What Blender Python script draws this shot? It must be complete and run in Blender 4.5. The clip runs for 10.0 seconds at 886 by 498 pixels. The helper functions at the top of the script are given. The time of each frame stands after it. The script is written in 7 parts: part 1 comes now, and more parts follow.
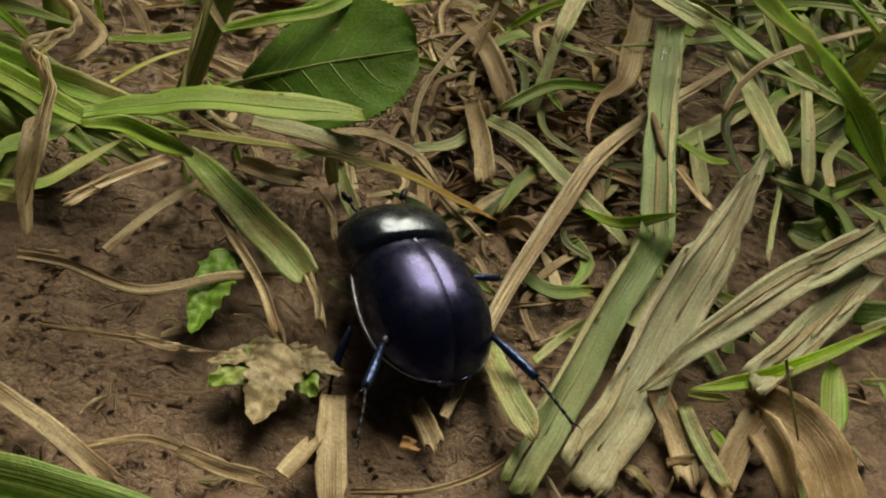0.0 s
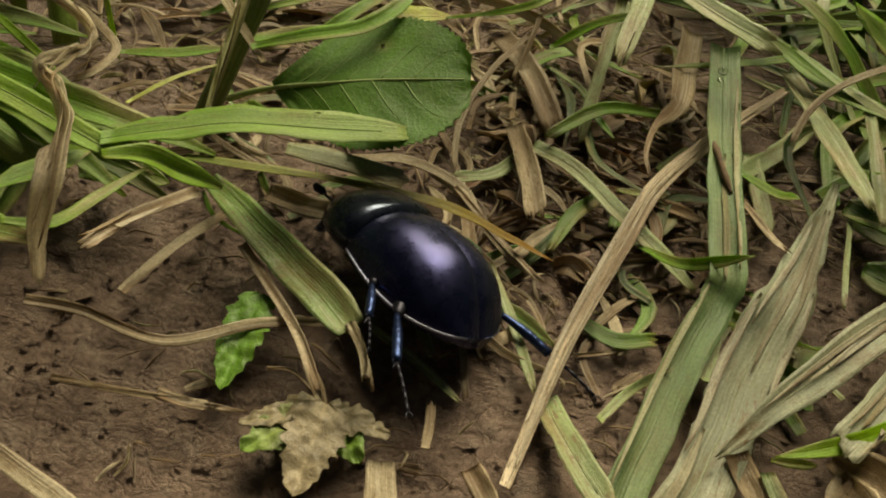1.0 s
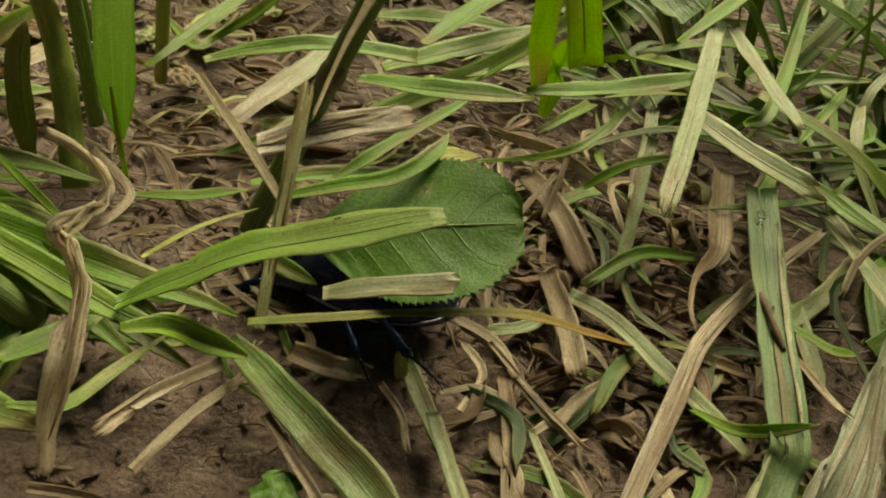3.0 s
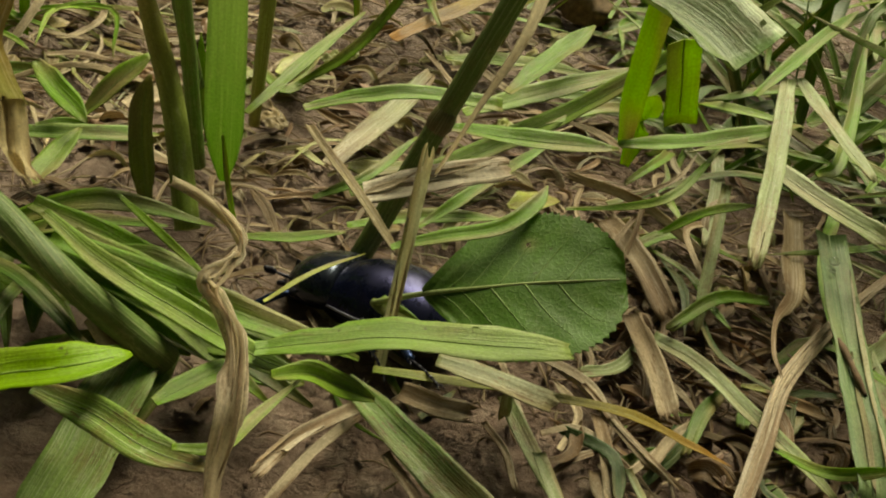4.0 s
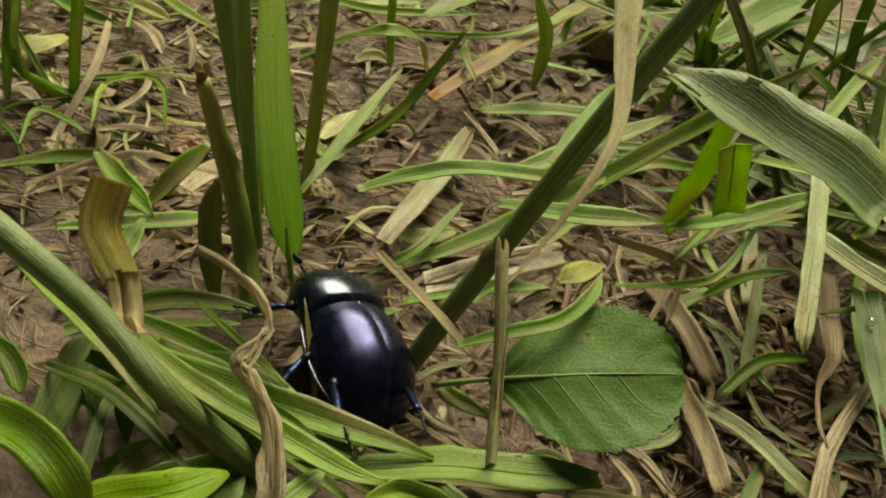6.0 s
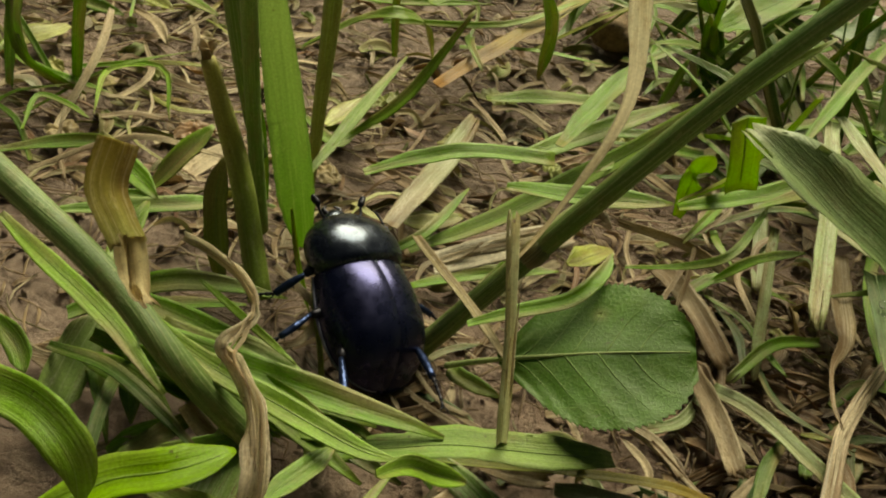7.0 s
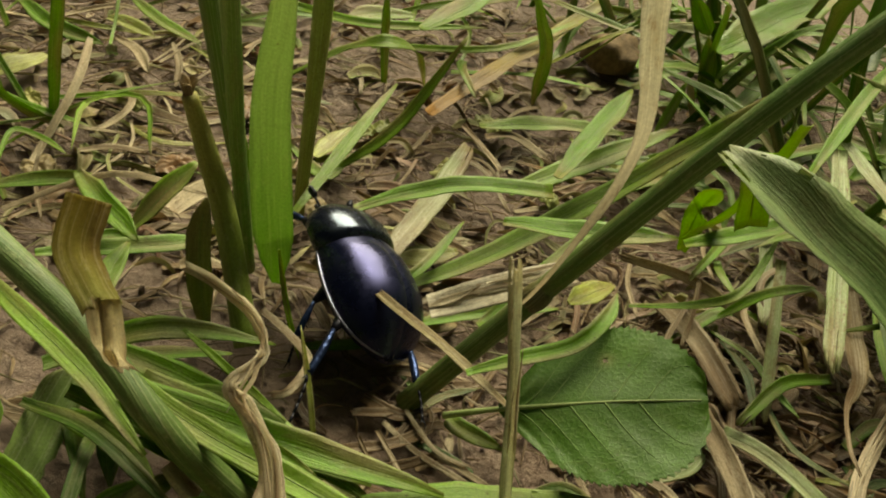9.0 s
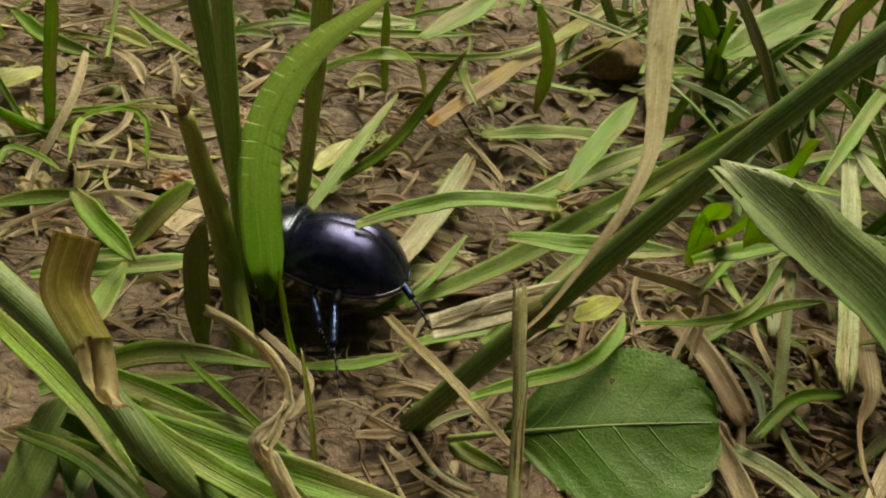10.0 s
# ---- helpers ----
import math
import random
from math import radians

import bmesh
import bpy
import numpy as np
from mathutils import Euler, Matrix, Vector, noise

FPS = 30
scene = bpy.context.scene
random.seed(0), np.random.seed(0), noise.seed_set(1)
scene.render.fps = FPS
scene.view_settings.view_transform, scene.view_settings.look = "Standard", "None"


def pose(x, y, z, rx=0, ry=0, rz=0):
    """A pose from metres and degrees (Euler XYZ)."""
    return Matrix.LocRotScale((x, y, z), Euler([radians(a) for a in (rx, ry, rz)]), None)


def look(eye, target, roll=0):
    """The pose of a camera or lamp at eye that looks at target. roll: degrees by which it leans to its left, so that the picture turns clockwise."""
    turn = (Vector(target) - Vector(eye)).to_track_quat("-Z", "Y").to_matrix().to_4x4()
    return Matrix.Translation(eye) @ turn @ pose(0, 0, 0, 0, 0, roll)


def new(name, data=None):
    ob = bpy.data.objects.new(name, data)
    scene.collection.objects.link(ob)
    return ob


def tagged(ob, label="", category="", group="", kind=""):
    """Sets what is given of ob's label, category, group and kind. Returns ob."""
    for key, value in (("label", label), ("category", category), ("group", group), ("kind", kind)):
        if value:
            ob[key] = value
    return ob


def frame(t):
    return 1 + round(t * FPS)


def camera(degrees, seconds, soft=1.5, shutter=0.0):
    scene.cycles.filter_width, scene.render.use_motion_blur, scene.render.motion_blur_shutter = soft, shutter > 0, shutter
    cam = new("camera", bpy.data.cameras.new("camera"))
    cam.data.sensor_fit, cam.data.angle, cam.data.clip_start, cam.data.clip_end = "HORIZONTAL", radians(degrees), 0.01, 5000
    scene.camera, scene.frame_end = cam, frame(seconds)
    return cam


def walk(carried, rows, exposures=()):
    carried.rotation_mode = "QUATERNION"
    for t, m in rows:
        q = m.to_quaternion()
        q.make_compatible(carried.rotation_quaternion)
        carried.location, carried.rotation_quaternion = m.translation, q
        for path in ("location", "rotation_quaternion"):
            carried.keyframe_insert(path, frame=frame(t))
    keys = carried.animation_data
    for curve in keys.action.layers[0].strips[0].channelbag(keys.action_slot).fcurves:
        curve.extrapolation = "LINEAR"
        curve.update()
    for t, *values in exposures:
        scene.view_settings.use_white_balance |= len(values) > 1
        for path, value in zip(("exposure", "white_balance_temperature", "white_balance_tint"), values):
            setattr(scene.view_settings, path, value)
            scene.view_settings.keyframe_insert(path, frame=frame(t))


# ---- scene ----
cam = camera(49.63, 10.0, 2.0)
# seconds, eye and target in millimetres, lean
PATH = [
    (0, (-0.00, 0.00, 48.61), (-0.00, 49.68, -0.70), 11.72),
    (0.5, (-0.77, 4.37, 44.41), (0.16, 53.39, -5.55), 12.12),
    (1, (-4.73, 5.53, 45.25), (-3.58, 55.57, -3.68), 13.29),
    (1.5, (-6.65, 8.42, 43.87), (-4.97, 59.16, -4.33), 13.90),
    (2, (-7.96, 10.24, 44.16), (-5.27, 61.67, -3.25), 14.44),
    (2.2, (-7.58, 11.30, 44.53), (-4.60, 62.63, -2.97), 14.81),
    (3.3, (-10.60, 10.04, 44.75), (-10.33, 65.61, 2.17), 12.70),
    (3.5, (-13.31, 9.18, 46.66), (-13.05, 64.63, 3.93), 12.79),
    (4, (-15.33, 8.55, 47.26), (-15.32, 63.97, 4.49), 13.24),
    (4.5, (-16.43, 7.93, 46.84), (-16.75, 63.23, 3.92), 12.44),
    (5, (-18.33, 7.73, 48.79), (-18.53, 62.49, 5.19), 12.20),
    (5.5, (-19.53, 10.11, 51.93), (-19.33, 64.22, 7.52), 12.08),
    (6, (-21.49, 11.18, 55.41), (-20.85, 64.87, 10.51), 11.98),
    (7.3, (-21.70, 10.32, 52.69), (-21.46, 64.62, 8.53), 11.44),
    (7.5, (-21.91, 10.48, 53.04), (-21.96, 64.83, 8.92), 11.29),
    (8, (-22.31, 12.26, 53.51), (-22.11, 66.83, 9.67), 11.02),
    (8.5, (-22.24, 13.28, 52.45), (-21.42, 68.08, 8.91), 11.04),
    (9, (-22.47, 14.26, 52.43), (-21.36, 69.08, 8.91), 11.41),
    (9.5, (-23.35, 15.81, 53.06), (-21.93, 70.63, 9.56), 11.35),
    (10, (-22.60, 16.31, 52.79), (-21.76, 70.93, 9.01), 10.64),
]
walk(cam, [(t, look(Vector(eye) * 0.001, Vector(target) * 0.001, roll)) for t, eye, target, roll in PATH], exposures=[(0, -0.23, 8300, 5), (1.5, -0.19, 8300, 4), (3.5, -0.05, 8300, 1), (6, -0.03, 8300, -1), (10, -0.08, 8300, -1)])
SKY, SUN = 0.009, 6.4

# ---------------------------------------------------------------- light
world = bpy.data.worlds.new("overcast_sky")
scene.world = world
world.use_nodes = True
wn = world.node_tree.nodes
wl = world.node_tree.links
sky = wn.new("ShaderNodeTexSky")
sky.sky_type = "NISHITA"
sky.sun_disc = False
sky.sun_elevation = radians(48)
sky.sun_rotation = radians(9.5)
sky.air_density = 1.0
sky.dust_density = 4.0
sky.ozone_density = 0.6
wn["Background"].inputs["Strength"].default_value = SKY
wl.new(sky.outputs["Color"], wn["Background"].inputs["Color"])

sun = new("sun", bpy.data.lights.new("sun", "SUN"))
sun.data.energy = SUN
sun.data.angle = radians(40)
sun.data.color = (1.0, 0.96, 0.82)
sun.matrix_world = look((0.12, 0.72, 0.82), (0, 0, 0))

# ---------------------------------------------------------------- materials
MM = 0.001


def material(name):
    m = bpy.data.materials.new(name)
    m.use_nodes = True
    nt = m.node_tree
    return m, nt, nt.nodes["Principled BSDF"]


def node(nt, kind, **values):
    n = nt.nodes.new(kind)
    for key, v in values.items():
        n.inputs[key.replace("_", " ")].default_value = v
    return n


def ramp(nt, fac, stops):
    r = nt.nodes.new("ShaderNodeValToRGB")
    els = r.color_ramp.elements
    while len(els) < len(stops):
        els.new(0.5)
    for e, (p, c) in zip(els, stops):
        e.position, e.color = p, (*c, 1) if len(c) == 3 else c
    nt.links.new(fac, r.inputs["Fac"])
    return r.outputs["Color"]


def mixed(nt, a, b, fac, kind="MIX"):
    m = nt.nodes.new("ShaderNodeMix")
    m.data_type, m.blend_type = "RGBA", kind
    for sock, v in ((m.inputs[6], a), (m.inputs[7], b), (m.inputs[0], fac)):
        if hasattr(v, "is_output"):
            nt.links.new(v, sock)
        elif isinstance(v, tuple):
            sock.default_value = (*v, 1)
        else:
            sock.default_value = v
    return m.outputs[2]


def math_node(nt, op, a, b=0.0):
    m = nt.nodes.new("ShaderNodeMath")
    m.operation = op
    for sock, v in zip(m.inputs, (a, b)):
        if hasattr(v, "is_output"):
            nt.links.new(v, sock)
        else:
            sock.default_value = v
    return m.outputs[0]


def noise_at(nt, vec, scale, detail=4.0, rough=0.6):
    n = node(nt, "ShaderNodeTexNoise", Scale=scale, Detail=detail, Roughness=rough)
    nt.links.new(vec, n.inputs["Vector"])
    return n.outputs["Fac"]


def stretched(nt, vec, scale, offset=None):
    m = nt.nodes.new("ShaderNodeMapping")
    m.inputs["Scale"].default_value = scale
    nt.links.new(vec, m.inputs["Vector"])
    if offset is not None:
        nt.links.new(offset, m.inputs["Location"])
    return m.outputs["Vector"]


def bump(nt, bsdf, height, strength, distance):
    b = node(nt, "ShaderNodeBump", Strength=strength, Distance=distance)
    nt.links.new(height, b.inputs["Height"])
    nt.links.new(b.outputs["Normal"], bsdf.inputs["Normal"])
    return b


def leaf_material(name, rough, through_light, vein_depth, blotch, pale, glow=(0.98, 1.0, 0.55), net=False, rot=0.0, white=(0.78, 0.80, 0.46), whole=False):
    """Grass and leaf tissue: own colour from the blade's tint, veins along it, pale scuffs, brown blotches, specks (UV in mm)."""
    m, nt, p = material(name)
    uv = nt.nodes.new("ShaderNodeUVMap").outputs["UV"]
    tint = nt.nodes.new("ShaderNodeVertexColor")
    tint.layer_name = "tint"
    tint = tint.outputs["Color"]
    info = nt.nodes.new("ShaderNodeObjectInfo")
    place = stretched(nt, uv, (0.001, 0.001, 1)) if whole else nt.nodes.new("ShaderNodeTexCoord").outputs["Object"]
    shift = math_node(nt, "MULTIPLY", info.outputs["Random"], 0.0 if whole else 370.0)
    fine = noise_at(nt, stretched(nt, uv, (10.5, 0.09, 1), shift), 1.0, 3.0, 0.6)
    streak = noise_at(nt, stretched(nt, uv, (2.4, 0.10, 1), shift), 1.0, 4.0, 0.65)
    patch = noise_at(nt, stretched(nt, uv, (0.55, 0.22, 1), shift), 1.0, 6.0, 0.68)
    scuff = noise_at(nt, stretched(nt, uv, (1.5, 0.6, 1), shift), 1.0, 7.0, 0.75)
    speck = noise_at(nt, place, 1700.0, 3.0)
    grain = noise_at(nt, place, 5200.0, 3.0)
    if net:
        cells = node(nt, "ShaderNodeTexVoronoi", Scale=2.6)
        cells.feature = "DISTANCE_TO_EDGE"
        nt.links.new(uv, cells.inputs["Vector"])
        fine = ramp(nt, cells.outputs["Distance"], [(0.0, (0.66,) * 3), (0.12, (0.44,) * 3)])
        streak = noise_at(nt, uv, 0.6, 5.0)
    light = mixed(nt, tint, white, 0.55)
    dark = mixed(nt, tint, (0.03, 0.03, 0.008), 0.5)
    c = mixed(nt, tint, light, ramp(nt, fine, [(0.53, (0, 0, 0)), (0.60, (0.8 * pale,) * 3)]))
    c = mixed(nt, c, dark, ramp(nt, fine, [(0.36, (0.26,) * 3), (0.48, (0, 0, 0))]))
    c = mixed(nt, c, dark, ramp(nt, streak, [(0.30, (0.34,) * 3), (0.50, (0, 0, 0))]))
    c = mixed(nt, c, light, ramp(nt, scuff, [(0.57, (0, 0, 0)), (0.65, (0.85 * pale,) * 3)]))
    c = mixed(nt, c, mixed(nt, c, (0.25, 0.155, 0.065), 0.8), ramp(nt, patch, [(0.51, (0, 0, 0)), (0.64, (blotch,) * 3)]))
    if rot:
        dash = noise_at(nt, stretched(nt, uv, (4.2, 0.8, 1), shift), 1.0, 6.0, 0.72)
        where = ramp(nt, noise_at(nt, stretched(nt, uv, (0.35, 0.12, 1), shift), 1.0, 3.0), [(0.40, (0, 0, 0)), (0.60, (1, 1, 1))])
        c = mixed(nt, c, (0.23, 0.14, 0.065), mixed(nt, (0.0, 0.0, 0.0), ramp(nt, dash, [(0.54, (0, 0, 0)), (0.62, (rot,) * 3)]), where))
    c = mixed(nt, c, (0.075, 0.042, 0.02), ramp(nt, speck, [(0.68, (0, 0, 0)), (0.76, (0.75,) * 3)]))
    c = mixed(nt, c, ramp(nt, grain, [(0.25, (0.72,) * 3), (0.75, (1.2,) * 3)]), 1.0, "MULTIPLY")
    nt.links.new(c, p.inputs["Base Color"])
    nt.links.new(ramp(nt, scuff, [(0.3, (rough - 0.1,) * 3), (0.7, (rough + 0.2,) * 3)]), p.inputs["Roughness"])
    p.inputs["Specular IOR Level"].default_value = 0.46
    height = math_node(nt, "ADD", math_node(nt, "MULTIPLY", fine, 1.1), math_node(nt, "MULTIPLY", grain, 0.35))
    height = math_node(nt, "ADD", height, math_node(nt, "MULTIPLY", scuff, 0.8))
    b = bump(nt, p, height, vein_depth, 0.00018)
    back = nt.nodes.new("ShaderNodeBsdfTranslucent")
    thin = nt.nodes.new("ShaderNodeGamma")
    thin.inputs["Gamma"].default_value = 0.6
    nt.links.new(c, thin.inputs["Color"])
    nt.links.new(mixed(nt, thin.outputs["Color"], glow, 0.8, "MULTIPLY"), back.inputs["Color"])
    nt.links.new(b.outputs["Normal"], back.inputs["Normal"])
    both = nt.nodes.new("ShaderNodeMixShader")
    both.inputs[0].default_value = through_light
    nt.links.new(p.outputs[0], both.inputs[1])
    nt.links.new(back.outputs[0], both.inputs[2])
    nt.links.new(both.outputs[0], nt.nodes["Material Output"].inputs["Surface"])
    return m


THIN = leaf_material("thin_grass_tissue", 0.34, 0.44, 0.4, 0.15, 0.16, (0.94, 1.0, 0.36))
GRASS = leaf_material("grass_tissue", 0.38, 0.33, 0.45, 0.30, 0.30, (0.92, 1.0, 0.34), rot=0.35)
SALLOW = leaf_material("bruised_grass_tissue", 0.38, 0.28, 0.40, 0.6, 0.62, (0.95, 1.0, 0.60), rot=0.9, white=(0.84, 0.84, 0.66))
STRAW = leaf_material("dry_straw", 0.55, 0.32, 0.5, 0.45, 0.62, (1.0, 0.94, 0.66), rot=0.8, white=(0.90, 0.83, 0.68))
PAPER = leaf_material("papery_dry_leaf", 0.6, 0.78, 0.6, 0.3, 0.6, (1.0, 0.98, 0.90), rot=0.6, white=(0.92, 0.88, 0.74))
WAXY = leaf_material("waxy_upright_leaf", 0.30, 0.6, 0.4, 0.1, 0.3, (0.96, 1.0, 0.66), whole=True)
STEM = leaf_material("stem_tissue", 0.42, 0.22, 0.4, 0.4, 0.5)
LEAF = leaf_material("broad_leaf_tissue", 0.44, 0.2, 0.26, 0.10, 0.06, (0.97, 1.0, 0.5), True)


def earth_material():
    m, nt, p = material("damp_clay_earth")
    place = nt.nodes.new("ShaderNodeTexCoord").outputs["Object"]
    big = noise_at(nt, place, 60.0, 6.0, 0.62)
    mid = noise_at(nt, place, 330.0, 9.0, 0.72)
    fine = noise_at(nt, place, 1500.0, 9.0, 0.78)
    cracks = node(nt, "ShaderNodeTexVoronoi", Scale=330.0)
    cracks.feature = "DISTANCE_TO_EDGE"
    bent = nt.nodes.new("ShaderNodeVectorMath")
    bent.operation = "ADD"
    wob = node(nt, "ShaderNodeTexNoise", Scale=500.0, Detail=5.0)
    nt.links.new(place, wob.inputs["Vector"])
    nt.links.new(stretched(nt, place, (1, 1.5, 1)), bent.inputs[0])
    nt.links.new(stretched(nt, wob.outputs["Color"], (0.004, 0.004, 0.004)), bent.inputs[1])
    nt.links.new(bent.outputs[0], cracks.inputs["Vector"])
    c = ramp(nt, mid, [(0.30, (0.20, 0.125, 0.092)), (0.5, (0.49, 0.335, 0.255)), (0.68, (0.72, 0.56, 0.45))])
    c = mixed(nt, c, (0.33, 0.235, 0.185), ramp(nt, big, [(0.4, (0, 0, 0)), (0.68, (0.6,) * 3)]))
    c = mixed(nt, c, (0.07, 0.042, 0.03), ramp(nt, fine, [(0.56, (0, 0, 0)), (0.72, (0.5,) * 3)]))
    c = mixed(nt, c, (0.38, 0.28, 0.18), ramp(nt, noise_at(nt, place, 2400.0, 3.0), [(0.64, (0, 0, 0)), (0.72, (0.7,) * 3)]))
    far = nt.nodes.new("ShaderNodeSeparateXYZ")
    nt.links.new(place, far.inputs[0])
    # clay turns paler towards the far left, broken up by noise
    far_pale = math_node(nt, "ADD", math_node(nt, "MULTIPLY", far.outputs["Y"], 22.0), math_node(nt, "SUBTRACT", big, math_node(nt, "ADD", math_node(nt, "MULTIPLY", far.outputs["X"], 26.0), 2.35)))
    c = mixed(nt, c, mixed(nt, c, (0.52, 0.39, 0.32), 0.55), ramp(nt, far_pale, [(0.0, (0, 0, 0)), (0.7, (1, 1, 1))]))
    edge = ramp(nt, cracks.outputs["Distance"], [(0.0, (0, 0, 0)), (0.07, (1, 1, 1))])
    c = mixed(nt, (0.05, 0.03, 0.022), c, ramp(nt, cracks.outputs["Distance"], [(0.0, (0.7,) * 3), (0.045, (1, 1, 1))]))
    nt.links.new(c, p.inputs["Base Color"])
    nt.links.new(ramp(nt, fine, [(0.35, (0.36,) * 3), (0.62, (0.8,) * 3)]), p.inputs["Roughness"])
    h = math_node(nt, "ADD", math_node(nt, "MULTIPLY", mid, 1.0), math_node(nt, "MULTIPLY", fine, 1.1))
    h = math_node(nt, "ADD", h, math_node(nt, "MULTIPLY", edge, 0.14))
    bump(nt, p, h, 1.0, 0.0014)
    return m


EARTH = earth_material()


def shell_material(name, colour, rough, pit, pit_scale, metal=0.85, tint=(0.8, 0.8, 1.0), gloss=0.5):
    m, nt, p = material(name)
    place = nt.nodes.new("ShaderNodeTexCoord").outputs["Object"]
    cloud = noise_at(nt, place, 260.0, 5.0)
    dirt = noise_at(nt, place, 700.0, 7.0, 0.7)
    c = mixed(nt, colour, tuple(v * 0.55 for v in colour), ramp(nt, cloud, [(0.35, (0, 0, 0)), (0.65, (1, 1, 1))]))
    c = mixed(nt, c, (0.05, 0.045, 0.04), ramp(nt, dirt, [(0.64, (0, 0, 0)), (0.80, (0.25,) * 3)]))
    nt.links.new(c, p.inputs["Base Color"])
    p.inputs["Metallic"].default_value = metal
    p.inputs["Specular Tint"].default_value = (*tint, 1)
    p.inputs["Specular IOR Level"].default_value = gloss
    nt.links.new(ramp(nt, dirt, [(0.35, (rough,) * 3), (0.75, (rough + 0.25,) * 3)]), p.inputs["Roughness"])
    pits = node(nt, "ShaderNodeTexVoronoi", Scale=pit_scale)
    nt.links.new(place, pits.inputs["Vector"])
    bump(nt, p, pits.outputs["Distance"], pit, 0.0001)
    return m


SHELL = shell_material("violet_black_wing_case", (0.0030, 0.0045, 0.0120), 0.20, 0.02, 2600.0, 0.0, (0.37, 0.38, 1.0), 1.0)
SHIELD = shell_material("blue_black_shield", (0.004, 0.005, 0.009), 0.16, 0.02, 3200.0, 0.0, (0.58, 0.72, 1.0), 1.0)
RIM = shell_material("pale_metallic_rim", (0.30, 0.31, 0.42), 0.28, 0.05, 3000.0, 0.9)
BELLY = shell_material("black_underside", (0.02, 0.02, 0.03), 0.45, 0.4, 1800.0, 0.3)
LIMB = shell_material("steel_blue_limb", (0.034, 0.058, 0.150), 0.25, 0.5, 2400.0, 0.8)
CLAW = shell_material("black_claw", (0.012, 0.012, 0.018), 0.35, 0.3, 2600.0, 0.2)


def plain(name, colour, rough, **more):
    m, nt, p = material(name)
    place = nt.nodes.new("ShaderNodeTexCoord").outputs["Object"]
    n = noise_at(nt, place, 1400.0, 6.0, 0.7)
    nt.links.new(ramp(nt, n, [(0.3, tuple(v * 0.5 for v in colour)), (0.7, tuple(min(1, v * 1.35) for v in colour))]), p.inputs["Base Color"])
    p.inputs["Roughness"].default_value = rough
    for key, v in more.items():
        p.inputs[key.replace("_", " ")].default_value = v
    bump(nt, p, n, 0.7, 0.0002)
    return m


TWIG = plain("dark_twig_bark", (0.13, 0.075, 0.035), 0.75)
WATER, wnt, wp = material("clear_water")
wp.inputs["Transmission Weight"].default_value = 1.0
wp.inputs["Roughness"].default_value = 0.02
wp.inputs["IOR"].default_value = 1.33

# ---------------------------------------------------------------- mesh helpers


def part(name, bm, mat, parent=None, label="", smooth=True):
    me = bpy.data.meshes.new(name)
    bm.to_mesh(me)
    bm.free()
    if smooth:
        me.polygons.foreach_set("use_smooth", [True] * len(me.polygons))
    me.materials.append(mat)
    ob = new(name, me)
    ob.parent = parent
    if label:
        ob["label"] = label
    return ob


def curve_points(pts, n):
    """A smooth line through the points, n steps from each to the next."""
    p = [Vector(q) for q in pts]
    if len(p) == 2:
        return [p[0].lerp(p[1], i / n) for i in range(n + 1)]
    q = [2 * p[0] - p[1], *p, 2 * p[-1] - p[-2]]
    out = []
    for a, b, c, e in zip(q, q[1:], q[2:], q[3:]):
        for i in range(n):
            t = i / n
            out.append(0.5 * (2 * b + (c - a) * t + (2 * a - 5 * b + 4 * c - e) * t * t + (3 * b - a - 3 * c + e) * t**3))
    return out + [p[-1]]


LUSH = (0.215, 0.385, 0.036)
GREEN, PALE, BRIGHT = (0.155, 0.340, 0.018), (0.320, 0.410, 0.170), (0.29, 0.54, 0.012)
DRY, BROWN, YELLOW = (0.62, 0.52, 0.355), (0.34, 0.235, 0.13), (0.38, 0.43, 0.09)
# DEEP is a dark green with some of the tuft's shade mixed in
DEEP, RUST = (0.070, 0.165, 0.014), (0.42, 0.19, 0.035)


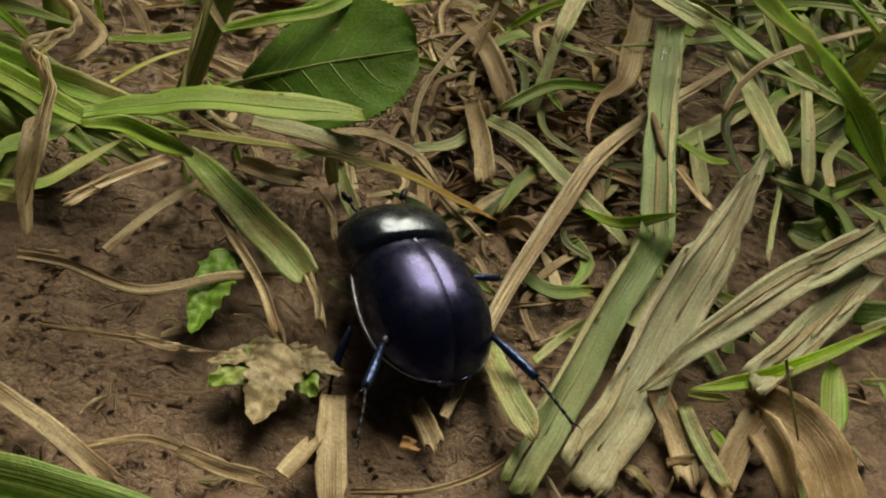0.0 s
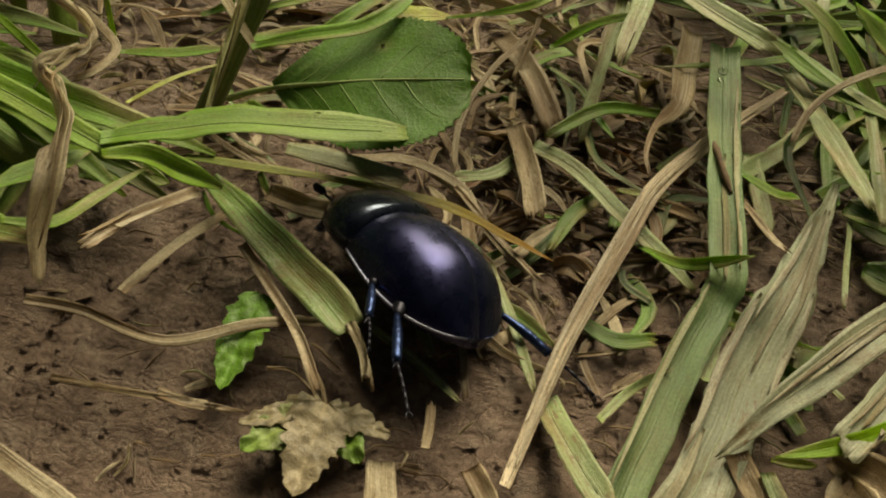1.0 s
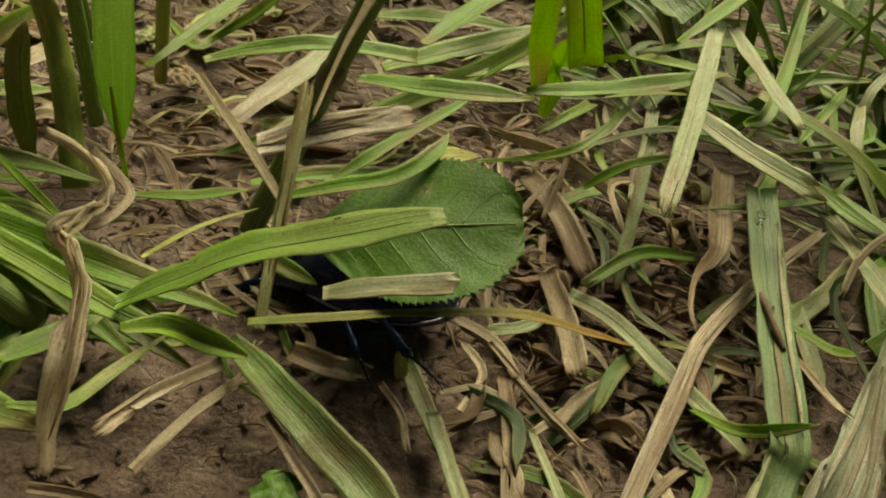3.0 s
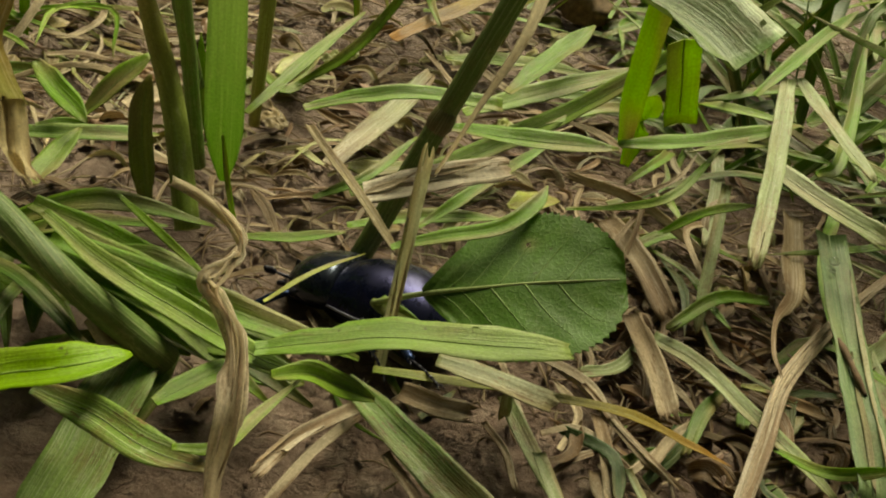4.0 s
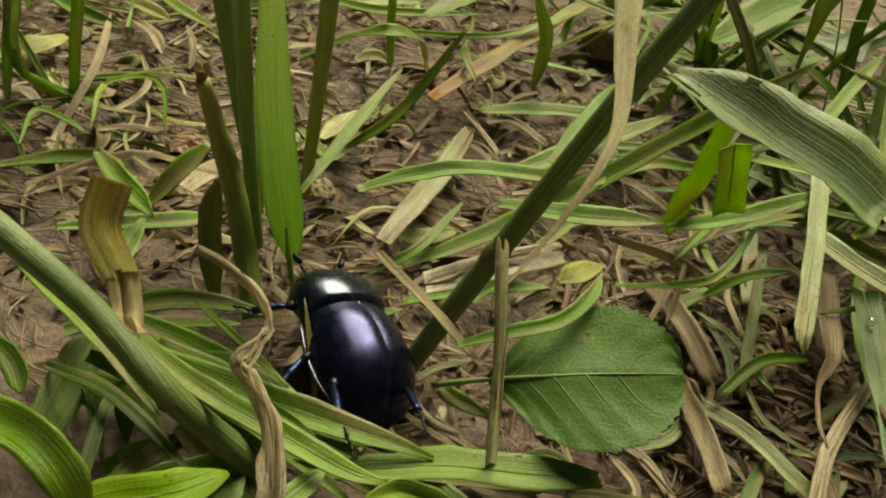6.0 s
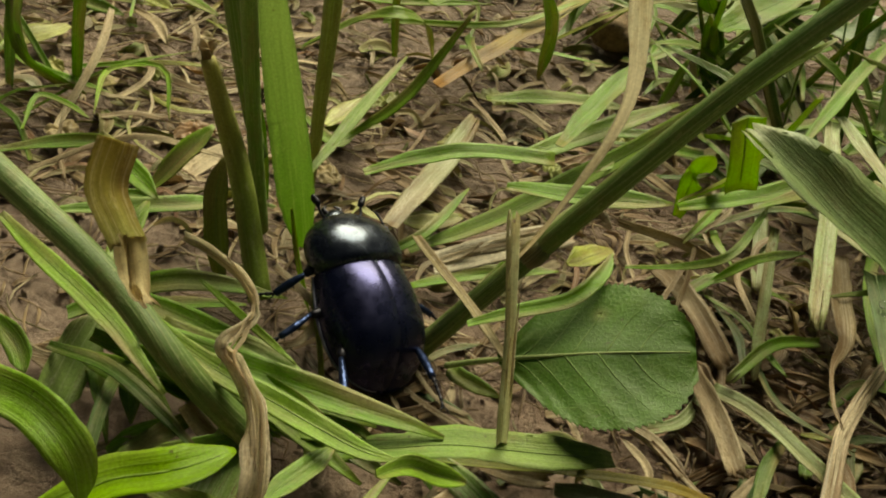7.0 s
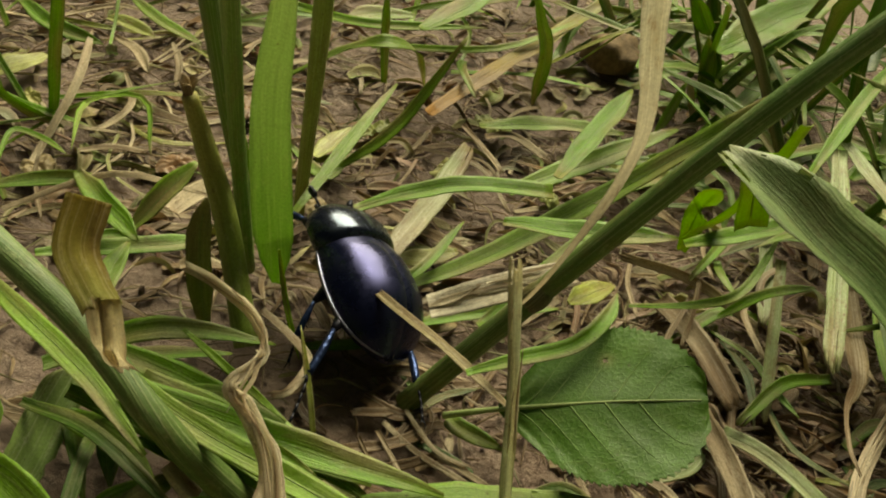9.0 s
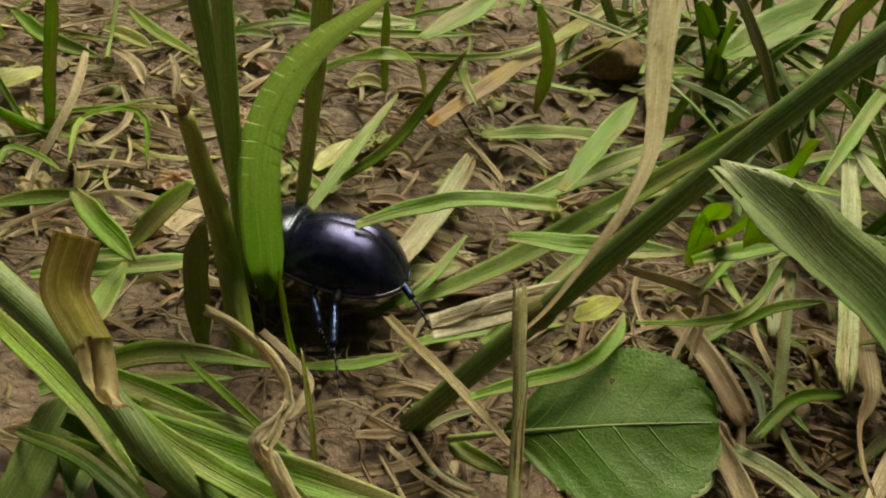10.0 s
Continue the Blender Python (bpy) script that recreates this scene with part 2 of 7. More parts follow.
def ribbon(bm, pts, width, c0, c1, face=(0, -0.35, 0.93), twist=(0.0, 0.0), ends=(0.4, 0.12), fold=0.18, ragged=0.0, steps=7, wave=0.0, tip=0.7, stain=0.55, widths=None, crook=0.026, rng=random):
    """A blade: a strip with a keel, some thickness, an uneven tapering outline and a torn, split end, bent along the points (mm)."""
    line = curve_points(pts, steps)
    n, across = len(line), (-1, -0.74, -0.42, -0.33, 0.02, 0.36, 0.43, 0.76, 1)
    tint = bm.loops.layers.float_color.get("tint") or bm.loops.layers.float_color.new("tint")
    uvl = bm.loops.layers.uv.get("UVMap") or bm.loops.layers.uv.new("UVMap")
    up, rows, hue, reach, spine = Vector(face).normalized(), [], {}, [0.0], []
    for p, q in zip(line, line[1:]):
        reach.append(reach[-1] + (q - p).length)
    mark = (0.36, 0.29, 0.13) if c0[1] > c0[0] else (0.25, 0.155, 0.08)
    wild = 1 if crook else 0
    tone = rng.uniform(0.78, 1.15) if stain else 1.0
    c0, c1 = (tuple(v * tone for v in c) for c in (c0, c1))
    seed, lean = rng.random() * 90, rng.uniform(-0.5, 0.5) * wild
    phase, tear = rng.random() * 6, [rng.uniform(-1, 1) for _ in across]
    slit = {rng.choice((2, 5)): rng.uniform(0.80, 0.93)} if ragged > 0.25 and rng.random() < 0.75 else {}
    for i, p in enumerate(line):
        s, mm = i / (n - 1), reach[i]
        tan = (line[min(i + 1, n - 1)] - line[max(i - 1, 0)]).normalized()
        side = tan.cross(up)
        side = side.normalized() if side.length > 1e-4 else Vector((1, 0, 0))
        turn = Matrix.Rotation(radians(twist[0] + (twist[1] - twist[0]) * s + 24 * wild * noise.noise((seed, mm * 0.16, 5))), 3, tan)
        side = turn @ side
        nor = side.cross(tan).normalized()
        if widths:
            x = s * (len(widths) - 1)
            j = min(int(x), len(widths) - 2)
            shape = widths[j] + (widths[j + 1] - widths[j]) * (x - j)
        else:
            shape = ends[0] + (1 - ends[0]) * min(1, s / 0.3) if s < 0.3 else 1.0
            if s > tip:
                shape *= ends[1] + (1 - ends[1]) * (1 - ((s - tip) / (1 - tip)) ** 1.6)
        half = width * 0.5 * shape * (1 + 0.07 * wild * noise.noise((seed, mm * 0.22, 1)))
        p = p + side * width * crook * noise.noise((seed, mm * 0.3, 2)) * 2 + nor * width * crook * noise.noise((seed, mm * 0.3, 3)) * 2
        top, low = [], []
        for k, a in enumerate(across):
            bend = 1.25 * fold * half * abs(a - 0.02) * (1 + lean * a) + wave * math.sin(7 * s + phase + 2 * a) * 0.5 * a
            bend += wild * half * 0.16 * noise.noise((seed + a, mm * 0.55, 4)) * abs(a)
            nick = 0.0
            if wild and abs(a) == 1:
                nick = 0.05 * noise.noise((mm * 0.8, seed, a)) - (0.45 if ragged else 0.10) * max(0.0, noise.noise((mm * 1.9, seed, 3 * a)) - 0.25)
            q = p + side * half * (a + nick * (1 if a > 0 else -1)) + nor * bend
            if ragged and s > 0.9:
                q = q + tan * ragged * tear[k] * (s - 0.9) * 10
            if slit and s > 0.8:
                q = q + nor * half * 0.5 * (s - 0.8) * (1 if k > min(slit) else -1) + side * half * 0.25 * (s - 0.8) * (1 if k > min(slit) else -1)
            thick = max(0.03, 0.10 * (1 - abs(a) ** 2))
            top.append(bm.verts.new((q + nor * thick * 0.5) * MM))
            low.append(bm.verts.new((q - nor * thick * 0.5) * MM))
            end = max(0.0, (s - 0.86) / 0.14) * (0.9 if ragged else 0.4)
            spot = min(0.9, stain * max(0.0, 2.4 * noise.noise((seed, mm * 0.16, a * 0.7)) + 0.12) + end * stain * 1.2)
            shade = 1 + 0.30 * wild * noise.noise((seed + 7, mm * 0.25, a * 1.3))
            hue[top[-1]] = hue[low[-1]] = (tuple((u + (v - u) * s) * (1 - spot) * shade + w * spot for u, v, w in zip(c0, c1, mark)), (a * half + seed, mm))
        rows.append((top, low, s))
        spine.append((p + nor * 0.05, half))
    m = len(across)

    def quad(*vs):
        fc = bm.faces.new(vs)
        for lp in fc.loops:
            colour, lp[uvl].uv = hue[lp.vert]
            lp[tint] = (*colour, 1)

    for (t0, l0, s0), (t1, l1, s1) in zip(rows, rows[1:]):
        for k in range(m - 1):
            if k in slit and s0 > slit[k]:
                continue
            quad(t0[k], t0[k + 1], t1[k + 1], t1[k])
            quad(l0[k + 1], l0[k], l1[k], l1[k + 1])
        quad(l0[0], t0[0], t1[0], l1[0])
        quad(t0[-1], l0[-1], l1[-1], t1[-1])
    for top, low, s in (rows[0], rows[-1]) if wild else ():
        for k in range(m - 1):
            quad(top[k], top[k + 1], low[k + 1], low[k])
    return spine


def tube(bm, pts, radii, c0, c1, sides=10, steps=7):
    """A round stem along the points (mm) with the radii at its points."""
    line = curve_points(pts, steps)
    n = len(line)
    tint = bm.loops.layers.float_color.get("tint") or bm.loops.layers.float_color.new("tint")
    uvl = bm.loops.layers.uv.get("UVMap") or bm.loops.layers.uv.new("UVMap")
    rings = []
    for i, p in enumerate(line):
        s = i / (n - 1)
        tan = (line[min(i + 1, n - 1)] - line[max(i - 1, 0)]).normalized()
        a = tan.orthogonal() if abs(tan.x) > 0.9 else tan.cross(Vector((1, 0, 0)))
        a.normalize()
        b = tan.cross(a)
        x = s * (len(radii) - 1)
        j = min(int(x), len(radii) - 2)
        r = radii[j] + (radii[j + 1] - radii[j]) * (x - j)
        rings.append(([bm.verts.new((p + (a * math.cos(k * math.tau / sides) + b * math.sin(k * math.tau / sides)) * r) * MM) for k in range(sides)], s))

    def face(vs, us):
        fc = bm.faces.new(vs)
        for lp, (u, s) in zip(fc.loops, us):
            lp[uvl].uv = (u * 5.0, s * (line[-1] - line[0]).length)
            lp[tint] = (*(p + (q - p) * s for p, q in zip(c0, c1)), 1)

    for (r0, s0), (r1, s1) in zip(rings, rings[1:]):
        for k in range(sides):
            j = (k + 1) % sides
            face((r0[k], r0[j], r1[j], r1[k]), ((k / sides, s0), ((k + 1) / sides, s0), ((k + 1) / sides, s1), (k / sides, s1)))
    face(rings[0][0][::-1], ((0, 0),) * sides)
    face(rings[-1][0], ((0, 1),) * sides)


def blade(name, pts, width, c0, c1=None, label="", group="", mat=None, category="grass leaf", midrib=False, fray=0, **shape):
    bm = bmesh.new()
    spine = ribbon(bm, pts, width, c0, c1 or c0, **shape)
    dry = (c1 or c0)[0] > (c1 or c0)[1] and c0[0] > c0[1]
    mat = mat or (THIN if c0[1] > 0.5 and c0[2] < 0.05 else STRAW if dry else SALLOW if c0[0] > 0.2 and c0[2] > 0.05 else GRASS)
    ob = part(name, bm, mat)
    if midrib:
        rib = tuple(0.75 * u + 0.25 * v for u, v in zip(c0, (0.52, 0.56, 0.36)))
        bm = bmesh.new()
        keep = spine[: max(4, int(len(spine) * 0.93))]
        tube(bm, [p for p, _ in keep], [min(0.075, 0.05 * h) for _, h in keep], rib, rib, 5, 1)
        part("midrib", bm, mat, ob, "paler midrib")
    r = random.Random(int(width * 1000) + len(pts))
    up = Vector(shape.get("face", (0, -0.35, 0.93))).normalized()
    for _ in range(fray):
        n = len(spine)
        size = r.randint(n // 4, n // 2)
        i0 = r.randint(0, n - 1 - size)
        a, drift, lift, line = r.uniform(-0.85, 0.85), r.uniform(-0.3, 0.3), r.uniform(0.2, 0.7), []
        for i in range(i0, i0 + size + 1, max(1, size // 4)):
            k = (i - i0) / size
            p, half = spine[i]
            tan = (spine[min(i + 1, n - 1)][0] - spine[max(i - 1, 0)][0]).normalized()
            side = tan.cross(up).normalized()
            off = a + drift * k
            line.append(p + side * half * off + side.cross(tan) * (1.3 * shape.get("fold", 0.18) * half * abs(off) + 0.07 + lift * k**4))
        c = r.choice(((0.86, 0.80, 0.66), (0.74, 0.66, 0.48), (0.34, 0.22, 0.12), (0.60, 0.52, 0.36)))
        c = tuple(0.6 * u + 0.4 * v for u, v in zip(c, c0))
        bm = bmesh.new()
        ribbon(bm, line, width * r.uniform(0.10, 0.28), c, c, face=up, ends=(0.3, 0.2), fold=0.25, ragged=0.4, steps=4, tip=0.5, rng=r)
        part("frayed_fibre", bm, PAPER if mat is PAPER else STRAW, ob, "loose frayed fibre")
    return tagged(ob, label, category, group)


def stem(name, pts, radii, c0, c1=None, label="", mat=None, category="grass stem", **shape):
    bm = bmesh.new()
    tube(bm, pts, radii, c0, c1 or c0, **shape)
    return tagged(part(name, bm, mat or STEM), label, category)


# ---------------------------------------------------------------- ground


def hills(x, y):
    """Height of the earth in mm at x, y in mm."""
    h = 1.1 * noise.noise((x / 26, y / 26, 3.1)) + 0.55 * noise.noise((x / 9, y / 9, 7.7)) + 0.32 * noise.noise((x / 3.6, y / 3.6, 1.3))
    ridge = 1 - abs(noise.noise((x / 6.5 + 9, y / 4.5, 4.4))) * 2.4
    h += 0.35 * max(0.0, ridge) ** 2 + 0.28 * noise.noise((x / 1.5, y / 1.5, 2.2))
    flake = noise.noise((x / 2.6, y / 1.7, 8.8))
    h += 0.16 * max(-0.25, min(0.25, flake * 3.0)) + 0.22 * noise.noise((x / 0.75, y / 0.75, 5.2))
    return h - 0.3 * max(0.0, 0.10 - abs(noise.noise((x / 5.2, y / 3.4, 6.1)))) / 0.10 - 0.85


def ground():
    def axis(a, b, step, far):
        inner = list(np.arange(a, b, step))
        grow, lo, hi, s = 1.22, [], [], step
        while s < far:
            s *= grow
            lo.append((lo[-1] if lo else a) - s)
            hi.append((hi[-1] if hi else inner[-1]) + s)
        return lo[::-1] + inner + hi

    xs, ys = axis(-60, 36, 0.27, 240), axis(21, 110, 0.27, 240)
    verts = [(x * MM, y * MM, hills(x, y) * MM) for y in ys for x in xs]
    w = len(xs)
    faces = [(j * w + i, j * w + i + 1, (j + 1) * w + i + 1, (j + 1) * w + i) for j in range(len(ys) - 1) for i in range(w - 1)]
    me = bpy.data.meshes.new("ground")
    me.from_pydata(verts, [], faces)
    me.polygons.foreach_set("use_smooth", [True] * len(me.polygons))
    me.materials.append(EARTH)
    tagged(new("ground", me), "damp trodden brown clay earth with cracks and crumbs", "earth", kind="structure")


ground()

# ---------------------------------------------------------------- beetle


def grid_mesh(rows, close=False):
    bm = bmesh.new()
    vs = [[bm.verts.new(Vector(p) * MM) for p in r] for r in rows]
    for a, b in zip(vs, vs[1:]):
        for k in range(len(a) - (0 if close else 1)):
            j = (k + 1) % len(a)
            bm.faces.new((a[k], a[j], b[j], b[k]))
    bmesh.ops.remove_doubles(bm, verts=bm.verts, dist=1e-7)
    bmesh.ops.recalc_face_normals(bm, faces=bm.faces)
    return bm


def wing_outline(s):
    """Half-width and crest height of the wing cases at s from shoulder (0) to tip (1)."""
    w = 4.12 * (0.88 + 0.12 * math.sin(min(s, 0.45) / 0.45 * math.pi / 2)) * math.sqrt(max(0.0, 1 - max(0.0, (s - 0.40) / 0.60) ** 2.6))
    crest = 5.75 - 0.75 * (1 - min(1, s / 0.34)) ** 2 - 3.8 * max(0.0, (s - 0.40) / 0.60) ** 2.6
    return w, crest


def wing_case(side, parent):
    rows = []
    for i in range(37):
        s = 1 - (1 - i / 36) ** 1.25 if i else 0.0
        w, crest = wing_outline(s)
        y = 2.0 - 9.1 * s
        edge = 2.15 - 0.25 * math.sin(s * math.pi) + 0.1 * s
        row = []
        for k in range(19):
            a = k / 18 * math.pi / 2
            x = w * math.sin(a) ** 0.94
            z = edge + (crest - edge) * math.cos(a) ** 0.86
            groove = 0.10 * math.exp(-((x / 0.16) ** 2))
            stria = 0.012 * math.cos(x * 9.5) if 0.3 < x < w * 0.9 else 0
            row.append((side * (x + 0.012), y, z - groove * min(1, w) + stria))
        row.append((side * w * 0.95, y, edge - 0.45))
        row.append((side * w * 0.7, y, edge - 0.7))
        rows.append(row)
    case = part("wing_case", grid_mesh(rows), SHELL, parent, "glossy violet-black wing case with a central seam")
    line = []
    for i in range(28):
        s = i / 27 * 0.985
        w, _ = wing_outline(s)
        line.append((side * (w + 0.04), 2.0 - 9.1 * s, 2.12 - 0.25 * math.sin(s * math.pi) + 0.1 * s))
    bm = bmesh.new()
    tube(bm, line, (0.10, 0.13, 0.12, 0.08), (1, 1, 1), (1, 1, 1), 6, 1)
    part("rim", bm, RIM, case, "thin pale metallic edge")


def shield(parent):
    rows = []
    for i in range(25):
        s = i / 24
        y = 1.95 + 4.5 * s
        w = 4.1 * (0.93 + 0.07 * math.sin(s * math.pi)) * math.sqrt(1 - (s / 1.07) ** 3.2) * (1 - 0.06 * math.exp(-((s / 0.08) ** 2)))
        crest = 5.35 - 0.4 * math.exp(-((s / 0.06) ** 2)) - 1.9 * s**3
        edge = 2.4 - 0.25 * s
        row = [(-w * 0.72, y, edge - 0.9)]
        for k in range(31):
            a = (k / 30 - 0.5) * math.pi
            x = w * math.copysign(abs(math.sin(a)) ** 0.92, a)
            row.append((x, y, edge + (crest - edge) * max(0.0, math.cos(a)) ** 0.8))
        row.append((w * 0.72, y, edge - 0.9))
        rows.append(row)
    n = len(rows[0])
    rows.insert(0, [(0, 2.0, 2.6)] * n)
    rows.append([(0, 6.2, 2.3)] * n)
    ob = part("shield", grid_mesh(rows), SHIELD, parent, "smooth blue-black neck shield")
    bm = bmesh.new()
    tube(bm, [(-3.6, 1.93, 2.75), (-2.5, 1.9, 4.3), (0, 1.88, 4.8), (2.5, 1.9, 4.3), (3.6, 1.93, 2.75)], (0.05, 0.07, 0.05), (1, 1, 1), (1, 1, 1), 6, 6)
    part("rim", bm, SHIELD, ob)


def lump(centre, radii, segments=20, rings=14, squeeze=0.0):
    bm = bmesh.new()
    bmesh.ops.create_uvsphere(bm, u_segments=segments, v_segments=rings, radius=1)
    for v in bm.verts:
        x, y, z = v.co
        k = 1 - squeeze * max(0.0, y)
        v.co = Vector((centre[0] + x * radii[0] * k, centre[1] + y * radii[1], centre[2] + z * radii[2] * (1 - 0.3 * squeeze * max(0, y)))) * MM
    return bm


def jointed(bm, pts, radii, sides=8, steps=4):
    tube(bm, pts, radii, (1, 1, 1), (1, 1, 1), sides, steps)
    return bm


def leg(parent, side, hip, knee, ankle, toe, thick, label):
    """A leg about its hip: thigh, spined shin and a thin jointed foot with claws."""
    hip, knee, ankle, toe = (Vector((side * p[0], p[1], p[2])) for p in (hip, knee, ankle, toe))
    k, a, t = knee - hip, ankle - hip, toe - hip
    bm = jointed(bmesh.new(), [(0, 0, 0), k * 0.5 + Vector((0, 0, 0.15)), k], (thick * 0.7, thick * 0.9, thick * 0.36))
    thigh = part("leg", bm, CLAW, parent, label)
    thigh.location = hip * MM
    bm = jointed(bmesh.new(), [k, k.lerp(a, 0.5) + Vector((0, 0, 0.1)), a], (thick * 0.26, thick * 0.46, thick * 0.40))
    out = (a - k).cross(Vector((0, 0, 1))).normalized() * side
    part("shin", bm, LIMB, thigh, "steel-blue spined shin")
    ahead = (a - k).normalized()
    spines = [(k.lerp(a, 0.25 + 0.12 * i), out * (0.5 if i % 2 else -0.28) + ahead * 0.3 + Vector((0, 0, 0.0 if i % 2 else 0.2))) for i in range(7)]
    spines += [(a, ahead * 0.7 + out * d) for d in (-0.25, 0.25)]
    for p, way in spines:
        part("spine", jointed(bmesh.new(), [p, p + way], (0.09, 0.015), 5, 1), CLAW, thigh)
    bm = bmesh.new()
    last = a
    for i in range(5):
        nxt = a.lerp(t, (i + 1) / 5) + Vector((0, 0, 0.12 * math.sin((i + 1) / 5 * math.pi)))
        jointed(bm, [last, nxt], (0.08, 0.12), 6, 2)
        last = nxt
    way = (t - a).normalized()
    for d in (-1, 1):
        jointed(bm, [t, t + way * 0.25 + Vector((0.18 * d, 0, 0.05)), t + way * 0.5 + Vector((0.24 * d, 0, -0.12))], (0.06, 0.045, 0.012), 5, 2)
    part("foot", bm, CLAW, thigh, "thin black jointed foot with claws")
    return thigh


def feeler(parent, side):
    bm = jointed(bmesh.new(), [(side * 1.2, 6.1, 2.6), (side * 1.8, 6.7, 2.7), (side * 2.0, 7.5, 2.8)], (0.15, 0.12, 0.10), 6)
    ob = part("feeler", bm, CLAW, parent)
    bm = bmesh.new()
    for i in range(3):
        jointed(bm, [(side * (1.9 + 0.1 * i), 7.4 + 0.16 * i, 2.7), (side * (2.2 + 0.1 * i), 7.8 + 0.16 * i, 3.05)], (0.18, 0.30, 0.12), 8, 3)
    part("club", bm, CLAW, ob, "layered black feeler club")


def beetle():
    body = new("dung_beetle", None)
    tagged(body, "shiny violet-black dung beetle crawling through grass on damp earth", "beetle")
    part("underbody", lump((0, -1.0, 1.95), (3.65, 5.5, 1.75), 24, 14), BELLY, body)
    for side in (-1, 1):
        wing_case(side, body)
    shield(body)
    bm = bmesh.new()
    jointed(bm, [(0, 2.15, 4.55), (0, 1.5, 4.78), (0, 0.9, 4.95)], (0.45, 0.3, 0.05), 8)
    part("scutellum", bm, SHIELD, body)
    head = part("head", lump((0, 6.0, 1.95), (1.65, 1.5, 0.85), 20, 14, 0.35), SHIELD, body, "flat black shovel-shaped head")
    for side in (-1, 1):
        part("eye", lump((side * 1.4, 5.95, 2.15), (0.33, 0.36, 0.33), 12, 8), CLAW, head)
        bm = jointed(bmesh.new(), [(side * 0.55, 7.1, 1.85), (side * 0.75, 7.6, 1.75), (side * 0.3, 7.9, 1.7)], (0.22, 0.2, 0.05), 6)
        part("jaw", bm, CLAW, head)
        feeler(body, side)
    legs = []
    for side in (-1, 1):
        legs.append(leg(body, side, (2.0, 3.4, 2.1), (4.1, 4.6, 2.3), (5.4, 6.3, 1.0), (5.7, 8.0, 0.3), 0.72, "front leg"))
        legs.append(leg(body, side, (2.3, -0.4, 1.9), (4.7, -0.8, 1.9), (6.9, -2.2, 1.1), (8.2, -3.4, 0.25), 0.6, "middle leg"))
        legs.append(leg(body, side, (2.2, -2.6, 1.9), (4.2, -4.7, 1.9), (6.0, -8.0, 1.0), (7.2, -11.4, 0.25), 0.70, "hind leg"))
    return body, legs


BEETLE, LEGS = beetle()

# ---------------------------------------------------------------- grass
blade("dry_straw", [(2.1, 34.2, 0.6), (4.6, 43.8, 1.7), (8.1, 53.6, 2.6), (11, 61.2, 2.4), (17.3, 70.9, 2.1), (22.1, 76.8, 2.5)], 1.21, (0.74, 0.62, 0.46), (0.66, 0.54, 0.38), "dry straw-coloured grass strip lying on earth", category="dry straw", fold=0.14, stain=0.75, ragged=0.4, ends=(0.9, 0.9), tip=0.8, fray=9, widths=(0.55, 0.8, 1, 1.1, 1.0, 0.8, 0.6))
blade("withered_leaf_strip", [(13.6, 80.9, 3.7), (12.8, 74.3, 3.5), (12.1, 69.7, 3.5), (10.1, 65.4, 4.2), (9.2, 61.7, 4.4), (9.3, 59.1, 4.4)], 2.10, (0.36, 0.27, 0.15), (0.50, 0.38, 0.23), "withered brown grass leaf narrowing to a twisted strip", category="dry straw", fold=0.2, stain=0.9, ragged=0.6, ends=(0.95, 0.85), tip=0.85, wave=0.2, widths=(1, 1.05, 0.9, 0.28, 0.2, 0.12), face=(0, -0.8, 0.5))
blade("pale_leaf_strip", [(15.8, 77.1, 5), (14.6, 60.7, 4.7), (14.5, 51.7, 3.9), (13.9, 49.4, 2.9), (11.9, 44.2, 1.7), (9.4, 37.4, 1), (6.8, 29.9, 1)], 2.46, (0.17, 0.30, 0.11), (0.20, 0.31, 0.13), "blue-green grass leaf with a dark scab and a water drop", category="grass leaf", fold=0.3, ends=(1, 0.8), tip=0.8, ragged=0.3, stain=0.25, midrib=True, fray=3)
blade("pale_leaf_strip", [(23.9, 63.7, 3.8), (19.3, 52.2, 3.1), (16.4, 45.8, 1.3), (13.5, 38.1, 0.3), (10.5, 31.9, 0.3)], 3.69, (0.41, 0.47, 0.30), (0.48, 0.50, 0.36), "wide pale cut grass strip with brown specks", category="grass leaf", fold=0.25, ends=(0.12, 0.9), tip=0.9, ragged=0.3, midrib=True, fray=6, stain=0.22)
blade("pale_leaf_strip", [(32.3, 56.5, 3.6), (27.7, 52.1, 3.9), (23.9, 48.6, 4), (18, 42.7, 3.1), (13.9, 38.4, 1.6)], 2.53, (0.41, 0.47, 0.30), (0.48, 0.50, 0.36), "pale grey-green bruised cut grass lying over earth", category="grass leaf", fold=0.25, ends=(1, 0.1), tip=0.55, ragged=0.3, midrib=True, fray=6, stain=0.22)
blade("pale_leaf_strip", [(31.2, 53.5, 2.2), (25.5, 45.9, 2.3), (20.7, 39.7, 3.1)], 2.31, (0.41, 0.47, 0.30), (0.48, 0.50, 0.36), "pale grey-green bruised cut grass lying over earth", category="grass leaf", fold=0.25, ends=(1, 0.9), tip=0.8, ragged=0.9, midrib=True, fray=6, stain=0.22)
blade("young_leaf_strip", [(30.7, 47, 3.2), (24.8, 42.6, 3), (20.8, 40.1, 2.9), (16.7, 38.3, 2.9)], 1.02, BRIGHT, BRIGHT, "bright yellow-green young grass leaf", category="grass leaf", fold=0.25)
blade("green_leaf_strip", [(12.9, 48.8, 24.2), (19.6, 55, 18.3), (25.9, 58.9, 12.1), (29.7, 55.5, 8.6)], 2.83, GREEN, GREEN, "fresh green ribbed grass leaf among cut grass", category="grass leaf", fold=0.3, midrib=True)
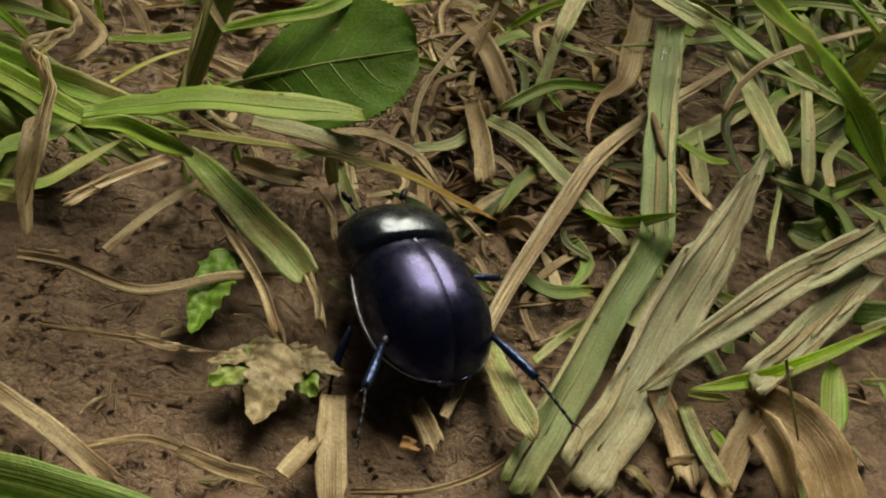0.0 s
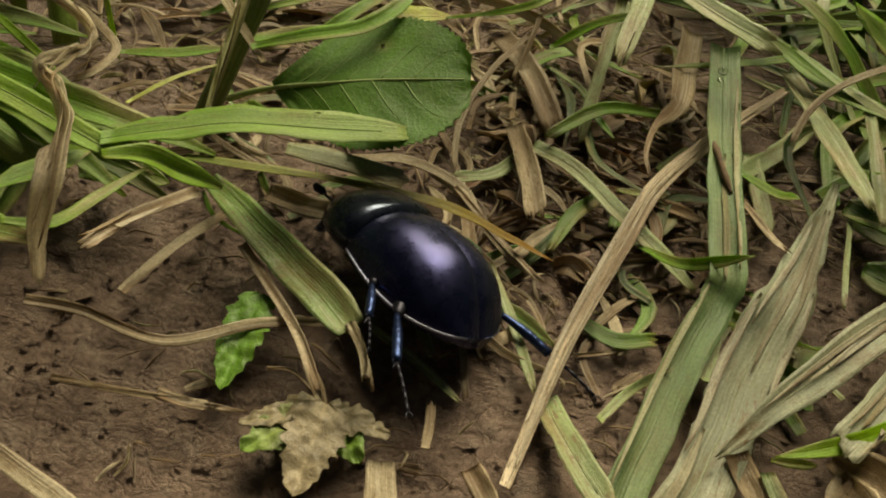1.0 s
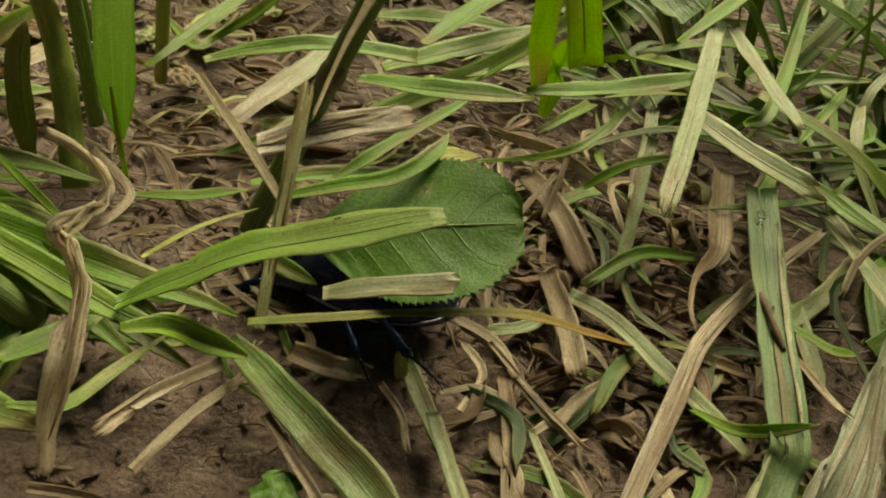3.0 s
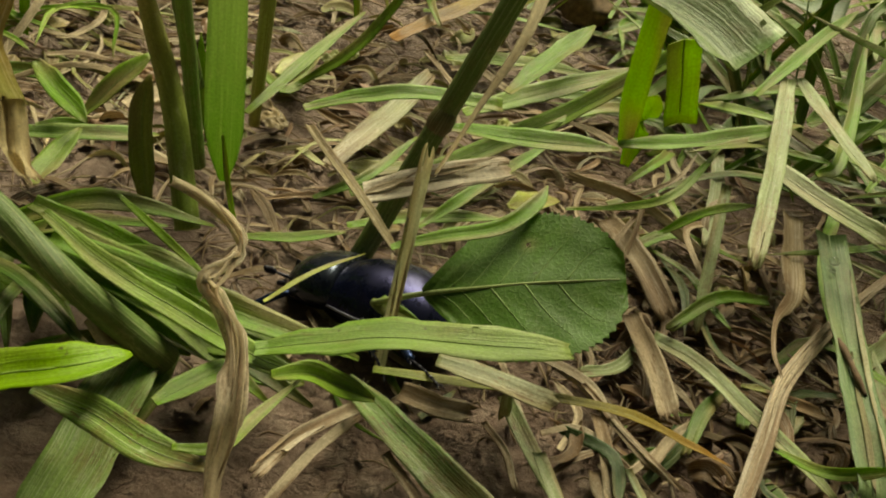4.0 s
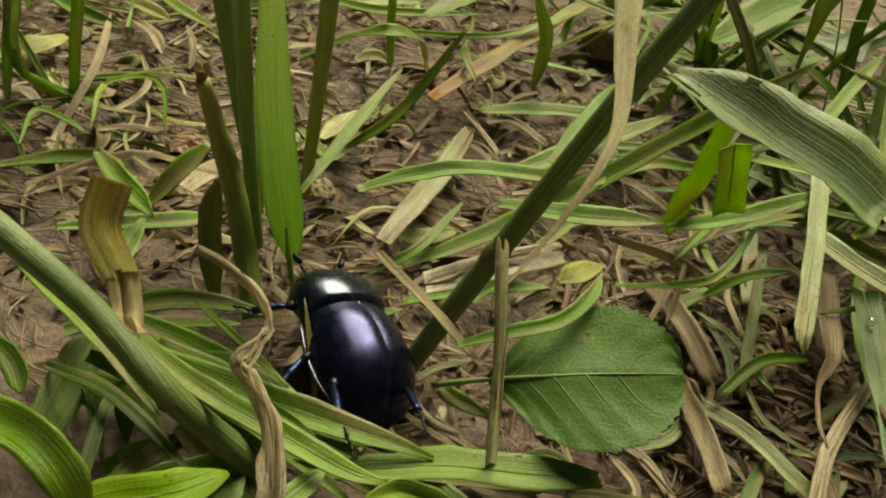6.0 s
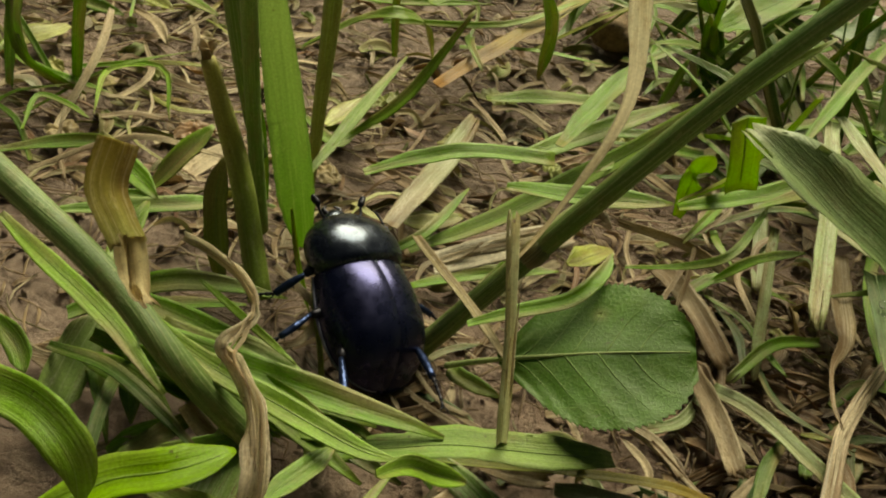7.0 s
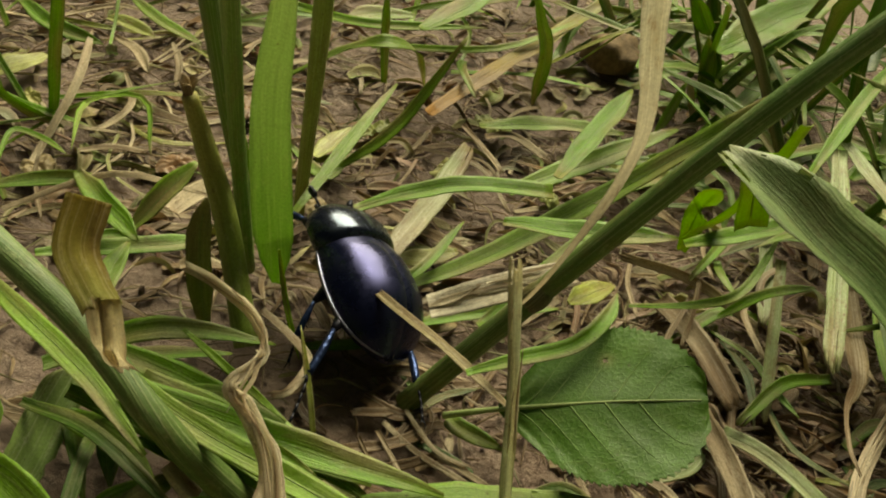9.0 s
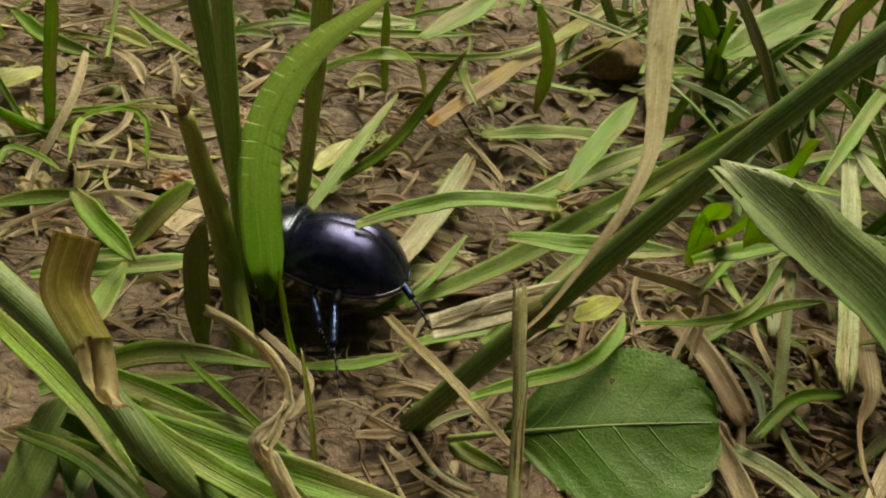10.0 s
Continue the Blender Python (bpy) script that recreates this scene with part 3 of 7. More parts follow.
blade("pale_leaf_strip", [(21, 75.2, 5.1), (21.7, 64.2, 7.2), (22.5, 54.9, 8.7)], 1.67, PALE, PALE, "pale grey-green bruised cut grass lying over earth", category="grass leaf", fold=0.25, ends=(0.9, 0.45), tip=0.8, ragged=0.3, midrib=True)
blade("green_leaf_strip", [(18.6, 80.3, 5.6), (22.8, 70.7, 7.4), (26.3, 65.6, 8.7)], 1.64, GREEN, GREEN, "fresh green ribbed grass leaf among cut grass", category="grass leaf", fold=0.3, midrib=True)
blade("dry_straw", [(32.7, 75.7, 10.2), (24.1, 69.5, 9.5), (20.8, 66.8, 7.8), (19.4, 63.9, 6.2)], 0.54, DRY, DRY, "dry straw-coloured grass strip lying on earth", category="dry straw", fold=0.14, stain=0.75, ragged=0.4, ends=(0.85, 0.8), tip=0.8)
blade("pale_leaf_strip", [(1.4, 63.5, 1.2), (4.7, 61.3, 1.6), (8.2, 57.6, 1.4), (11, 54.9, 1.1), (13.3, 52, 1)], 1.40, PALE, PALE, "pale grey-green bruised cut grass lying over earth", category="grass leaf", fold=0.25, ends=(0.9, 0.45), tip=0.8, ragged=0.3, midrib=True)
blade("pale_leaf_strip", [(1.4, 64.7, 0.3), (-1, 60.2, 0.5), (-4.3, 58, 1)], 0.99, PALE, PALE, "pale grey-green bruised cut grass lying over earth", category="grass leaf", fold=0.25, ends=(0.9, 0.45), tip=0.8, ragged=0.3)
blade("green_leaf_strip", [(9.7, 55.2, 1), (12.2, 52, 3.1), (15.6, 51.2, 5.9)], 0.81, GREEN, GREEN, "fresh green ribbed grass leaf among cut grass", category="grass leaf", fold=0.3)
blade("withered_leaf_strip", [(-2.4, 77.2, 1.3), (0.2, 73.4, 1.3), (2.9, 67.1, 0.8)], 1.91, BROWN, DRY, "withered brown dry grass strip on damp earth", category="dry straw", fold=0.3, stain=0.9, ragged=0.6, ends=(0.95, 0.85), tip=0.85, wave=0.2)
blade("withered_leaf_strip", [(-0.1, 65.8, 1), (1.2, 60, 1.7), (2.1, 54.7, 2)], 1.61, BROWN, DRY, "withered brown dry grass strip on damp earth", category="dry straw", fold=0.3, stain=0.9, ragged=0.6, ends=(0.95, 0.85), tip=0.85, wave=0.2)
blade("withered_leaf_strip", [(0, 76.9, 2.6), (-2.7, 70.6, 2.4), (-4.3, 63.9, 1.9), (-4.1, 58.7, 1.3)], 0.47, BROWN, DRY, "withered brown dry grass strip on damp earth", category="dry straw", fold=0.3, stain=0.9, ragged=0.6, ends=(0.95, 0.85), tip=0.85, wave=0.2)
blade("pale_leaf_strip", [(10.1, 86.2, 13.7), (7.6, 73.5, 12.8), (5.1, 61.5, 11.1)], 1.48, PALE, PALE, "pale grey-green bruised cut grass lying over earth", category="grass leaf", fold=0.25, ends=(0.9, 0.6), tip=0.88, ragged=0.7, midrib=True)
blade("green_leaf_strip", [(1.9, 74.6, 1.2), (4.6, 72.2, 1.4), (6.1, 68.5, 1.6), (7.6, 66, 1.6)], 0.61, GREEN, GREEN, "fresh green ribbed grass leaf among cut grass", category="grass leaf", fold=0.3)
blade("withered_leaf_strip", [(16.1, 58.9, 4), (17.6, 56.5, 3.8), (18.9, 54.6, 3.9)], 0.59, BROWN, DRY, "withered brown dry grass strip on damp earth", category="dry straw", fold=0.3, stain=0.9, ragged=0.6, ends=(0.95, 0.85), tip=0.85, wave=0.2)
blade("pale_leaf_strip", [(17.7, 65.5, 1.3), (21.6, 70.4, 0.8), (25.5, 76.3, 0.3)], 1.61, PALE, PALE, "pale grey-green bruised cut grass lying over earth", category="grass leaf", fold=0.25, ends=(0.9, 0.45), tip=0.8, ragged=0.3, midrib=True)
blade("green_leaf_strip", [(16.9, 63.9, 2.7), (18.7, 60.6, 3.8), (19.9, 59, 5.1)], 1.32, GREEN, GREEN, "fresh green ribbed grass leaf among cut grass", category="grass leaf", fold=0.3, midrib=True)
blade("pale_leaf_strip", [(7.9, 77.7, 10.3), (12.5, 73.6, 9.9), (17.4, 70.8, 9.5)], 2.08, PALE, PALE, "greyish grass strip with a shredded end", category="grass leaf", fold=0.25, ends=(0.9, 0.9), tip=0.9, ragged=1.0, midrib=True)
blade("green_leaf_strip", [(1.6, 73.9, 3.4), (4.6, 74.6, 5.9), (7.9, 74, 8.1)], 1.00, GREEN, GREEN, "fresh green ribbed grass leaf among cut grass", category="grass leaf", fold=0.3)
blade("green_leaf_strip", [(-7, 68.7, 7.2), (-2.6, 67.2, 9.7), (0.3, 68.2, 11.2), (4, 75.3, 11.8)], 0.74, GREEN, GREEN, "fresh green ribbed grass leaf among cut grass", category="grass leaf", fold=0.3)
blade("pale_leaf_strip", [(4, 40.8, 0.3), (5.3, 36.7, 1.8), (7.4, 32.5, 2.8)], 1.74, PALE, PALE, "pale grey-green bruised cut grass lying over earth", category="grass leaf", fold=0.25, ends=(0.9, 0.45), tip=0.8, ragged=0.3, midrib=True)
blade("dry_straw", [(-4.7, 34.3, 0.3), (-4, 30.3, 0.6), (-3.2, 26.9, 0.8)], 1.79, DRY, DRY, "dry straw-coloured grass strip lying on earth", category="dry straw", fold=0.14, stain=0.75, ragged=0.4, ends=(0.85, 0.8), tip=0.8)
blade("dry_straw", [(-24.2, 30.2, 0.3), (-19.1, 27.9, 0.3), (-14.7, 25.6, 0.3)], 1.21, DRY, DRY, "dry straw-coloured grass strip lying on earth", category="dry straw", fold=0.14, stain=0.75, ragged=0.4, ends=(0.85, 0.8), tip=0.8)
blade("withered_leaf_strip", [(-25.4, 37.6, 3.4), (-22.5, 38, 2.9), (-17.7, 37.5, 2.5), (-13.3, 40.6, 1.9), (-8.8, 41.7, 2.1)], 0.63, BROWN, DRY, "withered brown dry grass strip on damp earth", category="dry straw", fold=0.3, stain=0.9, ragged=0.6, ends=(0.95, 0.85), tip=0.85, wave=0.2)
blade("withered_leaf_strip", [(10.4, 47.7, 0.3), (8.3, 45.8, 0.3), (5.6, 44.7, 0.3)], 0.31, BROWN, DRY, "withered brown dry grass strip on damp earth", category="dry straw", fold=0.3, stain=0.9, ragged=0.6, ends=(0.95, 0.85), tip=0.85, wave=0.2)
blade("pale_leaf_strip", [(7.3, 40.2, 0.3), (9.2, 42.9, 0.3), (11.1, 43.7, 2)], 0.60, PALE, PALE, "pale grey-green bruised cut grass lying over earth", category="grass leaf", fold=0.25, ends=(0.9, 0.45), tip=0.8, ragged=0.3)
blade("withered_leaf_strip", [(15.3, 39.5, 0.8), (16.4, 37, 0.4), (17.4, 33.2, 0.3)], 1.60, BROWN, DRY, "withered brown dry grass strip on damp earth", category="dry straw", fold=0.3, stain=0.9, ragged=0.6, ends=(0.95, 0.85), tip=0.85, wave=0.2)
blade("withered_leaf_strip", [(18.7, 32.3, 0.3), (20.1, 35.8, 1), (21.4, 38.4, 2)], 1.74, BROWN, DRY, "withered brown dry grass strip on damp earth", category="dry straw", fold=0.3, stain=0.9, ragged=0.6, ends=(0.95, 0.85), tip=0.85, wave=0.2)
blade("pale_leaf_strip", [(17, 38.5, 1), (18, 35.7, 1), (19.5, 32.9, 1)], 1.04, PALE, PALE, "pale grey-green bruised cut grass lying over earth", category="grass leaf", fold=0.25, ends=(0.9, 0.45), tip=0.8, ragged=0.3)
blade("withered_leaf_strip", [(-12.2, 28.4, 0.4), (-9.4, 27.9, 0.4), (-7.1, 27.7, 0.4)], 0.95, BROWN, DRY, "withered brown dry grass strip on damp earth", category="dry straw", fold=0.3, stain=0.9, ragged=0.6, ends=(0.95, 0.85), tip=0.85, wave=0.2)
blade("withered_leaf_strip", [(-2.3, 28.1, 0.4), (1.7, 29.1, 0.4), (4.8, 30.9, 0.4), (7, 33.2, 0.4)], 0.33, BROWN, DRY, "withered brown dry grass strip on damp earth", category="dry straw", fold=0.3, stain=0.9, ragged=0.6, ends=(0.95, 0.85), tip=0.85, wave=0.2)
blade("withered_leaf_strip", [(-17.3, 27.5, 0.4), (-14.6, 28.7, 0.4), (-11.9, 28.4, 0.4)], 0.45, BROWN, DRY, "withered brown dry grass strip on damp earth", category="dry straw", fold=0.3, stain=0.9, ragged=0.6, ends=(0.95, 0.85), tip=0.85, wave=0.2)
blade("dry_straw", [(-6.2, 27.8, 1.2), (-5.6, 29.2, 1), (-5.1, 30.6, 0.8)], 1.09, DRY, DRY, "dry straw-coloured grass strip lying on earth", category="dry straw", fold=0.14, stain=0.75, ragged=0.4, ends=(0.85, 0.8), tip=0.8)
blade("green_leaf_strip", [(-46, 22, 0), (-36, 12.5, 20), (-22, 11.2, 25.6), (-10.4, 11.2, 25.2), (-6.4, 11.2, 24.6), (-3.2, 11.4, 22.6)], 2.6, (0.10, 0.24, 0.02), (0.12, 0.27, 0.03), "green grass leaf arching low over bare earth", category="grass leaf", fold=0.2, ends=(0.6, 0.1), tip=0.8, stain=0.1, face=(0, -0.6, 0.8))
blade("young_leaf_strip", [(-48, 46, 2), (-44.9, 41.7, 12.2), (-41.1, 40.4, 13.7), (-38.4, 39.1, 13.8), (-36.9, 38.1, 12.6), (-36.6, 37.5, 10.2)], 2.3, (0.20, 0.42, 0.02), (0.24, 0.46, 0.03), "arched bright green grass leaf near the tuft", category="grass leaf", fold=0.25, stain=0.1, face=(0.3, -0.5, 0.8))
blade("green_leaf_strip", [(-34.9, 50.8, 2.0), (-37.0, 48.1, 2.0), (-39.2, 44.5, 2.0)], 1.5, GREEN, LUSH, "small green grass leaf at the tuft base", category="grass leaf", fold=0.3)
MOTTLED = blade("pale_leaf_strip", [(-19.5, 51.2, 2.1), (-14.3, 46.4, 2.8), (-10.2, 42.6, 3.3), (-7.9, 40.2, 3.6)], 2.3, (0.20, 0.35, 0.075), (0.26, 0.38, 0.13), "mottled green cut grass with a split dry tip", category="grass leaf", fold=0.3, widths=(0.5, 0.9, 1, 1.08, 1.1, 1.05, 0.75), mat=SALLOW, stain=0.3)
for shift, turn, kind in ((0.0, 18, (0.58, 0.48, 0.29)), (0.18, -30, (0.66, 0.58, 0.40))):
    bm = bmesh.new()
    ribbon(bm, [(-8.1, 40.5, 3.7), (-7.4 + shift, 39.3, 3.8), (-6.9 + shift * 2, 38.3, 3.6), (-6.6 + shift * 3, 37.3, 3.2)], 0.9, kind, (0.70, 0.62, 0.45), twist=(turn, -3 * turn), widths=(0.6, 0.5, 0.45, 0.6, 1.0), ragged=0.5, fold=0.5, stain=0.3, steps=4, rng=random.Random(turn))
    part("dry_tip", bm, STRAW, MOTTLED, "split pale dry tip")
blade("withered_leaf_strip", [(-15.9, 46.2, 2.1), (-13.4, 43.2, 2.4), (-11, 40.3, 2.3), (-8.9, 36.6, 2.3)], 0.66, (0.62, 0.50, 0.35), DRY, "withered brown dry grass strip on damp earth", category="dry straw", fold=0.3, stain=0.9, ragged=0.6, ends=(0.95, 0.85), tip=0.85, wave=0.2)
blade("withered_leaf_strip", [(-18, 44.2, 7.7), (-20.5, 41.3, 7.6), (-21.8, 37.8, 8.4)], 0.89, DRY, (0.74, 0.62, 0.46), "withered brown dry grass strip on damp earth", category="dry straw", fold=0.3, stain=0.9, ragged=0.6, ends=(0.95, 0.85), tip=0.85, wave=0.2, fray=3)
FOLDED = blade("withered_leaf_strip", [(-33.8, 59.2, 8.6), (-30.5, 57.3, 9), (-27.6, 54.3, 9.6), (-26.7, 50.5, 11), (-27.5, 46.9, 12.1), (-26.5, 46.5, 11), (-24.3, 42.9, 11.6), (-23.4, 38.7, 12.1), (-23.4, 36.9, 10), (-23.5, 36.3, 7.1)], 1.70, (0.92, 0.84, 0.70), (0.90, 0.80, 0.66), "withered streaked grass leaf hanging in a crooked curl", category="dry straw", fold=0.35, stain=0.3, ragged=0.4, ends=(0.95, 0.85), tip=0.85, wave=0.2, crook=0.06, widths=(0.4, 0.5, 0.6, 0.5, 0.45, 0.7, 1, 0.9, 0.6, 0.35), face=(0, -0.9, 0.4), mat=PAPER, fray=5)
blade("pale_leaf_strip", [(-36.9, 57.5, 7.7), (-32.5, 54.1, 8), (-28.8, 51.2, 8.2)], 0.56, LUSH, LUSH, "pale grey-green bruised cut grass lying over earth", category="grass leaf", fold=0.25, ends=(0.45, 0.2), tip=0.6)
blade("dry_straw", [(-33.4, 64.3, 4.1), (-31.1, 62.5, 4.1), (-29.1, 60.3, 4), (-29.8, 57.6, 3.7), (-31.1, 57.5, 2.9)], 0.63, DRY, DRY, "dry straw-coloured grass strip lying on earth", category="dry straw", fold=0.14, stain=0.75, ragged=0.4, ends=(0.85, 0.8), tip=0.8)
blade("pale_leaf_strip", [(-26, 37.9, 8.9), (-23.9, 39, 8.3), (-22.9, 42.1, 7.6), (-21.4, 45.7, 7.3)], 0.75, LUSH, LUSH, "pale grey-green bruised cut grass lying over earth", category="grass leaf", fold=0.25, ends=(0.45, 0.2), tip=0.6)
blade("pale_leaf_strip", [(-39.1, 51.9, 9.6), (-34.2, 49.3, 9), (-28.9, 47.6, 8.3), (-24.2, 46.2, 7.7), (-21.6, 45.9, 7.5)], 1.59, LUSH, LUSH, "pale grey-green bruised cut grass lying over earth", category="grass leaf", fold=0.25, ends=(0.45, 0.2), tip=0.6, midrib=True)
blade("green_leaf_strip", [(-31.6, 49.6, 3.0), (-32.2, 45, 2.6), (-32.6, 40.5, 1.2), (-33.0, 37.0, 0.4)], 4.0, (0.28, 0.45, 0.12), (0.32, 0.49, 0.14), "broad light green grass leaf lying at the tuft base", category="grass leaf", fold=0.2, stain=0.1, ends=(0.6, 0.7), tip=0.8)
blade("green_leaf_strip", [(-30.0, 49.4, 3.0), (-30.6, 46, 2.2), (-31.4, 42.8, 1.0)], 1.7, (0.14, 0.30, 0.03), (0.17, 0.33, 0.04), "narrow green grass leaf at the tuft base", category="grass leaf", fold=0.3)
blade("pale_leaf_strip", [(-35.6, 42.8, 4.9), (-31.1, 40.8, 6.3), (-27.4, 38.6, 7.4), (-23.9, 37.7, 8.2)], 1.94, (0.27, 0.43, 0.10), (0.25, 0.41, 0.08), "pale grey-green bruised cut grass lying over earth", category="grass leaf", fold=0.25, ends=(0.45, 0.2), tip=0.6, midrib=True)
blade("green_leaf_strip", [(-39.9, 39, 6.3), (-36.8, 41.2, 7), (-33.3, 42, 8.1), (-30.7, 44.5, 7.5)], 2.77, BRIGHT, BRIGHT, "fresh green ribbed grass leaf among cut grass", category="grass leaf", fold=0.3, stain=0.12, midrib=True)
LEANING = stem("plant_stalk", [(-57.6, 60.9, 17.3), (-51.7, 57.8, 15.4), (-45.9, 54.8, 13.5), (-40.6, 51.7, 12.1), (-35, 48, 9.7), (-30.2, 48.5, 3.1)], (1.0, 1.0, 0.95, 0.9, 0.9, 1.0), (0.125, 0.225, 0.07), (0.14, 0.23, 0.06), "thick round green grass stalk close by")
blade("pale_leaf_strip", [(-52.8, 61.4, 6.5), (-46.7, 56.8, 6.8), (-41.4, 52.9, 6.8), (-36.2, 48.3, 6.5)], 1.47, LUSH, LUSH, "pale grey-green bruised cut grass lying over earth", category="grass leaf", fold=0.25, ends=(0.45, 0.2), tip=0.6, midrib=True)
blade("green_leaf_strip", [(-39.3, 57.2, 2.9), (-33.3, 54.2, 2.8), (-27.8, 52.1, 2.7), (-23.9, 51.4, 2.7)], 2.07, GREEN, GREEN, "fresh green ribbed grass leaf among cut grass", category="grass leaf", fold=0.3, midrib=True)
CURLED = blade("withered_leaf_strip", [(-36.4, 44.8, 27.4), (-36.6, 43.7, 25.8), (-36.3, 43.8, 24.0), (-36.0, 44.2, 22.2)], 1.9, (0.46, 0.38, 0.10), (0.44, 0.48, 0.20), "withered brown-green curled grass leaf with split ends", category="dry straw", fold=0.35, stain=0.4, widths=(0.95, 1, 0.95, 0.85), face=(0, -1, 0.3), mat=PAPER, ragged=0.3)
for end, wide in (((-34.9, 44.3, 18.2), 0.95), ((-35.5, 44.4, 17.9), 0.8)):
    bm = bmesh.new()
    shift = 0.35 if wide > 0.9 else -0.35
    ribbon(bm, [(-36.0 + shift, 44.1, 22.6), (-35.6 + shift, 43.6, 20.6), (-35.5 + 0.6 * shift, 44.0, 19.2), end], wide, (0.62, 0.54, 0.34), (0.84, 0.76, 0.60), face=(0, -1, 0.3), twist=(0, 40), fold=0.5, ends=(0.95, 0.3), ragged=0.4, wave=0.2, stain=0.4, steps=6, rng=random.Random(int(wide * 100)))
    part("split_end", bm, PAPER, CURLED, "pale dry split end")
stem("plant_stalk", [(-36.3, 71.6, 1.2), (-36.9, 69.9, 13.8), (-35.4, 61.5, 29.6), (-34.2, 55, 41.9)], (0.62, 0.58, 0.55), (0.17, 0.30, 0.06), (0.17, 0.30, 0.06), "round green grass stem rising from the earth")
stem("plant_stalk", [(-37, 72.8, 7.7), (-38.4, 72.2, 15.5), (-37.6, 64.9, 27.4), (-36.8, 57.6, 39.3)], (0.62, 0.6, 0.6), (0.10, 0.19, 0.035), (0.10, 0.18, 0.035), "round green grass stem rising from the earth")
STUB = stem("plant_stalk", [(-34, 62.8, 1.7), (-37.1, 68.1, 8.3), (-38.9, 68.9, 14), (-40.1, 69.2, 17.8)], (0.95, 0.85, 0.55), (0.28, 0.42, 0.07), (0.42, 0.38, 0.11), "brown-tipped broken grass stub standing upright")
stem("plant_stalk", [(-33.9, 79, 1.5), (-33.4, 79, 14.3), (-33.2, 79, 22.2), (-32.8, 78, 36)], (0.5, 0.75, 0.8), (0.36, 0.36, 0.10), (0.28, 0.40, 0.08), "brownish green rolled grass sheath standing upright")
blade("green_leaf_strip", [(-28.6, 73.8, 7.4), (-24.4, 76.3, 8.2), (-20.1, 78.2, 8.6), (-13.2, 79.8, 8.3)], 1.57, GREEN, GREEN, "fresh green ribbed grass leaf among cut grass", category="grass leaf", fold=0.3, ends=(0.5, 1), tip=0.95, midrib=True)
blade("green_leaf_strip", [(-23.9, 73.5, 0.5), (-16.5, 78.6, 2.3), (-7.4, 84.6, 6.4), (0.9, 87.2, 13.2), (8.2, 88.2, 20.4)], 2.1, LUSH, LUSH, "fresh green ribbed grass leaf among cut grass", category="grass leaf", fold=0.3, midrib=True)
blade("green_leaf_strip", [(-17, 74.8, 8.1), (-11.2, 73.9, 9.1), (-3.7, 74.3, 10)], 2.00, GREEN, GREEN, "fresh green ribbed grass leaf among cut grass", category="grass leaf", fold=0.3, midrib=True)
blade("green_leaf_strip", [(-4.8, 69.1, 13.3), (2, 73.5, 12.8), (10.9, 80.7, 12.4)], 1.50, GREEN, GREEN, "fresh green ribbed grass leaf among cut grass", category="grass leaf", fold=0.3, midrib=True)
blade("dry_straw", [(-21.6, 63.6, 7.9), (-17.1, 64.8, 9.7), (-12, 66.9, 10.6)], 2.22, (0.84, 0.79, 0.64), (0.80, 0.73, 0.58), "wide bleached ribbed dry grass strip", category="dry straw", fold=0.2, stain=0.75, ragged=0.4, ends=(0.9, 0.9), tip=0.8, fray=5)
blade("dry_straw", [(-25.8, 72.6, 3.5), (-24.2, 77.8, 3.6), (-22.3, 84, 3.3), (-20.4, 93.1, 2.9)], 2.10, DRY, PALE, "dry straw-coloured grass strip lying on earth", category="dry straw", fold=0.14, stain=0.75, ragged=0.4, ends=(0.7, 0.6), tip=0.8)
blade("yellowed_leaf_strip", [(-24.8, 94, 5), (-18.8, 105.4, 5), (-12.8, 116.3, 4.9), (-6.4, 128.8, 4.9)], 1.90, RUST, YELLOW, "yellowing green grass leaf with rusty tip", category="grass leaf", fold=0.3, ends=(0.6, 0.7), midrib=True)
blade("pale_leaf_strip", [(-32.1, 86.2, 2.1), (-28.4, 88.1, 4.9), (-25.9, 90.4, 7.8), (-22.4, 94.1, 13.7)], 1.16, LUSH, LUSH, "pale grey-green bruised cut grass lying over earth", category="grass leaf", fold=0.25, ends=(0.45, 0.2), tip=0.6)
blade("pale_leaf_strip", [(-38.4, 93.6, 6.4), (-33.5, 88.7, 12.3), (-29.2, 84.7, 16.3), (-26.5, 88.1, 14.2), (-25.5, 93.3, 8.1)], 1.31, LUSH, LUSH, "pale grey-green bruised cut grass lying over earth", category="grass leaf", fold=0.25, ends=(0.9, 0.1), tip=0.5, ragged=0.3, midrib=True)
blade("dry_straw", [(-16.5, 50.5, 47), (-15, 53.2, 37.1), (-13.3, 55, 28.6), (-15.4, 54.5, 21), (-16.8, 56, 16)], 1.26, (0.54, 0.55, 0.46), (0.46, 0.38, 0.28), "bleached dry grass leaf with a thin brown tail hanging down", category="dry straw", fold=0.14, stain=0.15, ragged=0.4, ends=(0.85, 0.8), tip=0.8, face=(0, -1, 0.25), widths=(1.1, 1.05, 0.55, 0.22, 0.15), mat=PAPER)
blade("yellowed_leaf_strip", [(-11.2, 69.7, 5.5), (-9.1, 72.8, 4.2), (-6.8, 76, 3)], 2.30, YELLOW, YELLOW, "yellowing green grass leaf with rusty tip", category="grass leaf", fold=0.3, ends=(0.2, 0.2), tip=0.4, midrib=True)
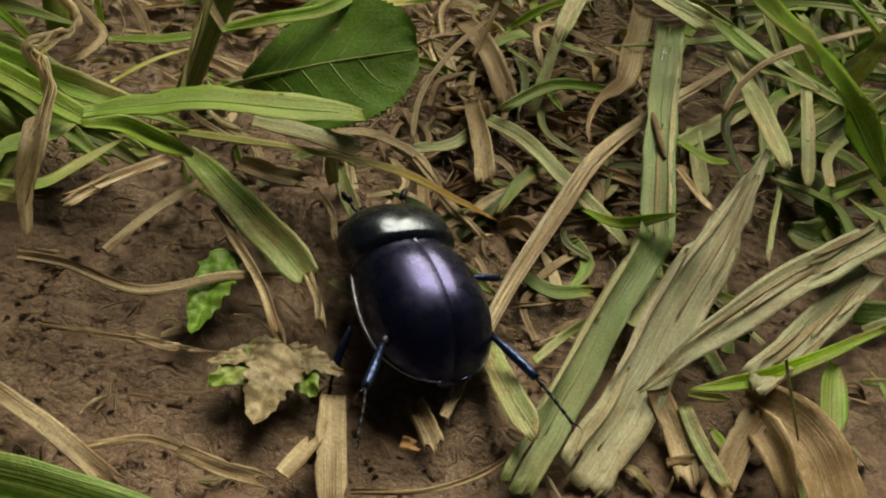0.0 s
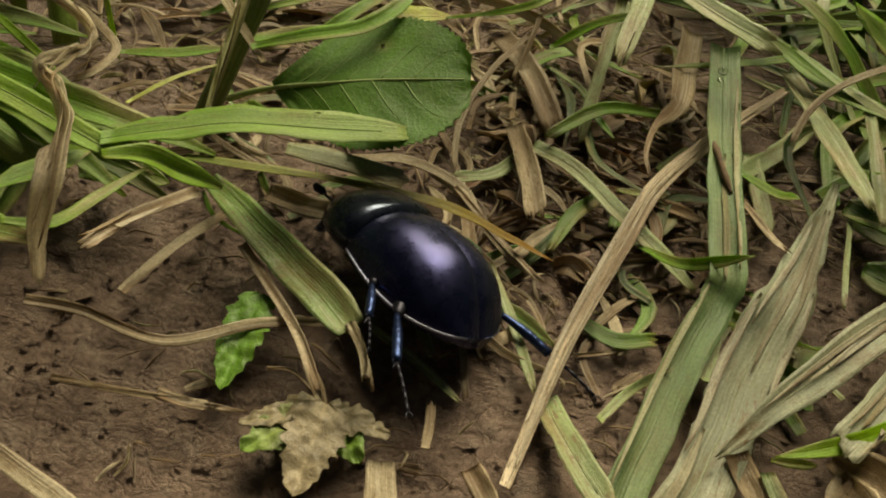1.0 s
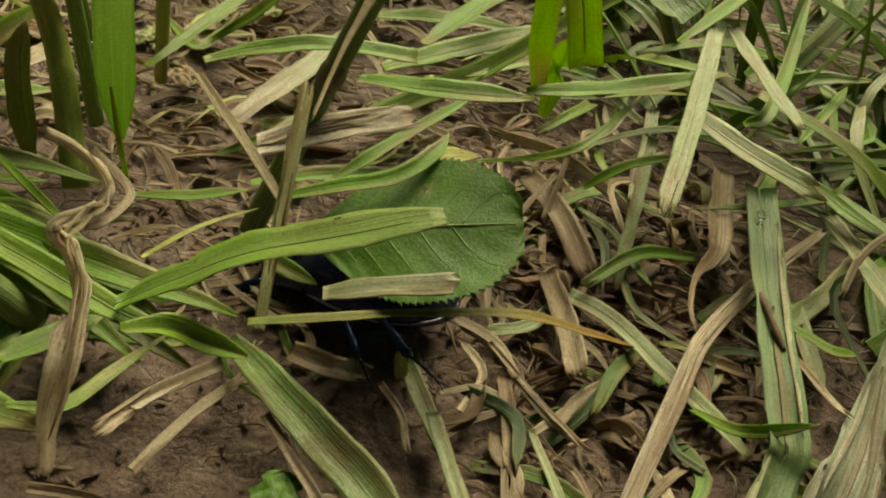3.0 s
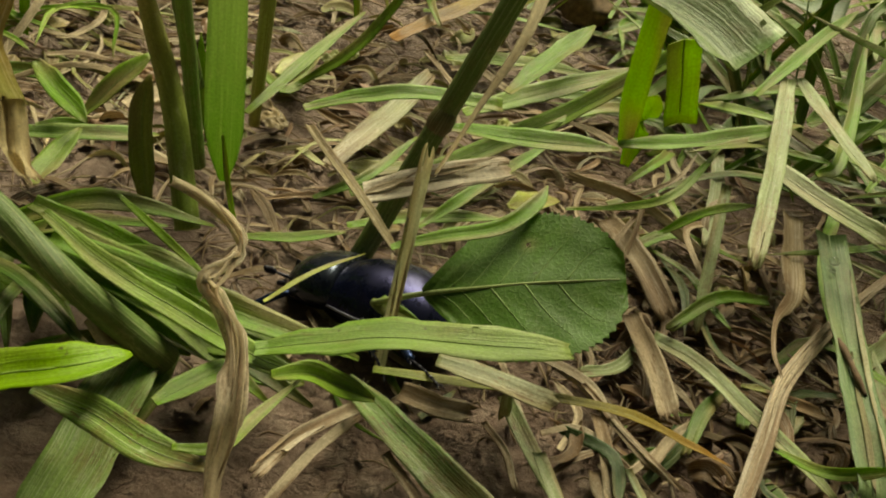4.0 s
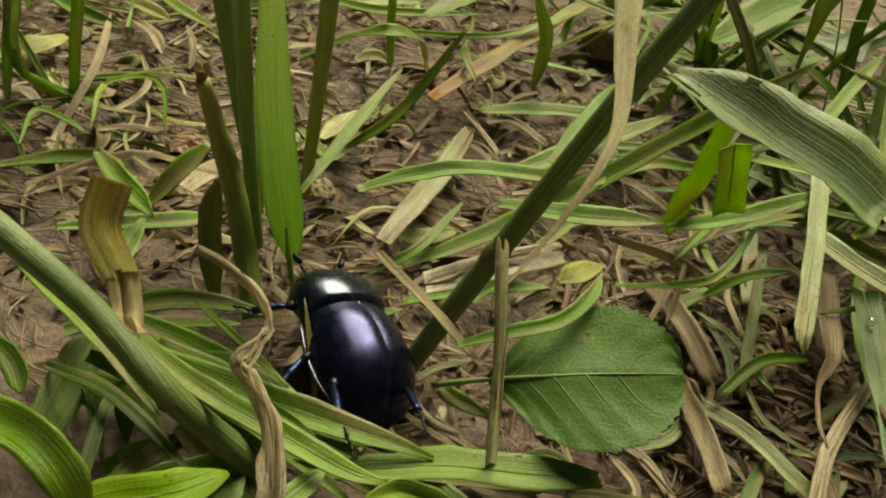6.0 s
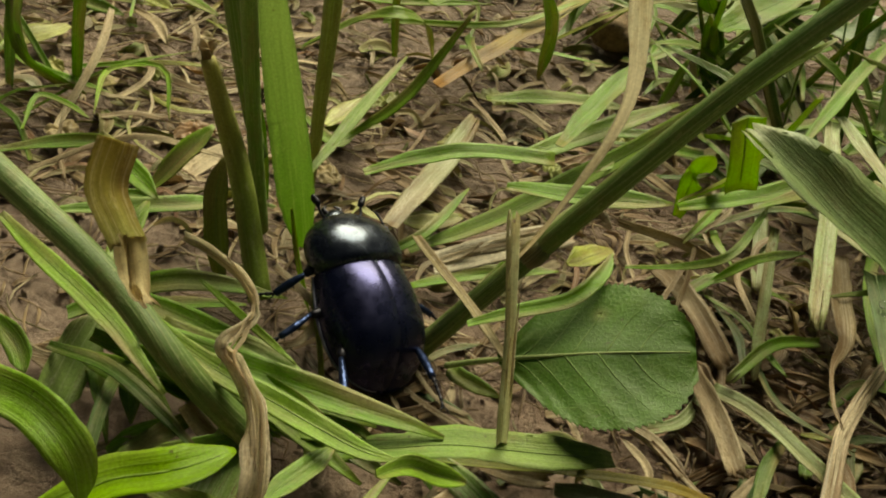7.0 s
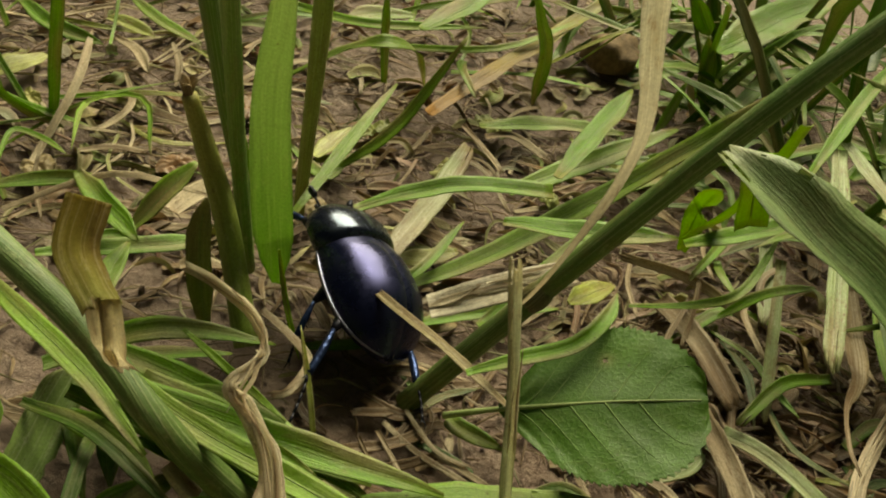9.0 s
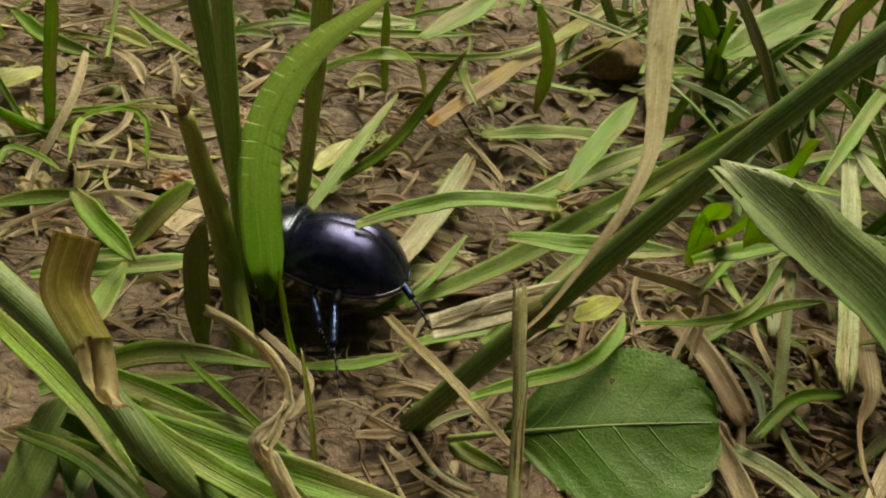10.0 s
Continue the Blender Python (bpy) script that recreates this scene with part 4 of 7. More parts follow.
blade("pale_leaf_strip", [(-19.6, 98.7, 2), (-11.8, 101.6, 2), (-4.4, 102.5, 2)], 2.10, LUSH, LUSH, "pale grey-green bruised cut grass lying over earth", category="grass leaf", fold=0.25, ends=(0.45, 0.2), tip=0.6, midrib=True)
blade("withered_leaf_strip", [(-21.4, 92.8, 5.2), (-18.8, 89.4, 5), (-17.3, 86.8, 4.8)], 0.53, BROWN, DRY, "withered brown dry grass strip on damp earth", category="dry straw", fold=0.3, stain=0.9, ragged=0.6, ends=(0.95, 0.85), tip=0.85, wave=0.2)
blade("pale_leaf_strip", [(-16.3, 85.2, 3.8), (-8.9, 91.2, 4.8), (0, 99.2, 5.5)], 2.16, LUSH, LUSH, "pale grey-green bruised cut grass lying over earth", category="grass leaf", fold=0.25, ends=(0.45, 0.2), tip=0.6, midrib=True)
blade("pale_leaf_strip", [(-44.6, 69.3, 5.1), (-42.7, 71.3, 7.4), (-41, 73.7, 9.1)], 1.86, LUSH, LUSH, "pale grey-green bruised cut grass lying over earth", category="grass leaf", fold=0.25, ends=(0.45, 0.2), tip=0.6, midrib=True)
blade("green_leaf_strip", [(-50.7, 66, 3.9), (-43.6, 69.7, 3.3), (-39.9, 72.5, 2.6)], 1.57, GREEN, GREEN, "fresh green ribbed grass leaf among cut grass", category="grass leaf", fold=0.3, midrib=True)
blade("green_leaf_strip", [(-58.4, 72.1, 3.7), (-53.9, 74.6, 3.9), (-50.3, 75.3, 4), (-47.5, 72.7, 4.1)], 1.30, GREEN, GREEN, "fresh green ribbed grass leaf among cut grass", category="grass leaf", fold=0.3, midrib=True)
blade("green_leaf_strip", [(-66.5, 88.6, 3), (-60.9, 85.9, 3), (-53.9, 84.4, 3)], 0.84, GREEN, GREEN, "fresh green ribbed grass leaf among cut grass", category="grass leaf", fold=0.3)
blade("green_leaf_strip", [(-55.1, 73.5, 20), (-60.2, 81.1, 10), (-62.8, 87.4, 2)], 1.05, GREEN, GREEN, "fresh green ribbed grass leaf among cut grass", category="grass leaf", fold=0.3, face=(0, -1, 0.3))
blade("green_leaf_strip", [(-17, 95.8, 18), (-14.2, 105.3, 8), (-14.2, 106.7, 1)], 1.43, LUSH, LUSH, "fresh green ribbed grass leaf among cut grass", category="grass leaf", fold=0.3, face=(0, -1, 0.3), midrib=True)
blade("young_leaf_strip", [(-32.9, 66.7, 8), (-32, 65.8, 4), (-30.2, 63.1, 1)], 0.43, BRIGHT, BRIGHT, "bright yellow-green young grass leaf", category="grass leaf", fold=0.25)
blade("green_leaf_strip", [(-19, 57.5, 4.1), (-18.3, 56.7, 4.2), (-15.3, 55.4, 4.3)], 1.16, GREEN, GREEN, "fresh green ribbed grass leaf among cut grass", category="grass leaf", fold=0.3)
blade("young_leaf_strip", [(-3.7, 65.5, 23.7), (-1.7, 67.3, 17.1)], 2.21, BRIGHT, BRIGHT, "bright yellow-green young grass leaf", category="grass leaf", fold=0.25, face=(0, -1, 0.3), ends=(1, 1), midrib=True)
blade("green_leaf_strip", [(-62.1, 84, 14), (-61.3, 82.3, 8), (-60.1, 84.4, 4), (-56.6, 84.9, 2)], 1.20, GREEN, GREEN, "fresh green ribbed grass leaf among cut grass", category="grass leaf", fold=0.3, face=(0, -1, 0.3))
blade("green_leaf_strip", [(-67.2, 99.9, 6), (-61.8, 95.5, 6), (-56.2, 93.7, 6)], 1.56, GREEN, GREEN, "fresh green ribbed grass leaf among cut grass", category="grass leaf", fold=0.3, midrib=True)
blade("yellowed_leaf_strip", [(-60.8, 106.3, 2), (-58, 105.7, 2), (-54.9, 104.2, 2)], 1.61, YELLOW, YELLOW, "yellowing green grass leaf with rusty tip", category="grass leaf", fold=0.3, midrib=True)
blade("pale_leaf_strip", [(-55.9, 100.6, 8), (-51.5, 96.6, 8), (-46.7, 93.7, 8)], 1.22, LUSH, LUSH, "pale grey-green bruised cut grass lying over earth", category="grass leaf", fold=0.25, ends=(0.45, 0.2), tip=0.6)
blade("green_leaf_strip", [(-57.9, 75, 4), (-58.9, 80.2, 4), (-56.1, 79.9, 4), (-53.5, 78.4, 4)], 0.59, GREEN, GREEN, "fresh green ribbed grass leaf among cut grass", category="grass leaf", fold=0.3)
blade("dry_straw", [(-58.7, 92.5, 1), (-53.2, 92.3, 1), (-47.3, 90.8, 1)], 0.79, DRY, DRY, "dry straw-coloured grass strip lying on earth", category="dry straw", fold=0.14, stain=0.75, ragged=0.4, ends=(0.85, 0.8), tip=0.8)
blade("dry_straw", [(-54.6, 83.3, 1), (-52.1, 84.8, 1), (-49.4, 84.8, 1)], 0.63, DRY, DRY, "dry straw-coloured grass strip lying on earth", category="dry straw", fold=0.14, stain=0.75, ragged=0.4, ends=(0.85, 0.8), tip=0.8)
blade("yellowed_leaf_strip", [(-34.2, 87.7, 2), (-32.9, 90.6, 2), (-31.8, 93.6, 2)], 2.6, (0.52, 0.57, 0.20), (0.56, 0.60, 0.24), "yellowing green grass leaf with rusty tip", category="grass leaf", fold=0.3, ends=(0.3, 0.2), tip=0.4, midrib=True)
blade("yellowed_leaf_strip", [(-35.2, 87.2, 1.5), (-32.5, 88.7, 1.5), (-29.2, 90.3, 1.5)], 1.09, YELLOW, YELLOW, "yellowing green grass leaf with rusty tip", category="grass leaf", fold=0.3)
blade("dry_straw", [(-43.5, 74.8, 3), (-42.4, 77.7, 3), (-41.4, 79.3, 3)], 1.70, DRY, DRY, "dry straw-coloured grass strip lying on earth", category="dry straw", fold=0.14, stain=0.75, ragged=0.4, ends=(0.85, 0.8), tip=0.8)
blade("green_leaf_strip", [(-37, 76, 1), (-38.3, 77.3, 10)], 0.85, GREEN, GREEN, "fresh green ribbed grass leaf among cut grass", category="grass leaf", fold=0.3, face=(0, -1, 0.3))
blade("yellowed_leaf_strip", [(-37.1, 63, 2.5), (-37.7, 63.5, 8.6), (-37.7, 65.1, 12.6)], 1.77, LUSH, (0.44, 0.42, 0.12), "drooping brownish green grass leaf", category="grass leaf", fold=0.3, face=(0, -1, 0.25), midrib=True)
blade("green_leaf_strip", [(-27, 101.1, 10), (-24.1, 106.4, 10), (-20.3, 114.1, 10)], 2.37, GREEN, GREEN, "fresh green ribbed grass leaf among cut grass", category="grass leaf", fold=0.3, midrib=True)
blade("green_leaf_strip", [(3.8, 108.9, 10), (11.3, 119.2, 10), (22.1, 132.2, 10)], 4.57, GREEN, GREEN, "fresh green ribbed grass leaf among cut grass", category="grass leaf", fold=0.3, midrib=True)
blade("green_leaf_strip", [(0.4, 113, 14), (3.9, 115.4, 9)], 2.00, GREEN, GREEN, "fresh green ribbed grass leaf among cut grass", category="grass leaf", fold=0.3, face=(0, -1, 0.3), midrib=True)
blade("green_leaf_strip", [(5.7, 112.3, 1), (2, 108.1, 12)], 1.87, DEEP, GREEN, "fresh green ribbed grass leaf among cut grass", category="grass leaf", fold=0.3, face=(0, -1, 0.3), midrib=True)
blade("pale_leaf_strip", [(13.4, 123.3, 8), (14.7, 118.8, 8), (16.2, 114.5, 8)], 1.32, LUSH, LUSH, "pale grey-green bruised cut grass lying over earth", category="grass leaf", fold=0.25, ends=(0.45, 0.2), tip=0.6, midrib=True)
blade("withered_leaf_strip", [(-0.3, 104.5, 2), (3.4, 107.2, 2), (8, 111.1, 2)], 0.63, BROWN, DRY, "withered brown dry grass strip on damp earth", category="dry straw", fold=0.3, stain=0.9, ragged=0.6, ends=(0.95, 0.85), tip=0.85, wave=0.2)
blade("pale_leaf_strip", [(-0.6, 105.3, 1), (0.7, 107.4, 3.5), (1.7, 109, 6)], 1.12, LUSH, LUSH, "pale grey-green bruised cut grass lying over earth", category="grass leaf", fold=0.25, ends=(0.45, 0.2), tip=0.6)
blade("dry_straw", [(4.1, 111, 1), (2.6, 111.9, 5)], 1.03, DRY, DRY, "dry straw-coloured grass strip lying on earth", category="dry straw", fold=0.14, stain=0.75, ragged=0.4, ends=(0.85, 0.8), tip=0.8)
blade("withered_leaf_strip", [(7.9, 111, 1.5), (9.2, 114.7, 1.5), (10.2, 119.3, 1.5)], 1.99, BROWN, DRY, "withered brown dry grass strip on damp earth", category="dry straw", fold=0.3, stain=0.9, ragged=0.6, ends=(0.95, 0.85), tip=0.85, wave=0.2)
blade("withered_leaf_strip", [(-18.8, 97.6, 1.5), (-15.9, 98.6, 1.5), (-12.2, 95.5, 1.5)], 0.82, BROWN, DRY, "withered brown dry grass strip on damp earth", category="dry straw", fold=0.3, stain=0.9, ragged=0.6, ends=(0.95, 0.85), tip=0.85, wave=0.2)
blade("young_leaf_strip", [(-2.7, 75.7, 8), (-2.4, 75.9, 12), (-2.5, 72.8, 16)], 1.78, BRIGHT, BRIGHT, "bright yellow-green young grass leaf", category="grass leaf", fold=0.25, midrib=True)
blade("green_leaf_strip", [(16.6, 95.1, 6), (19, 98, 6), (21.8, 101.1, 6)], 1.71, GREEN, GREEN, "fresh green ribbed grass leaf among cut grass", category="grass leaf", fold=0.3, midrib=True)
blade("green_leaf_strip", [(10.6, 82.1, 9), (13.1, 82.1, 9), (15.3, 82, 9)], 0.78, GREEN, GREEN, "fresh green ribbed grass leaf among cut grass", category="grass leaf", fold=0.3)
blade("withered_leaf_strip", [(-50.6, 55.8, 3), (-48, 53.6, 3), (-45.3, 52.6, 3), (-39.2, 53.4, 3)], 0.30, BROWN, DRY, "withered brown dry grass strip on damp earth", category="dry straw", fold=0.3, stain=0.9, ragged=0.6, ends=(0.95, 0.85), tip=0.85, wave=0.2)
blade("green_leaf_strip", [(-48.8, 52.2, 6), (-46.3, 50.2, 6), (-44.9, 48.2, 6)], 1.57, GREEN, GREEN, "fresh green ribbed grass leaf among cut grass", category="grass leaf", fold=0.3, midrib=True)
blade("withered_leaf", [(-47.9, 54.4, 0.6), (-45.1, 54.4, 0.6), (-41.9, 53.6, 0.6)], 2.72, BROWN, DRY, "flat brown withered leaf on earth", category="dry straw", fold=0.3, stain=0.9, ragged=0.6, ends=(0.4, 0.3), tip=0.85, wave=0.2)
blade("green_leaf_strip", [(-39.7, 47.2, 1), (-38.1, 49.1, 1), (-35.7, 50.9, 1)], 1.45, GREEN, GREEN, "fresh green ribbed grass leaf among cut grass", category="grass leaf", fold=0.3, midrib=True)
blade("withered_leaf_strip", [(-42.2, 46.2, 1), (-40.4, 47.5, 1), (-38.6, 48.6, 1)], 0.57, BROWN, DRY, "withered brown dry grass strip on damp earth", category="dry straw", fold=0.3, stain=0.9, ragged=0.6, ends=(0.95, 0.85), tip=0.85, wave=0.2)
blade("dry_straw", [(-35.5, 49.8, 4), (-34, 49, 3), (-32.6, 48.7, 2)], 1.28, DRY, DRY, "dry straw-coloured grass strip lying on earth", category="dry straw", fold=0.14, stain=0.75, ragged=0.4, ends=(0.85, 0.8), tip=0.8)
blade("dry_straw", [(-37.9, 57.6, 5), (-34, 56.7, 4), (-30.2, 54.4, 3), (-26, 52.3, 2)], 0.19, DRY, DRY, "dry straw-coloured grass strip lying on earth", category="dry straw", fold=0.14, stain=0.75, ragged=0.4, ends=(0.85, 0.8), tip=0.8)
blade("green_leaf_strip", [(-27.5, 49.4, 2), (-25.1, 50.3, 2), (-21.9, 50.2, 2)], 1.82, GREEN, GREEN, "fresh green ribbed grass leaf among cut grass", category="grass leaf", fold=0.3, midrib=True)
blade("dry_straw", [(-23.3, 58.9, 0.8), (-20.5, 56.7, 0.8), (-16.7, 54.8, 0.8)], 0.44, DRY, DRY, "dry straw-coloured grass strip lying on earth", category="dry straw", fold=0.14, stain=0.75, ragged=0.4, ends=(0.85, 0.8), tip=0.8)
blade("withered_leaf_strip", [(-23.6, 57.9, 1), (-22, 55.4, 1), (-21, 53.7, 1)], 0.35, BROWN, DRY, "withered brown dry grass strip on damp earth", category="dry straw", fold=0.3, stain=0.9, ragged=0.6, ends=(0.95, 0.85), tip=0.85, wave=0.2)
blade("dry_straw", [(-21.9, 60.2, 1), (-19.4, 57.1, 1), (-16.9, 56.1, 1)], 0.36, DRY, DRY, "dry straw-coloured grass strip lying on earth", category="dry straw", fold=0.14, stain=0.75, ragged=0.4, ends=(0.85, 0.8), tip=0.8)
blade("withered_leaf_strip", [(-24.7, 57.2, 0.8), (-23.5, 54.7, 0.8), (-23.9, 52.6, 0.8)], 0.31, BROWN, DRY, "withered brown dry grass strip on damp earth", category="dry straw", fold=0.3, stain=0.9, ragged=0.6, ends=(0.95, 0.85), tip=0.85, wave=0.2)
blade("withered_leaf_strip", [(0.4, 77.7, 4), (-0.1, 74.8, 2.5), (-0.8, 72, 1)], 0.48, BROWN, DRY, "withered brown dry grass strip on damp earth", category="dry straw", fold=0.3, stain=0.9, ragged=0.6, ends=(0.95, 0.85), tip=0.85, wave=0.2)
blade("pale_leaf_strip", [(6.9, 79.7, 6), (5.7, 71.1, 3), (5, 65.7, 1)], 1.01, PALE, PALE, "pale grey-green bruised cut grass lying over earth", category="grass leaf", fold=0.25, ends=(0.9, 0.45), tip=0.8, ragged=0.3)
blade("dry_straw", [(-5.5, 58.4, 0.8), (-3.8, 57.4, 0.8), (-2.1, 55.6, 0.8)], 0.72, DRY, DRY, "dry straw-coloured grass strip lying on earth", category="dry straw", fold=0.14, stain=0.75, ragged=0.4, ends=(0.85, 0.8), tip=0.8)
blade("yellowed_leaf_strip", [(8, 60.8, 1), (10, 60.9, 1), (12, 60.5, 1)], 0.58, YELLOW, YELLOW, "yellowing green grass leaf with rusty tip", category="grass leaf", fold=0.3)
blade("dry_straw", [(-19.6, 57.1, 0.8), (-17.6, 56.1, 0.8), (-15.6, 55, 0.8)], 0.48, DRY, DRY, "dry straw-coloured grass strip lying on earth", category="dry straw", fold=0.14, stain=0.75, ragged=0.4, ends=(0.85, 0.8), tip=0.8)
blade("green_leaf_strip", [(-18.6, 57, 9), (-15.5, 58.2, 9.8), (-12, 59.7, 10.5), (-10, 62.2, 11.2), (-9.3, 64.4, 11.6)], 1.13, GREEN, GREEN, "fresh green ribbed grass leaf among cut grass", category="grass leaf", fold=0.3)
blade("pale_leaf_strip", [(-22.4, 42.2, 10.7), (-20.8, 44.3, 9.3), (-19, 45.3, 7.8), (-17.2, 46.1, 6.5)], 1.45, LUSH, LUSH, "pale swollen grass sheath at the tuft base", category="grass leaf", fold=0.6, ends=(0.45, 0.2), tip=0.6, midrib=True)
blade("withered_leaf_strip", [(-15.9, 52.2, 1.2), (-13.5, 51.7, 1.2), (-11, 51.8, 1.2)], 1.51, BROWN, DRY, "withered brown dry grass strip on damp earth", category="dry straw", fold=0.3, stain=0.9, ragged=0.6, ends=(0.95, 0.85), tip=0.85, wave=0.2)
blade("pale_leaf_strip", [(-8.9, 52.4, 1), (-9.4, 51.9, 4)], 0.93, PALE, PALE, "pale grey-green bruised cut grass lying over earth", category="grass leaf", fold=0.25, ends=(0.9, 0.45), tip=0.8, ragged=0.3)
blade("green_leaf_strip", [(-28.3, 41.6, 7.4), (-26.9, 43.9, 7), (-25.3, 46.8, 6.5)], 1.43, GREEN, GREEN, "fresh green ribbed grass leaf among cut grass", category="grass leaf", fold=0.3, midrib=True)
blade("green_leaf_strip", [(-33.7, 52.4, 6.3), (-30, 50.7, 6.5), (-26.3, 48.6, 7)], 0.83, GREEN, GREEN, "fresh green ribbed grass leaf among cut grass", category="grass leaf", fold=0.3)
blade("pale_leaf_strip", [(-32.9, 50.4, 5.1), (-29.2, 49.2, 5), (-26.1, 48.5, 5)], 1.53, LUSH, LUSH, "pale grey-green bruised cut grass lying over earth", category="grass leaf", fold=0.25, ends=(0.45, 0.2), tip=0.6, midrib=True)
blade("withered_leaf_strip", [(7.4, 60.6, 0.8), (11.1, 60.4, 0.8), (14.3, 59.7, 0.8)], 1.04, RUST, BROWN, "withered brown dry grass strip on damp earth", category="dry straw", fold=0.3, stain=0.9, ragged=0.6, ends=(0.95, 0.85), tip=0.85, wave=0.2)
# two broad leaves tinted DEEP for the shadow they lie in
blade("green_leaf_strip", [(25.7, 64.1, 1.5), (27.7, 62.8, 1.5), (29.7, 60.5, 1.5)], 3.39, DEEP, DEEP, "fresh green ribbed grass leaf among cut grass", category="grass leaf", fold=0.3, midrib=True)
blade("green_leaf_strip", [(25.8, 57.2, 1.5), (27.8, 56.6, 1.5), (30.6, 58.6, 1.5)], 2.81, DEEP, DEEP, "fresh green ribbed grass leaf among cut grass", category="grass leaf", fold=0.3, midrib=True)
blade("pale_leaf_strip", [(28.1, 73.7, 4), (27.4, 66.4, 4), (26.5, 59.7, 4)], 1.20, PALE, PALE, "pale grey-green bruised cut grass lying over earth", category="grass leaf", fold=0.25, ends=(0.9, 0.45), tip=0.8, ragged=0.3)
blade("pale_leaf_strip", [(27.1, 57.6, 6), (27.5, 61.2, 6), (30.5, 65.9, 6)], 0.80, PALE, PALE, "pale grey-green bruised cut grass lying over earth", category="grass leaf", fold=0.25, ends=(0.9, 0.45), tip=0.8, ragged=0.3)
blade("pale_leaf_strip", [(18.8, 68.8, 1), (19.1, 64, 1), (19.3, 59.7, 1)], 1.29, PALE, PALE, "pale grey-green bruised cut grass lying over earth", category="grass leaf", fold=0.25, ends=(0.9, 0.45), tip=0.8, ragged=0.3)
blade("pale_leaf_strip", [(25.5, 62.1, 2), (24.3, 56.8, 2), (23.4, 52.5, 2)], 0.48, PALE, PALE, "pale grey-green bruised cut grass lying over earth", category="grass leaf", fold=0.25, ends=(0.9, 0.45), tip=0.8, ragged=0.3)
blade("green_leaf_strip", [(20, 74.2, 8), (23.5, 69.8, 8), (26.6, 67.1, 8), (29.2, 65.2, 8)], 1.09, GREEN, GREEN, "fresh green ribbed grass leaf among cut grass", category="grass leaf", fold=0.3)
blade("withered_leaf_strip", [(-23.2, 35, 0.5), (-18.2, 35.2, 0.5), (-13, 35.4, 0.5)], 0.40, BROWN, DRY, "withered brown dry grass strip on damp earth", category="dry straw", fold=0.3, stain=0.9, ragged=0.6, ends=(0.95, 0.85), tip=0.85, wave=0.2)
blade("withered_leaf_strip", [(-17.5, 35.5, 0.6), (-15.9, 35.2, 0.6), (-14.5, 35.3, 0.6)], 0.62, BROWN, DRY, "withered brown dry grass strip on damp earth", category="dry straw", fold=0.3, stain=0.9, ragged=0.6, ends=(0.95, 0.85), tip=0.85, wave=0.2)
blade("withered_leaf_strip", [(-12.2, 38.5, 0.8), (-10.7, 38.6, 0.8), (-9, 37.3, 0.8)], 0.23, BROWN, DRY, "withered brown dry grass strip on damp earth", category="dry straw", fold=0.3, stain=0.9, ragged=0.6, ends=(0.95, 0.85), tip=0.85, wave=0.2)
blade("dry_straw", [(-2.5, 35.4, 0.8), (-2.5, 37, 0.8), (-2.6, 38.3, 0.8)], 0.57, DRY, DRY, "dry straw-coloured grass strip lying on earth", category="dry straw", fold=0.14, stain=0.75, ragged=0.4, ends=(0.85, 0.8), tip=0.8)
blade("leaf_chip", [(-0.1, 31.9, 0.5), (0.8, 31.8, 0.5)], 0.75, RUST, RUST, "small rusty orange leaf chip on earth", category="dry straw", fold=0.3, stain=0.9, ragged=0.6, ends=(0.95, 0.85), tip=0.85, wave=0.2)
blade("withered_leaf_strip", [(0.2, 35, 0.4), (1.2, 33.5, 0.4), (2.1, 32, 0.4)], 1.28, BROWN, DRY, "withered brown dry grass strip on damp earth", category="dry straw", fold=0.3, stain=0.9, ragged=0.6, ends=(0.95, 0.85), tip=0.85, wave=0.2)
blade("young_leaf_strip", [(18.9, 37.5, 0.5), (19.5, 36.6, 0.5), (20.1, 35.8, 0.5)], 0.77, BRIGHT, BRIGHT, "bright yellow-green young grass leaf", category="grass leaf", fold=0.25)
blade("yellowed_leaf_strip", [(17.1, 39.1, 1.5), (18.5, 39.2, 1.5), (19.9, 39.4, 1.5)], 0.59, YELLOW, YELLOW, "yellowing green grass leaf with rusty tip", category="grass leaf", fold=0.3)
blade("pale_leaf_strip", [(13.4, 43.9, 1.5), (13.9, 45.9, 1.5), (14.4, 48, 1.5)], 1.06, PALE, PALE, "pale grey-green bruised cut grass lying over earth", category="grass leaf", fold=0.25, ends=(0.9, 0.45), tip=0.8, ragged=0.3)
blade("pale_leaf_strip", [(20.7, 37.8, 8), (23.3, 36.2, 3)], 0.24, PALE, PALE, "pale grey-green bruised cut grass lying over earth", category="grass leaf", fold=0.25, ends=(0.9, 0.45), tip=0.8, ragged=0.3)
blade("green_leaf_strip", [(27, 43.8, 2), (26.5, 40.7, 2), (26, 37.5, 2)], 1.92, GREEN, GREEN, "fresh green ribbed grass leaf among cut grass", category="grass leaf", fold=0.3, midrib=True)
blade("young_leaf_strip", [(14.7, 49.8, 1), (18.1, 49.4, 1), (21.8, 49, 1)], 0.37, BRIGHT, BRIGHT, "bright yellow-green young grass leaf", category="grass leaf", fold=0.25)
blade("withered_leaf_strip", [(15.9, 34.2, 0.6), (17.8, 35, 0.6), (19.1, 34.6, 0.6)], 0.62, BROWN, DRY, "withered brown dry grass strip on damp earth", category="dry straw", fold=0.3, stain=0.9, ragged=0.6, ends=(0.95, 0.85), tip=0.85, wave=0.2)
